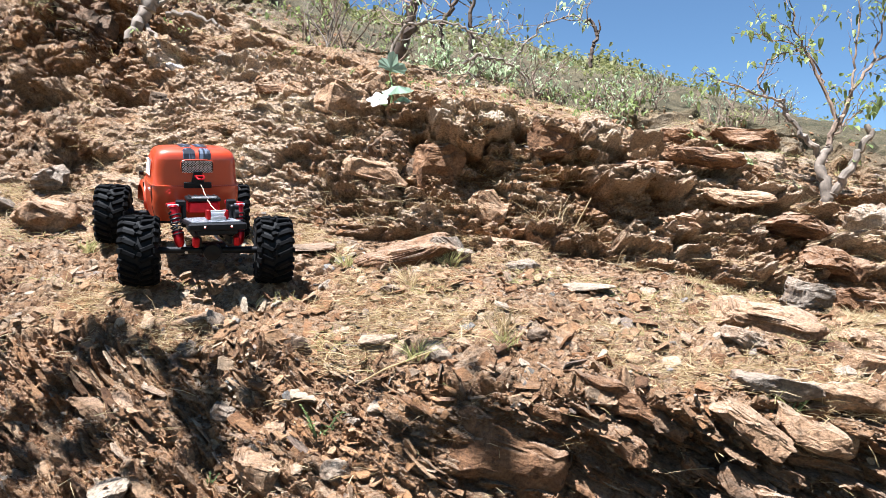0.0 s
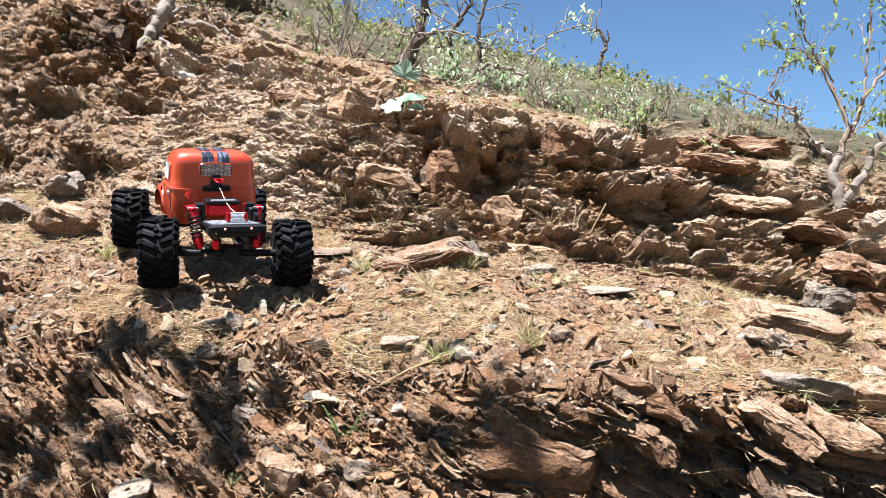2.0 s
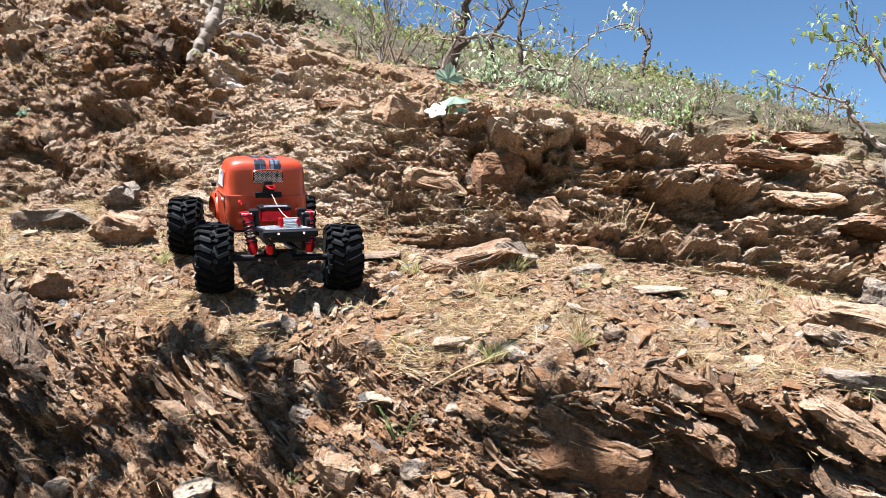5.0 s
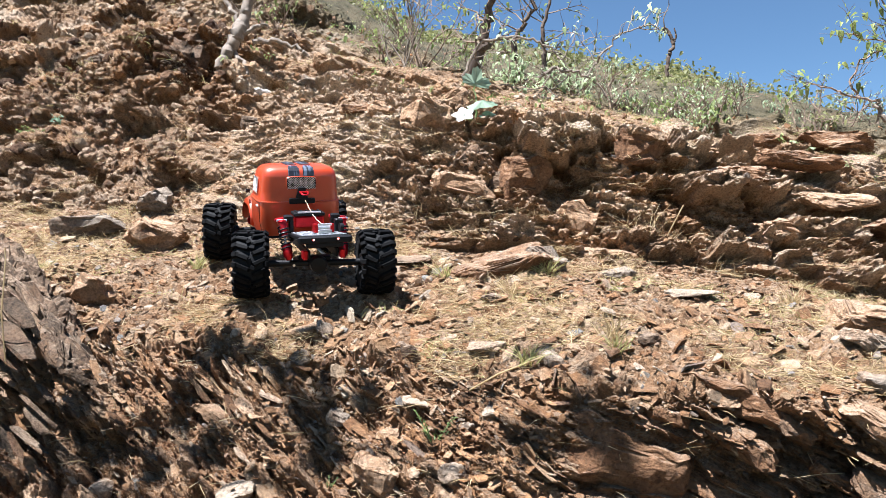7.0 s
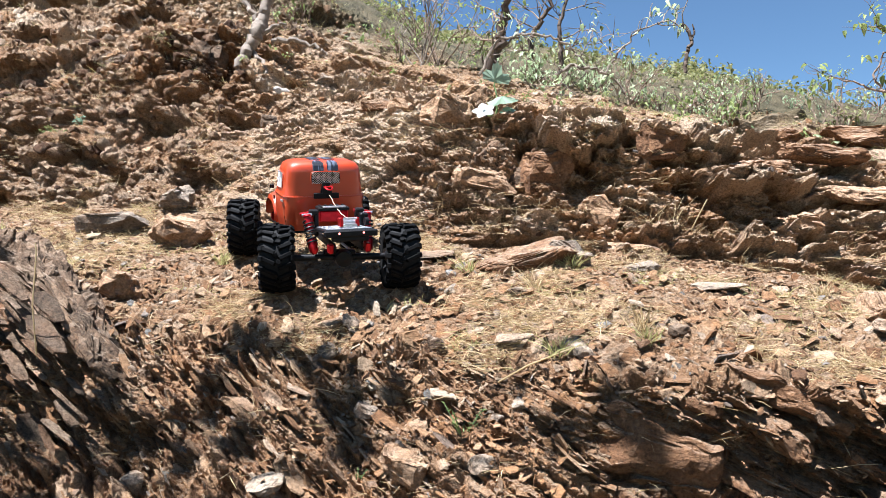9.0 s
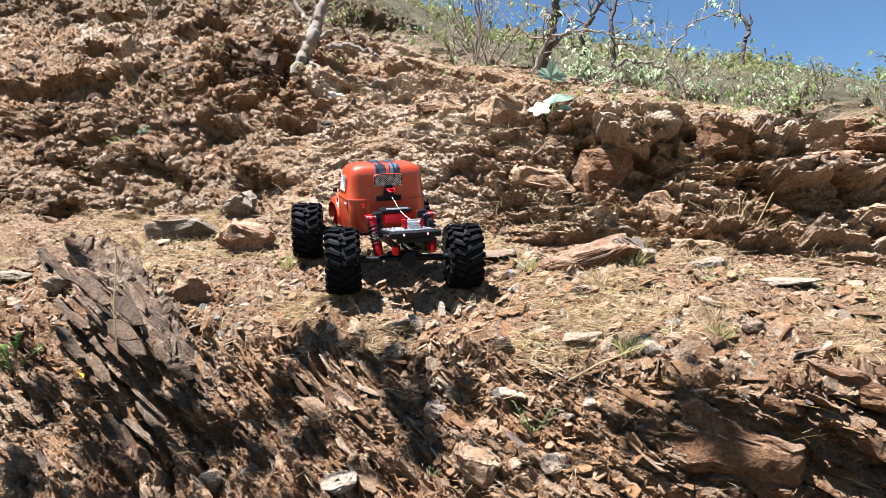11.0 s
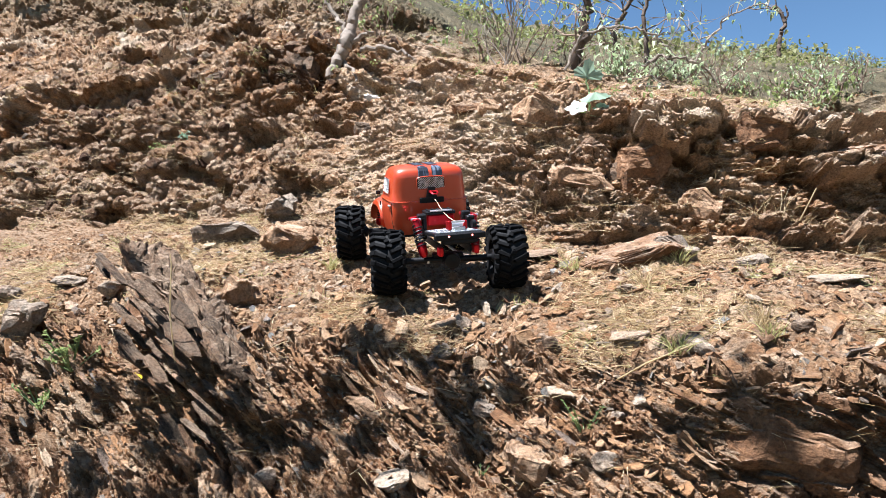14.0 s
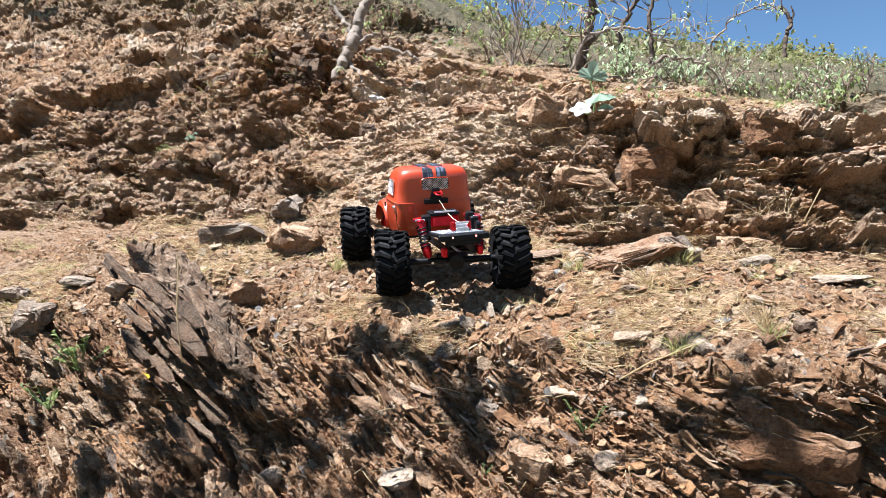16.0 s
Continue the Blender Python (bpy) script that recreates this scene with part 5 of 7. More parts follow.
stone("stone", "small dark slate flake on the ledge", "stone", (-0.076, 1.255, 0.221), (0.045, 0.036, 0.013), (6, 6, 20), "dark", 177, 3, 0.6, 0.6)
stone("stone", "pale flat flake on the ledge", "stone", (-0.079, 1.070, 0.196), (0.058, 0.047, 0.010), (8, -4, -10), "pale", 184, 4, 0.6, 0.6)
stone("stone", "pale broken flake near the ledge edge", "stone", (0.010, 0.996, 0.165), (0.042, 0.038, 0.018), (20, 10, 30), "pale", 191, 3, 0.6, 0.6)
stone("stone", "small dark cube of slate on the ledge", "stone", (0.147, 1.038, 0.201), (0.033, 0.029, 0.020), (0, 10, 15), "dark", 198, 3, 0.6, 0.6)
stone("stone", "tan leaf-shaped flake on the slope", "stone", (-0.393, 1.177, 0.204), (0.056, 0.045, 0.016), (14, -12, -25), "tan", 205, 4, 0.6, 0.6)
stone("stone", "pale upturned flake on the slope", "stone", (-0.350, 1.165, 0.195), (0.034, 0.031, 0.016), (25, 20, 30), "pale", 212, 3, 0.6, 0.6)
stone("stone", "grey upturned flake on the slope", "stone", (-0.377, 1.124, 0.171), (0.031, 0.028, 0.017), (35, -30, 30), "grey", 219, 3, 0.6, 0.6)
stone("stone", "rounded grey slate pebble on the slope", "stone", (-0.297, 1.055, 0.126), (0.036, 0.033, 0.021), (10, 15, 0), "grey", 226, 3, 0.6, 0.6)
stone("stone", "pale flat stone on the slope", "stone", (-0.179, 1.046, 0.125), (0.046, 0.041, 0.011), (12, 6, 0), "pale", 233, 3, 0.6, 0.6)
stone("stone", "tan flat stone on the slope", "stone", (-0.217, 1.015, 0.110), (0.035, 0.031, 0.011), (12, -6, 10), "tan", 240, 3, 0.6, 0.6)
stone("boulder", "tan angular stone at the foot of the slope", "rock", (-0.224, 0.963, 0.028), (0.064, 0.051, 0.047), (10, 20, 10), "tan", 247, 4, 0.6, 0.4)
stone("stone", "pale grey upturned flake on the slope", "stone", (-0.118, 0.935, 0.030), (0.036, 0.032, 0.025), (30, 15, 20), "pale", 254, 3, 0.6, 0.6)
stone("stone", "pale upright stone chip", "stone", (-0.632, 1.004, -0.026), (0.036, 0.028, 0.036), (20, 30, 0), "pale", 261, 3, 0.6, 0.6)
stone("stone", "pale grey slab at the foot of the slope", "stone", (-0.412, 0.957, -0.007), (0.055, 0.050, 0.018), (15, -15, 10), "pale", 268, 4, 0.6, 0.6)
stone("flat_rock", "broad brown slab at the foot of the slope", "rock", (-0.287, 0.941, 0.006), (0.091, 0.073, 0.020), (10, -6, 5), "tan", 275, 4, 0.9, 0.4)
stone("stone", "round grey pebble on the slope", "stone", (-0.101, 0.983, 0.082), (0.021, 0.019, 0.016), (0, 0, 0), "grey", 282, 3, 0.6, 0.6)
stone("stone", "white-grey flat chip on the slope", "stone", (-0.059, 0.966, 0.072), (0.041, 0.037, 0.011), (10, 5, -20), "pale", 289, 3, 0.6, 0.6)
stone("boulder", "upright dark greenish block at the ledge edge", "rock", (-0.216, 1.105, 0.165), (0.062, 0.05, 0.080), (8, -6, 15), "dark", 296, 4, 0.6, 0.5, True)
stone("stone", "grey tilted flake on the ledge", "stone", (-1.069, 1.206, 0.269), (0.056, 0.039, 0.048), (25, 20, 40), "pale", 303, 3, 0.6, 0.6)
stone("boulder", "pale grey rock at the ledge edge", "rock", (-1.182, 1.110, 0.223), (0.085, 0.068, 0.067), (5, 10, -10), "grey", 310, 4, 0.6, 0.4)
stone("stone", "grey stone on the ledge", "stone", (-1.320, 1.208, 0.258), (0.067, 0.054, 0.034), (5, 0, 10), "grey", 317, 3, 0.6, 0.6)
stone("stone", "flat grey flake on the ledge", "stone", (-1.211, 1.260, 0.286), (0.073, 0.066, 0.016), (5, 4, 10), "grey", 324, 4, 0.6, 0.6)
stone("boulder", "split orange-tan block on the bank top", "rock", (-0.305, 2.050, 0.859), (0.153, 0.122, 0.085), (8, 18, 20), "tan", 331, 4, 0.6, 0.4)
stone("boulder", "tan block on the upper slope", "rock", (-0.250, 2.200, 0.953), (0.114, 0.103, 0.059), (5, -10, 0), "tan", 338, 4, 0.6, 0.4)
stone("boulder", "flat rusty block on the bank top", "rock", (-0.560, 2.270, 0.876), (0.096, 0.086, 0.035), (6, -8, 15), "red", 345, 4, 0.6, 0.4)
stone("boulder", "brown block on the bank top", "rock", (-0.475, 2.230, 0.869), (0.091, 0.082, 0.055), (10, 14, -10), "tan", 352, 3, 0.6, 0.4)
stone("boulder", "rusty block in the bank face", "rock", (-0.581, 2.321, 0.779), (0.076, 0.060, 0.062), (0, 20, 20), "red", 359, 3, 0.6, 0.4, True)
stone("boulder", "dark rusty block jutting from the bank top", "rock", (0.271, 1.966, 0.644), (0.151, 0.105, 0.089), (0, 4, 5), "red", 366, 5, 0.6, 0.4, True)
stone("flat_rock", "pale grey slab on the bank top", "rock", (0.186, 2.142, 0.756), (0.187, 0.150, 0.035), (6, 3, -5), "grey", 373, 4, 0.9, 0.4)
stone("boulder", "dark brown block in the bank face", "rock", (-0.162, 1.961, 0.603), (0.108, 0.076, 0.117), (4, -5, 10), "dark", 380, 5, 0.6, 0.4, True)
stone("boulder", "pale lichen-grey block in the bank face", "rock", (-0.353, 2.192, 0.622), (0.180, 0.126, 0.089), (8, 8, 12), "pale", 387, 5, 0.6, 0.4, True)
stone("boulder", "big smooth rusty block in the bank face", "rock", (-0.032, 1.945, 0.555), (0.167, 0.100, 0.137), (0, 3, -6), "red", 394, 5, 0.6, 0.4, True)
stone("boulder", "tan block at the bank foot", "rock", (0.102, 1.851, 0.430), (0.101, 0.071, 0.083), (10, 20, 10), "tan", 401, 4, 0.6, 0.4)
stone("boulder", "upright dark block in the bank face", "rock", (-0.112, 1.948, 0.553), (0.076, 0.053, 0.087), (5, -8, 0), "dark", 408, 3, 0.6, 0.4, True)
stone("boulder", "pale tan block low in the bank", "rock", (-0.407, 2.128, 0.543), (0.092, 0.064, 0.087), (5, 10, 5), "pale", 415, 4, 0.6, 0.4, True)
stone("boulder", "broken tan ledge block at the bank foot", "rock", (-0.177, 1.848, 0.428), (0.172, 0.121, 0.055), (6, 12, 10), "tan", 422, 4, 0.6, 0.4)
stone("boulder", "tan block in the crumbling bank", "rock", (-1.042, 2.282, 0.620), (0.105, 0.084, 0.083), (5, 8, 10), "tan", 429, 4, 0.5, 0.7, True)
stone("boulder", "weathered tan block in the crumbling bank", "rock", (-0.953, 2.327, 0.688), (0.124, 0.099, 0.101), (5, 8, -10), "tan", 436, 4, 0.5, 0.7, True)
stone("boulder", "weathered block in the crumbling bank", "rock", (-1.189, 2.392, 0.700), (0.205, 0.164, 0.089), (5, 8, 0), "tan", 443, 4, 0.5, 0.7, True)
stone("boulder", "broad smooth rust-brown slab face below the ledge", "rock", (0.095, 0.922, 0.080), (0.155, 0.075, 0.078), (-6, 14, -4), "red", 443, 5, 0.38, 0.42, True)
stone("flat_rock", "large tan wedge of layered rock on the ledge", "rock", (0.508, 1.168, 0.201), (0.170, 0.119, 0.057), (14, 10, -8), "tan", 464, 5, 0.9, 0.4)
stone("stone", "pale rounded stone below a larger slab", "stone", (0.443, 1.059, 0.179), (0.072, 0.058, 0.026), (8, 20, 15), "pale", 471, 4, 0.6, 0.6)
stone("boulder", "grey layered rock near the bank foot", "rock", (0.701, 1.431, 0.243), (0.095, 0.076, 0.050), (5, 8, 10), "grey", 478, 4, 0.6, 0.4)
stone("boulder", "tan stone near the ledge edge", "rock", (0.583, 1.008, 0.188), (0.063, 0.056, 0.036), (5, 10, 0), "tan", 485, 4, 0.6, 0.4)
stone("stone", "tan stone on the ledge", "stone", (0.653, 1.129, 0.216), (0.068, 0.061, 0.031), (5, 10, 10), "tan", 492, 4, 0.6, 0.6)
stone("boulder", "pale block under the small tree", "rock", (1.105, 1.964, 0.519), (0.119, 0.095, 0.082), (5, 5, 0), "pale", 499, 5, 1.0, 0.6)
stone("boulder", "dark rusty rock on the ridge", "rock", (0.890, 2.86, 0.915), (0.17, 0.13, 0.076), (4, 6, 0), "red", 506, 5, 1.0, 0.6)
stone("boulder", "layered rusty rock on the ridge", "rock", (1.130, 2.84, 0.825), (0.26, 0.2, 0.085), (4, 8, 0), "red", 513, 5, 1.0, 0.6)
stone("boulder", "bedded tan block in the bank", "rock", (0.624, 1.865, 0.422), (0.147, 0.103, 0.048), (4, 8, 0), "tan", 520, 5, 1.0, 0.6, True)
stone("boulder", "bedded brown block in the bank", "rock", (0.747, 1.899, 0.498), (0.184, 0.129, 0.044), (4, 6, 0), "tan", 527, 5, 1.0, 0.6, True)
stone("boulder", "bedded rusty block in the bank", "rock", (0.876, 1.841, 0.426), (0.198, 0.139, 0.057), (4, 8, 0), "red", 534, 5, 1.0, 0.6, True)
stone("boulder", "bedded dark block in the bank", "rock", (0.530, 1.949, 0.572), (0.183, 0.128, 0.054), (4, 6, 4), "red", 541, 5, 1.0, 0.6, True)
stone("boulder", "overhanging brown bed at the bank top", "rock", (0.686, 1.982, 0.617), (0.206, 0.144, 0.051), (4, 6, -4), "red", 548, 5, 1.0, 0.6, True)
stone("boulder", "rust-brown block low in the bank", "rock", (0.915, 1.737, 0.331), (0.161, 0.113, 0.071), (4, 8, 0), "red", 555, 5, 1.0, 0.6, True)
stone("boulder", "shaded brown block at the bank foot", "rock", (0.881, 1.563, 0.237), (0.121, 0.084, 0.054), (4, 8, 0), "red", 562, 5, 1.0, 0.6)
stone("stone", "pale flake near the ledge edge", "stone", (0.006, 1.004, 0.167), (0.031, 0.024, 0.019), (25, 15, 20), "pale", 569, 3, 0.6, 0.6)
stone("boulder", "grey rock on the ledge beside the slope", "rock", (-1.065, 1.640, 0.427), (0.19, 0.11, 0.055), (5, -6, 15), "grey", 576, 4, 0.6, 0.4)
stone("flat_rock", "long tan plate tilted down the slope", "rock", (-0.416, 1.045, 0.131), (0.085, 0.045, 0.016), (12, 34, 10), "tan", 583, 4, 0.9, 0.4)
stone("flat_rock", "tan shale plate tilted down the slope", "rock", (-0.487, 1.060, 0.133), (0.075, 0.042, 0.015), (12, 36, 6), "tan", 590, 4, 0.9, 0.4)

stone("stone", "chalk-white stone lying on the slope", "stone", (-0.994, 2.600, 0.98), (0.075, 0.06, 0.035), (10, 5, 20), "white", 611, 4, 0.5, 0.6)
knob_rng = random.Random(61)
for k in range(16):
    x, y = -1.40 + knob_rng.gauss(0, 0.12), 2.64 + knob_rng.gauss(0, 0.06)
    s = knob_rng.uniform(0.07, 0.15)
    stone("boulder", "dark weathered block of the knob above the bank", "rock", (x, y, on_ground(x, y) + knob_rng.uniform(-0.05, 0.01)), (s, s * 0.8, s * knob_rng.uniform(0.6, 1.1)), (knob_rng.uniform(-20, 20), knob_rng.uniform(-25, 25), knob_rng.uniform(0, 180)), "dark", 700 + k, 4, 0.8, 0.4, True)
clod_rng = random.Random(62)
for k in range(14):
    x = clod_rng.uniform(-2.5, -0.85)
    y = 2.0 + clod_rng.random() * 0.75
    s = clod_rng.uniform(0.03, 0.065)
    stone("boulder", "crumbling brown clod stuck in the slope", "rock", (x, y, on_ground(x, y)), (s, s * 0.9, s * 0.8), (clod_rng.uniform(-30, 30), clod_rng.uniform(-30, 30), clod_rng.uniform(0, 180)), clod_rng.choice(("red", "dark", "tan", "grey")), 800 + k, 3, 0.5, 0.6, True)

# stone colours follow the light: red in the shaded part, tan where sunlit
stone("flat_rock", "rust-brown bedded slab in the rock face below the ledge", "rock", (0.265, 0.913, 0.143), (0.125, 0.085, 0.035), (-9, 15, -4), "red", 1211, 5, 0.32, 0.6, True)
stone("flat_rock", "rust-brown bedded slab in the rock face below the ledge", "rock", (0.451, 0.900, 0.128), (0.119, 0.085, 0.048), (-14, 18, -4), "tan", 1233, 5, 0.32, 0.6, True)
stone("flat_rock", "rust-brown bedded slab in the rock face below the ledge", "rock", (0.395, 0.904, 0.112), (0.120, 0.085, 0.035), (-10, 16, -4), "tan", 1255, 5, 0.32, 0.6, True)
stone("flat_rock", "rust-brown bedded slab in the rock face below the ledge", "rock", (0.505, 0.903, 0.165), (0.099, 0.085, 0.034), (-8, 15, -4), "tan", 1266, 5, 0.32, 0.6, True)
stone("flat_rock", "rust-brown bedded slab in the rock face below the ledge", "rock", (0.207, 0.928, 0.169), (0.092, 0.085, 0.028), (-6, 14, -4), "red", 1277, 5, 0.32, 0.6, True)
stone("flat_rock", "rust-brown bedded slab in the rock face below the ledge", "rock", (0.426, 0.918, 0.176), (0.101, 0.085, 0.025), (-7, 14, -4), "grey", 1321, 5, 0.32, 0.6, True)
stone("flat_rock", "rust-brown bedded slab in the rock face below the ledge", "rock", (0.140, 0.928, 0.136), (0.076, 0.085, 0.026), (-10, 22, -4), "red", 1354, 5, 0.32, 0.6, True)

# broken slabs set in the rock face below the ledge
slab_rng = random.Random(64)
spots = np.where((SOIL_V > LOW - 0.3) & (SOIL_V < EDGE + 0.02) & (SOIL[:, 0] > 0.15) & (SOIL[:, 0] < 0.66))[0]
for k, i in enumerate(np.random.default_rng(65).choice(spots, 34)):
    long, thick = slab_rng.uniform(0.05, 0.13), slab_rng.uniform(0.014, 0.034)
    colour = slab_rng.choice(("red", "red", "tan", "dark"))
    label = {"red": "rust-brown broken slab set in the rock face", "tan": "tan broken slab set in the rock face", "dark": "dark brown broken slab set in the rock face"}[colour]
    ob = stone("rock_slab", label, "rock", SOIL[i], (long, 0.06, thick), (0, 0, 0), colour, 1400 + k, 4, 0.8, 0.5, True)
    ob.matrix_world = Matrix.Translation(Vector(SOIL[i]) - Vector(SOIL_NORMAL[i]) * 0.012) @ dipping(slab_rng, SOIL[i][0], 0.12)


# the leaning outcrop: stacked plates of dark shale
outcrop = thing("rock_outcrop", "jagged leaning outcrop of dark layered shale", "rock outcrop")
OUT_WAY = Vector((0.72, -0.16, -0.66)).normalized()
OUT_UP = (Vector((0.60, -0.14, 0.77)) - OUT_WAY * Vector((0.60, -0.14, 0.77)).dot(OUT_WAY)).normalized()
OUT_TURN = Matrix((OUT_WAY, OUT_UP.cross(OUT_WAY), OUT_UP)).transposed().to_4x4()


def outcrop_layer(along, across, up, size, colour, seed):
    shape = Shape()
    verts, faces = boulder(size, seed, 5, 1.0, 0.6)
    h1, j1, _ = facets(verts + seed, (0.060, 0.034, 0.030), seed + 1, 1.3, 0.3)
    h2, j2, _ = facets(verts + seed, (0.022, 0.013, 0.012), seed + 2, 1.2, 0.3)
    verts[:, 2] += (0.016 * h1 - 0.008 * (1 - j1) + 0.009 * h2 - 0.003 * (1 - j2)) * np.sign(verts[:, 2] + 1e-6)
    shape.add(verts, faces)
    ob = part("rock_layer", shape, STONE[colour], outcrop)
    centre = Vector((-0.950, 1.130, 0.368)) + OUT_WAY * along + OUT_UP.cross(OUT_WAY) * across + OUT_UP * up
    ob.matrix_world = Matrix.Translation(centre) @ OUT_TURN


outcrop_layer(0.15, 0.03, -0.030, (0.34, 0.11, 0.080), "brown", 901)
outcrop_layer(0.20, 0.03, -0.085, (0.36, 0.14, 0.070), "red", 902)
outcrop_layer(0.30, 0.03, -0.120, (0.34, 0.14, 0.060), "red", 903)
outcrop_layer(0.27, 0.01, 0.006, (0.24, 0.09, 0.030), "dark", 904)
outcrop_layer(0.055, 0.03, -0.022, (0.20, 0.08, 0.060), "brown", 905)
sliver_rng = random.Random(33)
sliver_meshes = {}
for colour in ("dark", "brown", "red", "tan"):
    for k in range(5):
        sliver_meshes[colour, k] = bpy.data.meshes.new("sliver")
        sliver_meshes[colour, k].from_pydata(SPLINTERS[(k * 3 + len(sliver_meshes)) % 16][0].tolist(), [], SPLINTERS[(k * 3 + len(sliver_meshes)) % 16][1])
        sliver_meshes[colour, k].materials.append(STONE[colour])
for k in range(130):
    along, layer = sliver_rng.uniform(0.0, 0.44), sliver_rng.uniform(-0.15, 0.016)
    if layer > 0.02 - abs(along - 0.18) * 0.25 or layer < -0.03 - along * 0.40:
        continue
    size = sliver_rng.uniform(0.025, 0.085)
    ob = new("rock_sliver", sliver_meshes[sliver_rng.choice(("dark", "brown", "brown", "red", "tan")), sliver_rng.randrange(5)])
    ob.parent = outcrop
    centre = Vector((-0.950, 1.120, 0.373)) + OUT_WAY * along + OUT_UP.cross(OUT_WAY) * sliver_rng.uniform(-0.075, 0.03) + OUT_UP * layer
    ob.matrix_world = Matrix.Translation(centre) @ OUT_TURN @ Euler((sliver_rng.gauss(0, 0.22), sliver_rng.gauss(0, 0.10), sliver_rng.gauss(0, 0.12))).to_matrix().to_4x4() @ Matrix.Diagonal((size, size, size * sliver_rng.uniform(0.8, 1.5), 1))


# ---- plants ----
def leaf_material(name, dark, light):
    n = Nodes(name)
    n.set(color=n.ramp(n.island(), [(0.0, dark), (1.0, light)]), rough=0.5, spec=0.3)
    n.out.inputs["Subsurface Weight"].default_value = 0.0
    back = n.tree.nodes.new("ShaderNodeBsdfTranslucent")
    n.tree.links.new(n.ramp(n.island(), [(0.0, tuple(c * 1.3 for c in dark)), (1.0, tuple(min(1, c * 1.3) for c in light))]), back.inputs["Color"])
    both = n.tree.nodes.new("ShaderNodeMixShader")
    both.inputs["Fac"].default_value = 0.4
    n.tree.links.new(n.out.outputs["BSDF"], both.inputs[1])
    n.tree.links.new(back.outputs["BSDF"], both.inputs[2])
    n.tree.links.new(both.outputs["Shader"], n.tree.nodes["Material Output"].inputs["Surface"])
    return n.mat


LEAF_FRESH = leaf_material("fresh_leaf", (0.10, 0.14, 0.045), (0.26, 0.30, 0.11))
LEAF_PALE = leaf_material("pale_drooping_leaf", (0.20, 0.27, 0.13), (0.44, 0.49, 0.31))
LEAF_BLUE = leaf_material("grey_green_leaf", (0.12, 0.19, 0.12), (0.26, 0.34, 0.25))
LEAF_DRY = leaf_material("olive_scrub_leaf", (0.075, 0.085, 0.03), (0.20, 0.195, 0.08))
LEAF_BRUSH = leaf_material("grey_green_brush_leaf", (0.16, 0.22, 0.12), (0.34, 0.40, 0.25))
PETAL = leaf_material("white_petal", (0.78, 0.78, 0.72), (0.88, 0.88, 0.84))
STRAW = leaf_material("dry_straw", (0.27, 0.185, 0.085), (0.55, 0.43, 0.25))
STRAW_GREEN = leaf_material("half_dry_grass", (0.22, 0.22, 0.08), (0.46, 0.40, 0.18))
BARK_GREY = plain("pale_grey_bark", (0.16, 0.125, 0.095), 0.85, speck=0.5, scale=40)
BARK_DARK = plain("dark_brown_bark", (0.075, 0.05, 0.035), 0.9, speck=0.5, scale=40)
TWIG = plain("reddish_brown_twig", (0.17, 0.115, 0.08), 0.85, speck=0.4, scale=60)
STEM = plain("green_stem", (0.14, 0.20, 0.07), 0.7, speck=0.3, scale=80)


def leaf(shape, place, way, size, droop, rng, wide=0.55):
    """One folded leaf with a pointed tip."""
    way = Vector(way).normalized()
    side = way.cross(Vector((rng.gauss(0, 0.4), rng.gauss(0, 0.4), 1))).normalized()
    up = side.cross(way).normalized()
    place, w = Vector(place), size * wide * 0.5
    low = place + way * size * 0.22 + up * size * 0.05
    high = place + way * size * 0.58 + up * size * 0.03 - Vector((0, 0, 1)) * size * droop * 0.22
    tip = place + way * size - Vector((0, 0, 1)) * size * droop * 0.7
    shape.add([place, low + side * w + up * w * 0.3, low, low - side * w + up * w * 0.3, high + side * w * 0.9 + up * w * 0.2, high, high - side * w * 0.9 + up * w * 0.2, tip],
              [(0, 1, 2), (0, 2, 3), (1, 4, 5, 2), (2, 5, 6, 3), (4, 7, 5), (5, 7, 6)])


def leaf_clump(shape, place, count, spread, size, rng, droop=0.4, wide=0.55):
    for _ in range(count):
        off = Vector((rng.gauss(0, 1), rng.gauss(0, 1), rng.gauss(0, 0.8))) * spread
        way = Vector((rng.gauss(0, 1), rng.gauss(0, 1), rng.gauss(-0.3, 0.7)))
        leaf(shape, Vector(place) + off, way, size * rng.uniform(0.6, 1.2), droop, rng, wide)


def limb(points, r0, r1, rng, wobble=0.01, steps=5):
    """A crooked, tapering branch through the points."""
    fine, radii, total = [], [], (len(points) - 1) * steps
    for i in range(len(points) - 1):
        a, b = Vector(points[i]), Vector(points[i + 1])
        for k in range(steps + (i == len(points) - 2)):
            f = k / steps
            fine.append(a.lerp(b, f) + Vector((rng.gauss(0, wobble), rng.gauss(0, wobble), rng.gauss(0, wobble))) * (0 if (i + f) in (0,) else 1))
            radii.append(r0 + (r1 - r0) * (len(fine) - 1) / total)
    return fine, radii


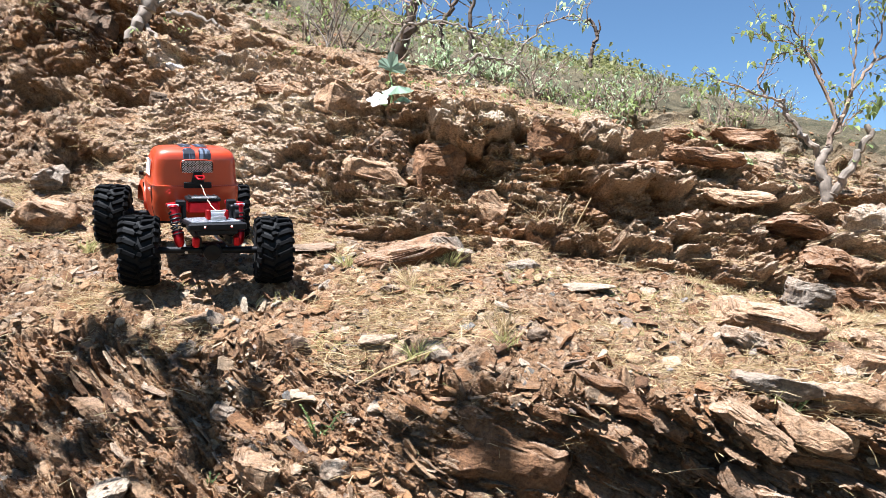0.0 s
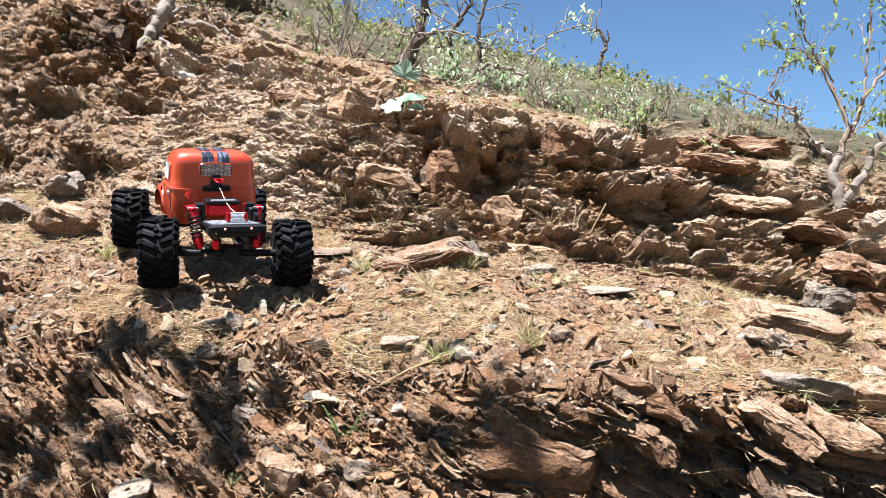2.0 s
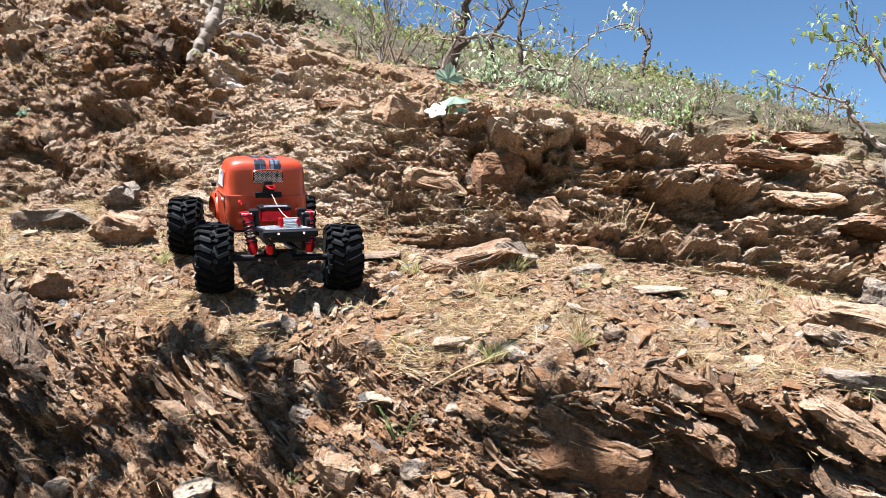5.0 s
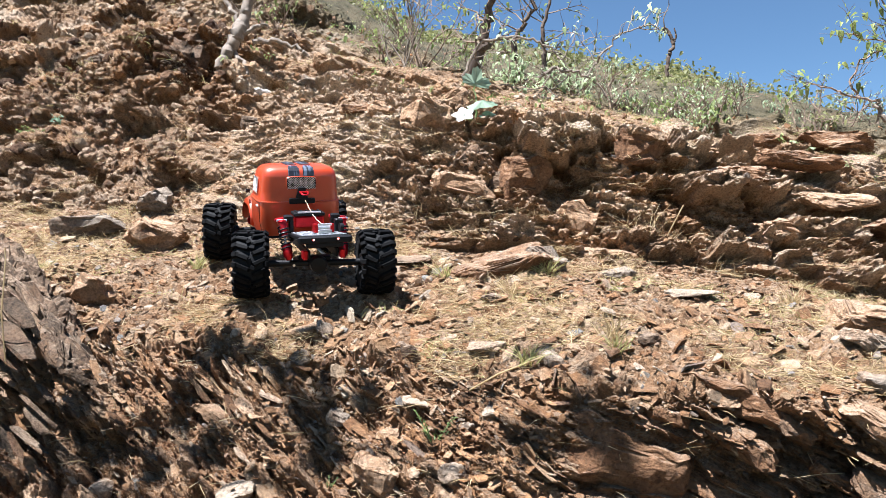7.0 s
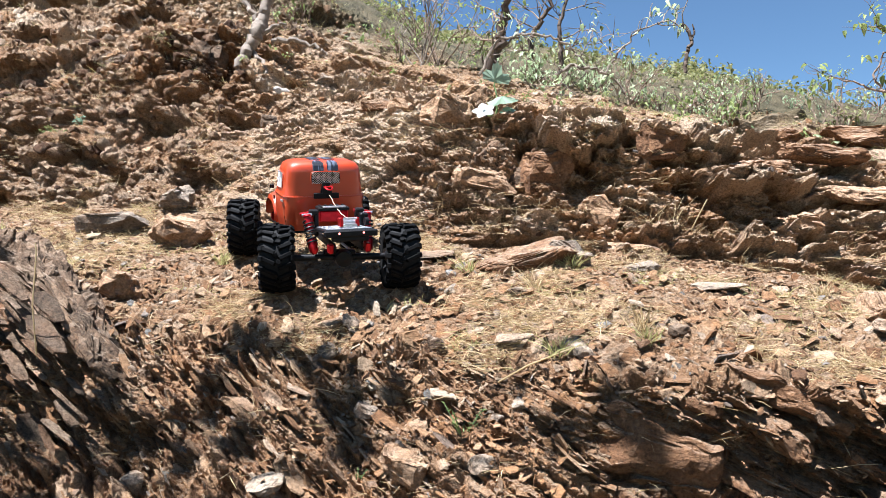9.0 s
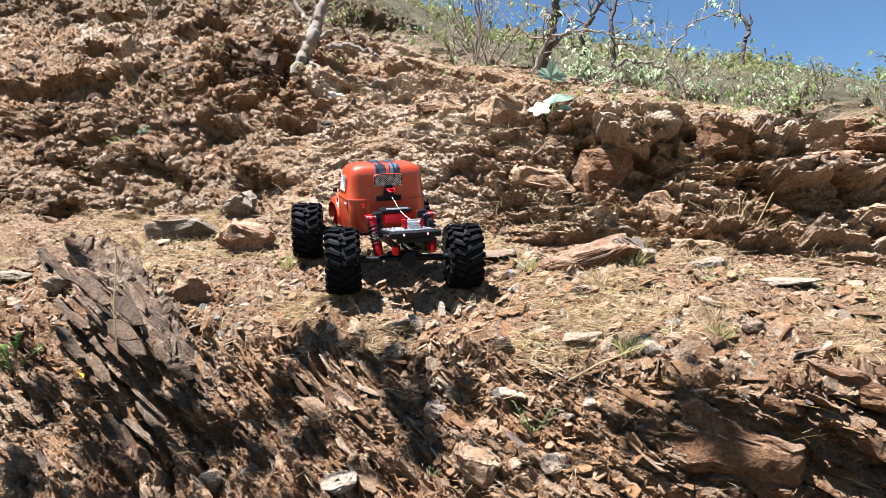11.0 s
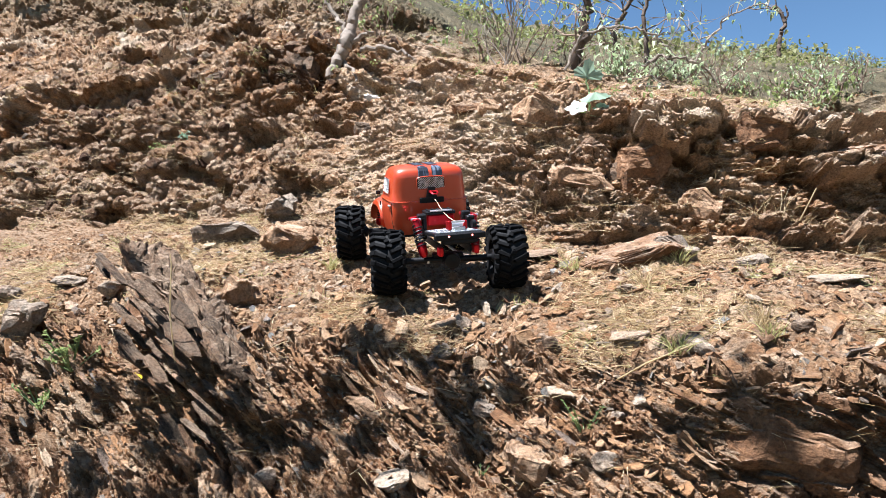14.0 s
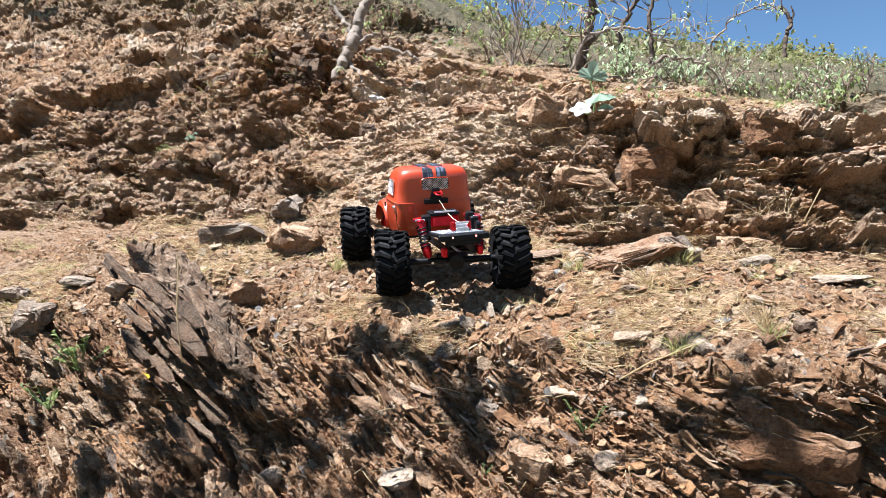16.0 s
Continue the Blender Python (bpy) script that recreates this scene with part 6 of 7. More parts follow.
def twigs(shape, leaves, start, way, length, radius, depth, rng, leafy, leaf_size, spread=0.6, droop=0.4):
    """Branches that fork until they carry leaves."""
    way = Vector(way).normalized()
    end = Vector(start) + way * length
    middle = (Vector(start) + end) / 2 + Vector((rng.gauss(0, 1), rng.gauss(0, 1), rng.gauss(0, 1))) * length * 0.08
    shape.tube([start, middle, end], [radius, radius * 0.8, radius * 0.6], 5, False)
    if rng.random() < leafy:
        leaf_clump(leaves, middle if rng.random() < 0.4 else end, rng.randint(2, 5), leaf_size * 0.7, leaf_size, rng, droop)
    if depth > 0:
        for _ in range(rng.randint(2, 3)):
            turn = Vector((rng.gauss(0, spread), rng.gauss(0, spread), rng.gauss(0.05, spread)))
            twigs(shape, leaves, middle.lerp(end, rng.uniform(0.3, 1)), way + turn, length * rng.uniform(0.55, 0.85), radius * 0.6, depth - 1, rng, leafy, leaf_size, spread, droop)


# the small tree on the bank
def build_bank_tree():
    rng = random.Random(21)
    tree = thing("small_tree", "small crooked tree with pale grey bark and sparse fresh leaves", "tree")
    trunk, branches, leaves = Shape(), Shape(), Shape()
    trunk.tube(*limb([(1.250, 2.45, 0.530), (1.245, 2.45, 0.60), (1.225, 2.46, 0.67), (1.262, 2.47, 0.735)], 0.020, 0.014, rng, 0.003), 10)
    trunk.tube(*limb([(1.262, 2.44, 0.565), (1.29, 2.42, 0.62), (1.325, 2.41, 0.70), (1.365, 2.40, 0.765), (1.345, 2.40, 0.785)], 0.016, 0.009, rng, 0.003), 9)
    trunk.tube(*limb([(1.235, 2.46, 0.700), (1.20, 2.47, 0.74), (1.165, 2.48, 0.79), (1.118, 2.48, 0.845), (1.108, 2.48, 0.885)], 0.011, 0.007, rng, 0.004), 8)
    part("trunk", trunk, BARK_GREY, tree, "knobbly pale grey trunk", True)
    mains = (((1.262, 2.47, 0.735), (1.285, 2.48, 0.82), (1.255, 2.49, 0.93), (1.195, 2.5, 1.05), (1.150, 2.5, 1.15), (1.135, 2.5, 1.26)),
             ((1.262, 2.47, 0.735), (1.315, 2.48, 0.85), (1.345, 2.48, 0.93), (1.42, 2.5, 1.02), (1.52, 2.5, 1.06), (1.60, 2.5, 1.07)),
             ((1.108, 2.48, 0.885), (1.03, 2.49, 0.905), (0.96, 2.50, 0.935), (0.90, 2.5, 0.955)),
             ((1.060, 2.48, 0.895), (1.035, 2.49, 0.95), (1.065, 2.49, 1.02), (1.13, 2.5, 1.055), (1.22, 2.5, 1.075)),
             ((1.345, 2.48, 0.93), (1.36, 2.49, 1.05), (1.375, 2.5, 1.18), (1.37, 2.5, 1.30)),
             ((1.255, 2.49, 0.93), (1.245, 2.5, 0.99), (1.19, 2.5, 1.06), (1.10, 2.5, 1.10), (1.02, 2.5, 1.12)),
             ((1.262, 2.47, 0.76), (1.30, 2.46, 0.80), (1.36, 2.45, 0.85), (1.40, 2.45, 0.88)),
             ((1.42, 2.5, 1.02), (1.45, 2.5, 1.12), (1.46, 2.5, 1.25)))
    for k, points in enumerate(mains):
        fine, radii = limb(points, 0.009 if k < 2 else 0.0042, 0.0018, rng, 0.004)
        branches.tube(fine, radii, 6)
        for i in range(3, len(fine), 3):
            way = (fine[i] - fine[i - 2]).normalized() + Vector((rng.gauss(0, 0.7), rng.gauss(0, 0.5), rng.gauss(0.3, 0.5)))
            twigs(branches, leaves, fine[i], way, rng.uniform(0.05, 0.12), 0.0014, 1, rng, 0.6, 0.024, 0.6, 0.7)
        leaf_clump(leaves, fine[-1], 6, 0.02, 0.036, rng, 0.7)
    for _ in range(7):
        leaf_clump(leaves, (1.38 + rng.uniform(-0.1, 0.2), 2.42, 0.70 + rng.uniform(-0.05, 0.15)), 4, 0.02, 0.032, rng)
    part("branchwork", branches, TWIG, tree, "thin bare reddish branches", True)
    part("crown", leaves, LEAF_FRESH, tree, "sparse bright green leaves")


build_bank_tree()


def build_stump():
    rng = random.Random(22)
    tree = thing("gnarled_tree", "gnarled pale tree stump with arching roots on the slope", "tree")
    trunk = Shape()
    trunk.tube(*limb([(-1.149, 2.587, 1.040), (-1.149, 2.587, 1.104), (-1.131, 2.605, 1.169), (-1.108, 2.624, 1.225), (-1.094, 2.642, 1.266)], 0.016, 0.030, rng, 0.004), 11)
    trunk.tube(*limb([(-1.094, 2.642, 1.252), (-1.084, 2.661, 1.336), (-1.052, 2.679, 1.428), (-1.024, 2.698, 1.558), (-1.034, 2.698, 1.706)], 0.023, 0.015, rng, 0.004), 10)
    part("trunk", trunk, BARK_GREY, tree, "swollen pale grey trunk", True)
    for points in (((-1.098, 2.633, 1.215), (-1.034, 2.642, 1.257), (-0.997, 2.652, 1.266)), ((-1.052, 2.642, 1.197), (-0.978, 2.652, 1.202), (-0.886, 2.661, 1.183), (-0.830, 2.661, 1.137)), ((-1.117, 2.615, 1.151), (-1.061, 2.587, 1.095), (-1.043, 2.578, 1.040)), ((-1.117, 2.642, 1.280), (-1.154, 2.652, 1.345), (-1.200, 2.661, 1.410), (-1.219, 2.661, 1.502))):
        root = Shape()
        part("root", root.tube(*limb(points, 0.011, 0.005, rng, 0.004), 8), BARK_GREY, tree, "", True)


build_stump()


def build_ridge_tree(points, r0, seed, label, leafy=0.35):
    rng = random.Random(seed)
    tree = thing("bare_tree", label, "tree")
    trunk, branches, leaves = Shape(), Shape(), Shape()
    fine, radii = limb(points, r0, r0 * 0.45, rng, r0 * 0.35)
    part("trunk", trunk.tube(fine, radii, 9), BARK_DARK, tree, "dark crooked trunk", True)
    for i in range(4, len(fine), 3):
        way = Vector((rng.gauss(0, 0.9), rng.gauss(0, 0.5), rng.uniform(0.2, 0.9)))
        twigs(branches, leaves, fine[i], way, rng.uniform(0.10, 0.20), r0 * 0.25, 2, rng, leafy, 0.026)
    part("branchwork", branches, TWIG, tree, "bare thin branches", True)
    if leaves.faces:
        part("crown", leaves, LEAF_FRESH, tree, "few small green leaves")


build_ridge_tree([(-0.36, 3.66, 1.24), (-0.31, 3.66, 1.33), (-0.245, 3.65, 1.43), (-0.225, 3.64, 1.52), (-0.20, 3.62, 1.62), (-0.19, 3.6, 1.80), (-0.12, 3.6, 2.0)], 0.031, 31, "dark leaning tree trunk on the skyline", 0.2)
build_ridge_tree([(-0.09, 3.82, 1.34), (-0.075, 3.81, 1.45), (-0.085, 3.8, 1.55), (-0.03, 3.8, 1.64), (0.02, 3.8, 1.72), (0.03, 3.8, 1.95)], 0.018, 32, "slender dark bare tree on the skyline", 0.15)
build_ridge_tree([(0.09, 3.82, 1.28), (0.08, 3.81, 1.42), (0.075, 3.8, 1.53), (0.065, 3.8, 1.62), (0.10, 3.8, 1.70), (0.12, 3.8, 1.9)], 0.015, 33, "slender dark bare tree on the skyline", 0.15)


def build_shrub(base, reach, height, seed, label, material, leaf_size=0.035, stems=5, depth=2, leafy=0.7, bark=None, droop=0.8, name="shrub"):
    rng = random.Random(seed)
    x, y = base
    z = on_ground(x, y)
    shrub = thing(name, label, "shrub")
    wood, leaves = Shape(), Shape()
    for _ in range(stems):
        way = Vector((rng.gauss(0, reach), rng.gauss(0, reach * 0.5), 1))
        twigs(wood, leaves, (x + rng.gauss(0, 0.01), y + rng.gauss(0, 0.01), z - 0.01), way, height * rng.uniform(0.4, 0.6), 0.0042, depth, rng, leafy, leaf_size, 0.6, droop)
    part("branchwork", wood, bark or TWIG, shrub, "thin branches", True)
    part("foliage", leaves, material, shrub)
    return shrub


# the arching branch and the shrubs with pale drooping leaves along the bank top
def build_arch():
    rng = random.Random(41)
    shrub = thing("arching_shrub", "leaning shrub with an arching bare stem and pale drooping leaves", "shrub")
    wood, leaves = Shape(), Shape()
    for points, r in ((((-0.30, 3.2, 1.20), (-0.226, 3.2, 1.345), (-0.10, 3.2, 1.375), (0.01, 3.2, 1.36), (0.09, 3.2, 1.315), (0.15, 3.2, 1.245), (0.16, 3.2, 1.18)), 0.010),
                      (((0.03, 3.2, 1.185), (0.10, 3.2, 1.225), (0.19, 3.2, 1.215), (0.27, 3.2, 1.17), (0.33, 3.2, 1.10)), 0.011),
                      (((0.24, 3.2, 1.18), (0.30, 3.2, 1.27), (0.38, 3.2, 1.36), (0.47, 3.2, 1.40)), 0.008),
                      (((0.10, 3.2, 1.225), (0.06, 3.19, 1.15), (0.12, 3.18, 1.08)), 0.006),
                      (((0.47, 3.2, 1.40), (0.52, 3.2, 1.405), (0.60, 3.2, 1.36)), 0.005)):
        fine, radii = limb(points, r * 0.7, r * 0.35, rng, 0.004)
        wood.tube(fine, radii, 7)
        for i in range(3, len(fine), 3):
            twigs(wood, leaves, fine[i], (rng.gauss(0, 1), rng.gauss(0, 0.6), rng.gauss(0.2, 0.7)), rng.uniform(0.06, 0.13), 0.003, 1, rng, 0.5, 0.030, 0.7, 0.9)
    part("branchwork", wood, BARK_GREY, shrub, "arching grey-brown stems", True)
    part("foliage", leaves, LEAF_PALE, shrub, "pale drooping leaves")


build_arch()
rng = random.Random(51)
for k in range(22):
    x = rng.uniform(-0.15, 0.82)
    y = 3.08 + rng.random() * 0.45 + max(0, 0.5 - x) * 0.30
    build_shrub((x, y), 0.6, rng.uniform(0.08, 0.20), 60 + k, "low shrub with pale drooping leaves on the bank top", LEAF_PALE if rng.random() < 0.85 else LEAF_FRESH, rng.uniform(0.016, 0.025), rng.randint(3, 5), 2, 0.55)
for k in range(20):
    x = rng.uniform(-2.4, -0.3)
    y = 3.25 + rng.random() * 0.9 + (0.15 if x < -1.2 else 0)
    build_shrub((x, y), 0.6, rng.uniform(0.12, 0.26), 120 + k, "thin shrub with yellow-green leaves on the upper slope", LEAF_FRESH, rng.uniform(0.016, 0.025), rng.randint(3, 5), 2, 0.4)
build_shrub((-0.56, 3.18), 0.5, 0.42, 171, "bare branching shrub with a pale base", LEAF_FRESH, 0.022, 7, 3, 0.18, BARK_GREY)
build_shrub((-0.50, 3.3), 0.6, 0.45, 172, "bare branching shrub with few leaves", LEAF_FRESH, 0.024, 6, 3, 0.3)
build_shrub((1.12, 2.95), 0.6, 0.14, 174, "low green shrub behind the small tree", LEAF_DRY, 0.020, 5, 2, 0.5)


def build_dead_twig():
    rng = random.Random(43)
    shape = Shape()
    shape.tube(*limb([(0.67, 3.65, 1.30), (0.675, 3.65, 1.36), (0.685, 3.65, 1.41), (0.705, 3.65, 1.455), (0.69, 3.65, 1.50), (0.665, 3.65, 1.535), (0.648, 3.65, 1.53)], 0.010, 0.008, rng, 0.003), 8)
    shape.tube(*limb([(0.70, 3.65, 1.45), (0.715, 3.65, 1.49), (0.712, 3.65, 1.54)], 0.007, 0.003, rng, 0.002), 6)
    tagged(new("dead_branch", shape.mesh("dead_branch", BARK_DARK, True)), "dead broken branch upright against the sky", "branch")


build_dead_twig()


# far scrub on the hill behind
def build_scrub():
    rng = random.Random(47)
    shape = Shape()
    spots = np.where((SOIL_V > RIDGE + 0.25) & (SOIL_V < HILL + 0.1) & (SOIL[:, 0] > -6) & (SOIL[:, 0] < 6))[0]
    for i in np.random.default_rng(3).choice(spots, 720):
        s = rng.uniform(0.04, 0.11) * SOIL[i][1] / 4
        leaf_clump(shape, SOIL[i] + np.array((0, 0, s * 0.25)), 18, s * 0.42, s * 0.30, rng, 0.3, 0.7)
    tagged(new("hill_scrub", shape.mesh("hill_scrub", LEAF_DRY)), "olive scrub covering the hill behind", "scrub", kind="stuff")


build_scrub()
for k in range(11):
    x = rng.uniform(0.3, 1.75)
    build_shrub((x, 3.25 + rng.random() * 0.5), 0.45, rng.uniform(0.14, 0.30) * (1 if x < 1.2 else 0.6), 230 + k, "wispy grey-green brush along the ridge", LEAF_BRUSH, 0.012, 3, 3, 0.42, name="brush")


# the flowering plant
def lobed_leaf(shape, place, way, up, size):
    way, up = Vector(way).normalized(), Vector(up).normalized()
    side = way.cross(up).normalized()
    up = side.cross(way)
    rim = []
    for i in range(29):
        a = -2.3 + 4.6 * i / 28
        r = size * (0.42 + 0.58 * abs(math.cos(a * 2.05)) ** 0.8 + 0.06 * math.cos(a * 17)) * (1.0 if abs(a) < 1.9 else 0.7)
        rim.append(Vector(place) + way * size * 0.25 + way * math.cos(a) * r * 0.75 + side * math.sin(a) * r * 0.7 + up * (-0.25 * size * math.sin(a) ** 2 - 0.15 * size * math.cos(a)))
    shape.add([Vector(place) + way * size * 0.25] + rim, [(0, i + 1, i + 2) for i in range(28)] + [(0, 29, 1)])


def build_flower():
    rng = random.Random(44)
    plant = thing("flowering_plant", "tall weed with grey-green lobed leaves and a white flower", "plant")
    stem = Shape()
    z0 = on_ground(-0.158, 2.01) - 0.01
    stem.tube(*limb([(-0.158, 2.01, z0), (-0.157, 2.0, 0.74), (-0.158, 2.0, 0.80), (-0.165, 2.0, 0.845)], 0.0035, 0.002, rng, 0.002), 6)
    part("stem", stem, STEM, plant, "", True)
    for place, way, up, size, mat_ in (((-0.150, 2.00, 0.800), (0.35, -0.5, -0.25), (0.1, -0.6, 0.8), 0.066, LEAF_BLUE), ((-0.165, 2.00, 0.830), (0.1, -0.4, 0.55), (0, -0.7, 0.4), 0.060, LEAF_BLUE), ((-0.135, 2.00, 0.770), (0.8, -0.3, -0.4), (0.2, -0.5, 0.9), 0.052, LEAF_BLUE),
                                       ((-0.170, 2.00, 0.760), (-0.7, -0.4, 0.1), (0, -0.6, 0.8), 0.042, LEAF_FRESH), ((-0.150, 2.00, 0.740), (0.9, -0.5, -0.3), (0, 0, 1), 0.038, LEAF_PALE)):
        leaf_shape = Shape()
        lobed_leaf(leaf_shape, place, way, up, size)
        part("leaf", leaf_shape, mat_, plant, "broad lobed leaf")
    bloom = Shape()
    centre, face = Vector((-0.190, 1.97, 0.750)), Vector((-0.15, -0.75, 0.45)).normalized()
    side = face.cross(Vector((0, 0, 1))).normalized()
    up = side.cross(face)
    verts = [centre - face * 0.025]
    for ring, (r, d) in enumerate(((0.007, 0.0), (0.020, 0.006), (0.029, 0.003))):
        for i in range(20):
            a = 2 * math.pi * i / 20
            k = r * (1 + (0.22 * math.cos(5 * a) if ring else 0))
            verts.append(centre + side * math.cos(a) * k + up * math.sin(a) * k * 0.8 + face * d)
    bloom.add(verts, [(0, 1 + i, 1 + (i + 1) % 20) for i in range(20)] + [(1 + r * 20 + i, 1 + (r + 1) * 20 + i, 1 + (r + 1) * 20 + (i + 1) % 20, 1 + r * 20 + (i + 1) % 20) for r in range(2) for i in range(20)])
    part("flower", bloom, PETAL, plant, "white trumpet flower", True)


build_flower()


def build_weed(x, y, size, seed, label, material, count=14, lobed=False):
    rng = random.Random(seed)
    z = on_ground(x, y)
    weed = thing("weed", label, "plant")
    stems, leaves = Shape(), Shape()
    for _ in range(count):
        a = rng.uniform(0, 2 * math.pi)
        way = Vector((math.cos(a) * 0.8, math.sin(a) * 0.6 - 0.15, rng.uniform(0.4, 1.2))).normalized()
        tip = Vector((x, y, z)) + way * size * rng.uniform(0.4, 1.0)
        stems.tube([(x, y, z - 0.004), tip], [0.0012, 0.0008], 4, False)
        if lobed:
            lobed_leaf(leaves, tip, (way.x, way.y - 0.3, 0.1), (0, -0.3, 1), size * 0.38)
        else:
            for _ in range(6):
                leaf(leaves, tip - way * size * rng.uniform(0, 0.3), way + Vector((rng.gauss(0, 0.8), rng.gauss(0, 0.8), rng.gauss(0, 0.4))), size * rng.uniform(0.10, 0.19), 0.2, rng, 0.5)
    tagged(part("stalk", stems, STEM, weed), kind="stuff")
    part("foliage", leaves, material, weed)


build_weed(-0.148, 0.995, 0.050, 201, "bright green weed among the stones of the slope", LEAF_FRESH, 12)
build_weed(-0.293, 0.985, 0.022, 202, "tiny green seedling on the slope", LEAF_FRESH, 6)
build_weed(0.428, 0.900, 0.045, 203, "rosette of fresh green leaves on the ledge edge", LEAF_FRESH, 12)
build_weed(-1.060, 1.09, 0.085, 204, "straggly green weed at the ledge edge", LEAF_FRESH, 16)
build_weed(-1.10, 1.06, 0.07, 205, "straggly green weed at the ledge edge", LEAF_FRESH, 10)
build_weed(-1.659, 2.45, 0.095, 206, "grey-green bushy weed on the crumbling slope", LEAF_BLUE, 26)
build_weed(-1.716, 2.33, 0.06, 207, "green weed on the crumbling slope", LEAF_FRESH, 14)
build_weed(-3.4, 3.5, 0.24, 208, "large grey-green lobed weed on the slope", LEAF_BLUE, 13, True)
build_weed(0.95, 2.30, 0.06, 209, "pale green seedling on the bank top", LEAF_PALE, 5, True)
build_weed(0.80, 2.25, 0.05, 210, "pale green seedling on the bank top", LEAF_PALE, 5, True)
build_weed(0.62, 2.3, 0.07, 211, "pale green seedling on the bank top", LEAF_PALE, 6)


# ---- dry grass ----
def blade(shape, place, way, length, rng, width=0.0011):
    """One bent straw."""
    way = Vector(way).normalized()
    bend = Vector((rng.gauss(0, 0.5), rng.gauss(0, 0.5), -0.4))
    side = Vector((rng.gauss(0, 1), rng.gauss(0, 0.4), rng.gauss(0, 1))).normalized() * width
    points = [Vector(place) + way * length * f + bend * length * 0.5 * f * f for f in (0, 0.5, 1.0)]
    shape.add([points[0] - side, points[0] + side, points[1] - side * 0.9, points[1] + side * 0.9, points[2] - side * 0.2, points[2] + side * 0.2], [(0, 1, 3, 2), (2, 3, 5, 4)])


def build_straw(name, count, v0, v1, x0, x1, length, tuft, lay, material, label, seed, patch=0.0):
    rng = random.Random(seed)
    spots = np.where((SOIL_V > v0) & (SOIL_V < v1) & (SOIL[:, 0] > x0) & (SOIL[:, 0] < x1))[0]
    if patch:
        spots = spots[layered(SOIL[spots] / 0.14, 2, seed) > patch]
    shape = Shape()
    for i in np.random.default_rng(seed).choice(spots, count):
        for _ in range(tuft):
            place = SOIL[i] + np.array((rng.gauss(0, 0.010), rng.gauss(0, 0.010), 0))
            way = Vector((rng.gauss(0, 1), rng.gauss(0, 1), abs(rng.gauss(0, 1)) * lay))
            blade(shape, place, way, rng.uniform(0.5, 1.2) * length, rng, 0.00055)
    tagged(new(name, shape.mesh(name, material)), label, "dry grass", kind="stuff")


build_straw("ledge_straw", 6400, EDGE - 0.1, BASE + 0.05, -1.7, 1.0, 0.032, 6, 0.40, STRAW, "dry yellow straw lying on the ledge", 301, 0.02)
build_straw("slope_straw", 420, LOW - 0.3, EDGE + 0.2, -1.4, 1.0, 0.036, 3, 0.25, STRAW, "long dry stalks lying on the slope", 302)
build_straw("bank_grass", 1100, BASE - 0.1, TOP + 0.5, -2.4, 1.8, 0.05, 6, 0.5, STRAW, "dry grass rooted in the rock bank", 303, 0.2)
build_straw("rootlets", 900, BASE, SLOPE + 0.6, -2.9, -0.3, 0.045, 3, 0.15, STRAW, "thin dry rootlets and straw hanging on the slope", 306, 0.1)
build_straw("green_grass", 420, EDGE, BASE, -1.9, 1.3, 0.025, 7, 0.9, STRAW_GREEN, "half dry short grass in tufts on the ledge", 304, 0.45)
build_straw("hill_grass", 900, TOP + 0.5, RIDGE + 0.5, -3.5, 2.6, 0.05, 6, 0.6, STRAW_GREEN, "half dry grass on the upper slope", 305, 0.02)


def build_herbs():
    rng = random.Random(91)
    shape = Shape()
    spots = np.where((SOIL_V > TOP + 0.45) & (SOIL_V < RIDGE + 0.2) & (SOIL[:, 0] > -1.3) & (SOIL[:, 0] < 1.2))[0]
    spots = spots[layered(SOIL[spots] / 0.3, 2, 92) > -0.05]
    for i in np.random.default_rng(93).choice(spots, 90):
        top = Vector(SOIL[i]) + Vector((rng.gauss(0, 0.008), rng.gauss(0, 0.008), rng.uniform(0.01, 0.035)))
        shape.tube([SOIL[i], top], [0.0014, 0.0008], 3, False)
        leaf_clump(shape, top, rng.randint(4, 8), 0.010, 0.017, rng, 0.5)
    tagged(new("slope_herbs", shape.mesh("slope_herbs", LEAF_FRESH)), "small fresh green herbs on the upper slope", "herbs", kind="stuff")


build_herbs()


def tuft(x, y, height, count, seed, material, label, z=None):
    rng = random.Random(seed)
    z = on_ground(x, y) if z is None else z
    shape = Shape()
    for _ in range(count):
        blade(shape, (x + rng.gauss(0, height * 0.12), y + rng.gauss(0, height * 0.1), z - 0.003), (rng.gauss(0, 0.55), rng.gauss(-0.1, 0.4), 1), height * rng.uniform(0.5, 1.15), rng, 0.0009)
    tagged(new("grass_tuft", shape.mesh("grass_tuft", material)), label, "grass", "grass tufts")


tuft(0.235, 1.80, 0.13, 10, 401, STRAW, "tall dry grass tuft against the rock bank")
tuft(0.28, 1.79, 0.10, 8, 402, STRAW, "tall dry grass tuft against the rock bank")
tuft(-0.05, 1.30, 0.05, 50, 403, STRAW, "short dry grass tuft on the ledge")
tuft(0.02, 1.42, 0.05, 60, 404, STRAW_GREEN, "short half dry grass tuft on the ledge")
tuft(-0.18, 1.42, 0.05, 50, 405, STRAW_GREEN, "short half dry grass tuft on the ledge")
tuft(0.18, 1.5, 0.05, 60, 406, STRAW, "short dry grass tuft on the ledge")
tuft(-0.70, 1.45, 0.05, 50, 407, STRAW_GREEN, "short half dry grass tuft on the ledge")
tuft(0.10, 1.06, 0.06, 50, 408, STRAW, "short dry grass tuft on the ledge edge")
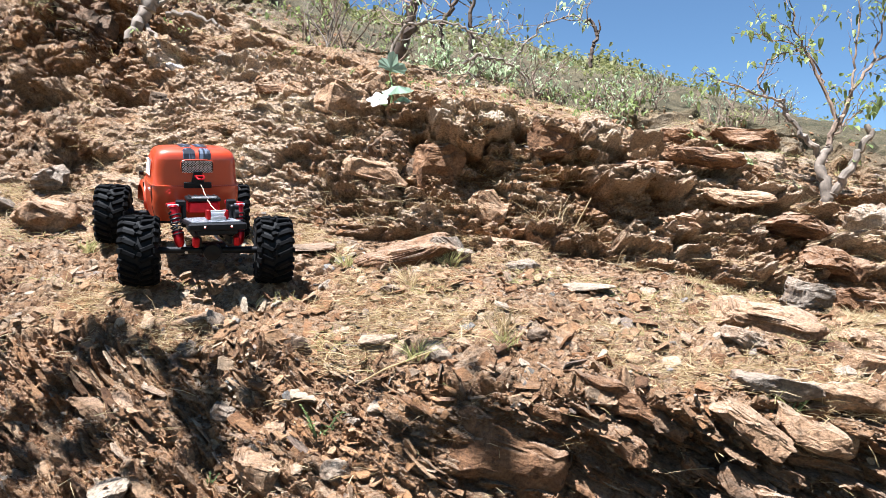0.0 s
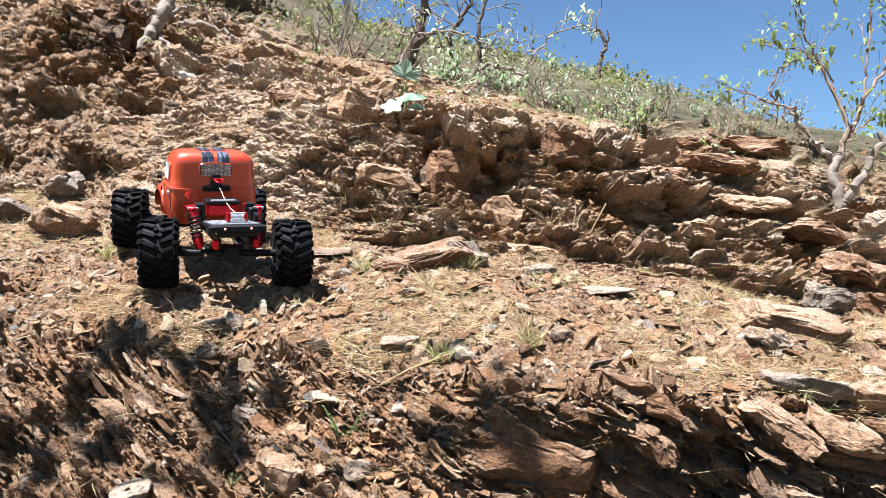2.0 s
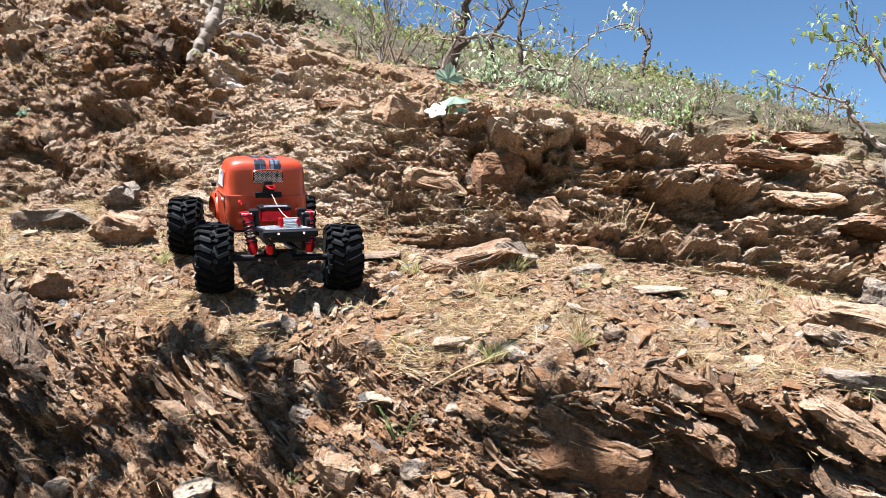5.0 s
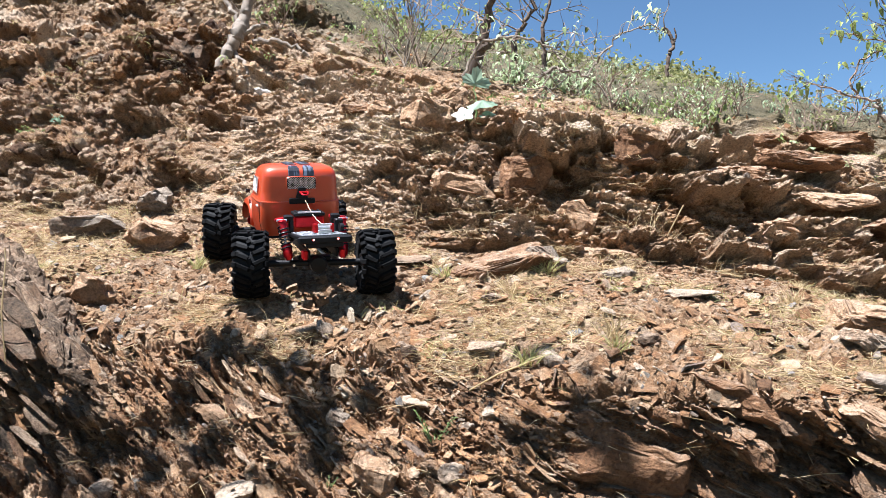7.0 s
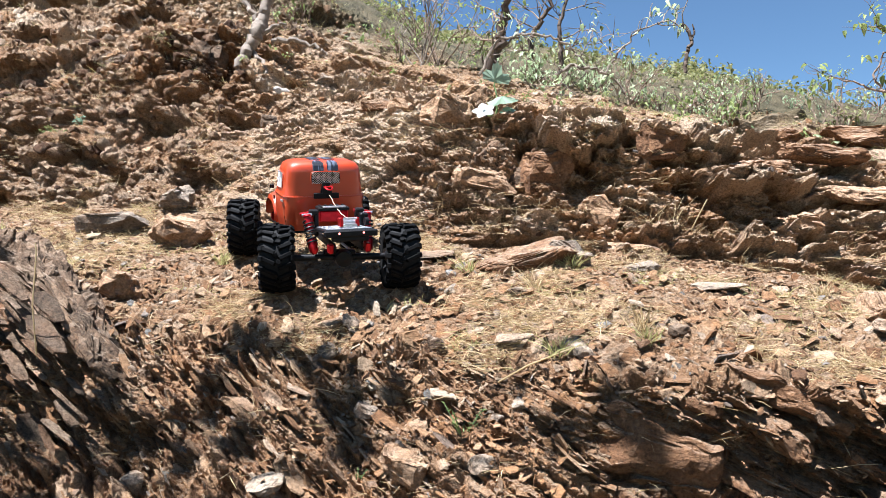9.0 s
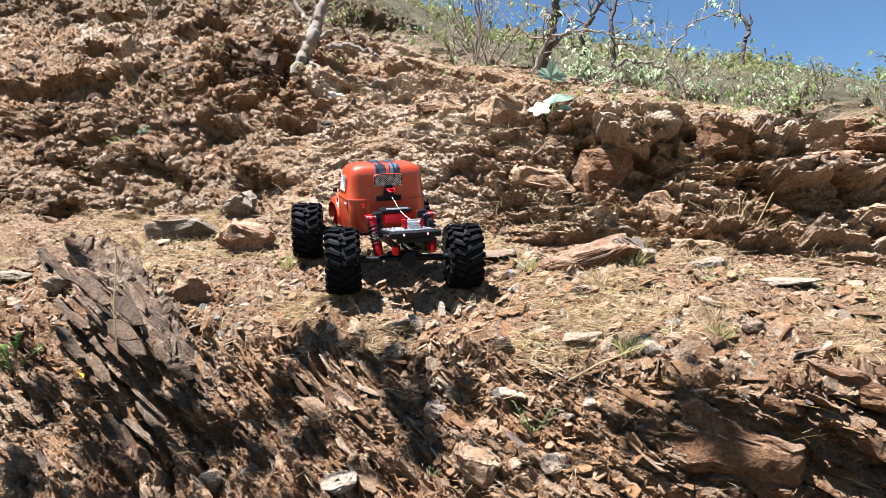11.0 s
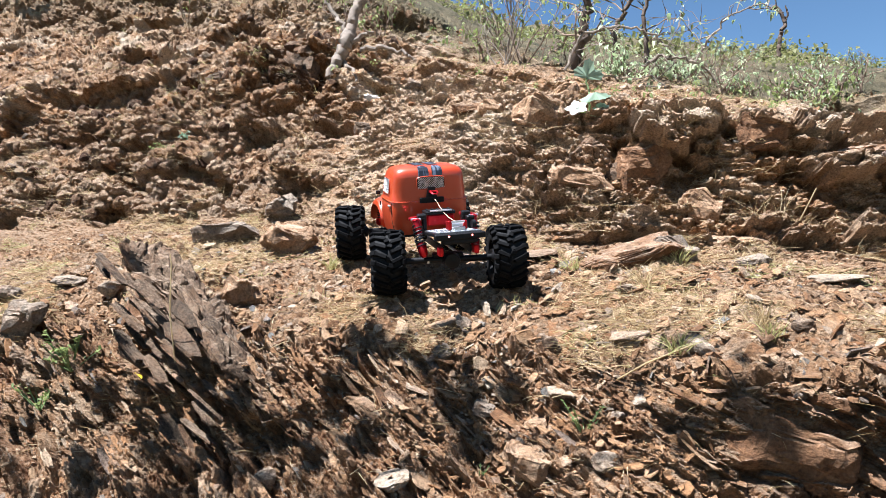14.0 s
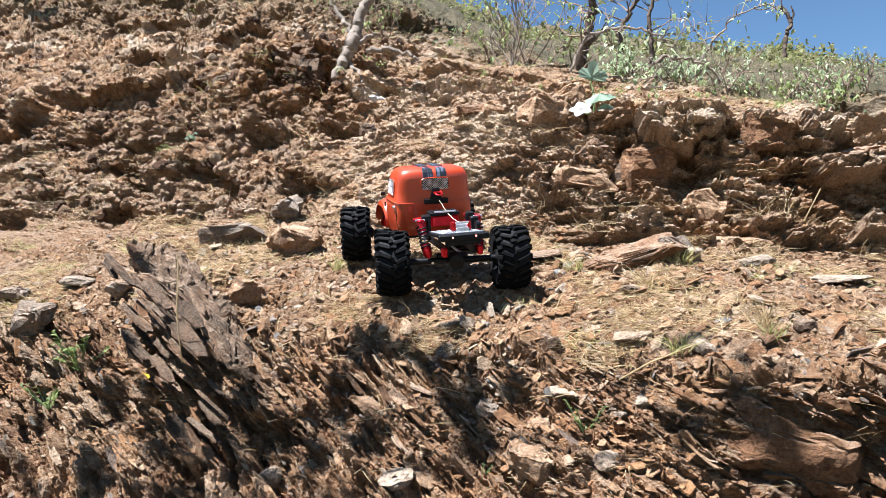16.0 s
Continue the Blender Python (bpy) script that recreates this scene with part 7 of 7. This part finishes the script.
tuft(-0.02, 0.99, 0.05, 40, 409, STRAW_GREEN, "short half dry grass tuft on the ledge edge")
tuft(0.55, 0.90, 0.10, 18, 410, STRAW, "sparse dry stalks at the ledge edge")
tuft(0.10, 1.00, 0.035, 70, 414, STRAW_GREEN, "low grey-green tuft on the ledge edge")
tuft(0.45, 1.35, 0.05, 60, 411, STRAW, "short dry grass tuft on the ledge")
tuft(-1.25, 1.5, 0.06, 70, 412, STRAW_GREEN, "short half dry grass tuft on the ledge")
tuft(-1.0, 1.35, 0.05, 60, 413, STRAW_GREEN, "short half dry grass tuft on the ledge")


def stalk(points, radius, label):
    shape = Shape()
    shape.tube(points, radius, 5)
    tagged(new("dry_stalk", shape.mesh("dry_stalk", STRAW, True)), label, "stalk", "dry stalks")


stalk([(-0.795, 1.01, 0.17), (-0.797, 1.00, 0.25), (-0.80, 1.01, 0.33), (-0.802, 1.01, 0.345)], 0.0012, "single pale dry stalk hanging before the outcrop")
stalk([(-0.10, 1.0, 0.15), (-0.06, 0.985, 0.175), (0.0, 0.98, 0.20)], 0.0014, "dry twig lying on the edge of the ledge")
stalk([(0.30, 1.79, 0.31), (0.31, 1.78, 0.40), (0.35, 1.77, 0.48)], 0.0016, "long dry stalk against the rock bank")

# ---- the tree overhead, whose shade dapples the slope ----
def build_shade_tree():
    rng = random.Random(500)
    tree = thing("shade_tree", "spreading thorn tree overhanging the slope", "tree")
    trunk, branches, leaves = Shape(), Shape(), Shape()
    trunk.tube(*limb([(-2.3, -0.9, -0.95), (-2.2, -0.7, 0.2), (-2.0, -0.3, 1.3), (-1.6, 0.2, 2.1)], 0.10, 0.05, rng, 0.02), 10)
    part("trunk", trunk, BARK_DARK, tree, "dark trunk", True)
    lift = 2.25
    drift = Vector((SUN_DIR.x, SUN_DIR.y, 0)) / SUN_DIR.z * lift
    for gx, gy, reach, count in ((-0.34, 1.08, 0.065, 11), (-0.62, 1.04, 0.07, 3), (-0.78, 0.97, 0.09, 6), (-0.55, 0.93, 0.08, 3), (-0.98, 1.00, 0.10, 5), (-0.42, 1.17, 0.04, 6), (-1.2, 1.0, 0.10, 13), (0.15, 0.93, 0.05, 3), (0.02, 1.03, 0.05, 4)):
        centre = Vector((gx, gy, 0.12 + lift)) + drift
        branches.tube(*limb([(-1.6, 0.2, 2.1), (Vector((-1.6, 0.2, 2.1)) + centre) / 2 + Vector((0, 0, 0.1)), centre], 0.016, 0.005, rng, 0.02), 6)
        for _ in range(count):
            leaf(leaves, centre + Vector((rng.gauss(0, reach), rng.gauss(0, reach), rng.gauss(0, 0.08))), (rng.gauss(0, 1), rng.gauss(0, 1), rng.gauss(-0.2, 0.4)), rng.uniform(0.05, 0.09), 0.3, rng, 0.7)
    part("branchwork", branches, BARK_DARK, tree, "dark branches", True)
    part("crown", leaves, LEAF_FRESH, tree, "patchy green leaves")


build_shade_tree()

fallen = Shape()
leaf(fallen, (-0.876, 1.02, 0.150), (0.8, -0.35, -0.3), 0.020, 0.1, random.Random(3), 0.7)
tagged(new("fallen_leaf", fallen.mesh("fallen_leaf", leaf_material("yellow_leaf", (0.62, 0.42, 0.03), (0.72, 0.52, 0.05)))), "fallen yellow leaf caught between shale splinters", "leaf")

# ---- single flakes of shale on ledge and slope ----
loose_slivers = []
for form in SPLINTERS:
    mesh = bpy.data.meshes.new("stone_sliver")
    mesh.from_pydata(form[0].tolist(), [], form[1])
    mesh.materials.append(ROCK_PIECE)
    loose_slivers.append(mesh)
rng = random.Random(77)
flakes = scatter(rng, 190, EDGE - 0.1, MIDDLE + 0.6, -1.0, 0.7, (0.022, 0.058), 0.2, PLATES, None, 0.06, 1.6) 
slivers = dip_scatter(rng, 110, LOW, EDGE - 0.1, -1.0, 0.1, (0.025, 0.065), 1.6)
for form, m, meshes in [(*f, piece_meshes) for f in flakes] + [(*f, loose_slivers) for f in slivers]:
    ob = new("rock_flake", meshes[form])
    ob.parent = ground
    ob.matrix_world = m
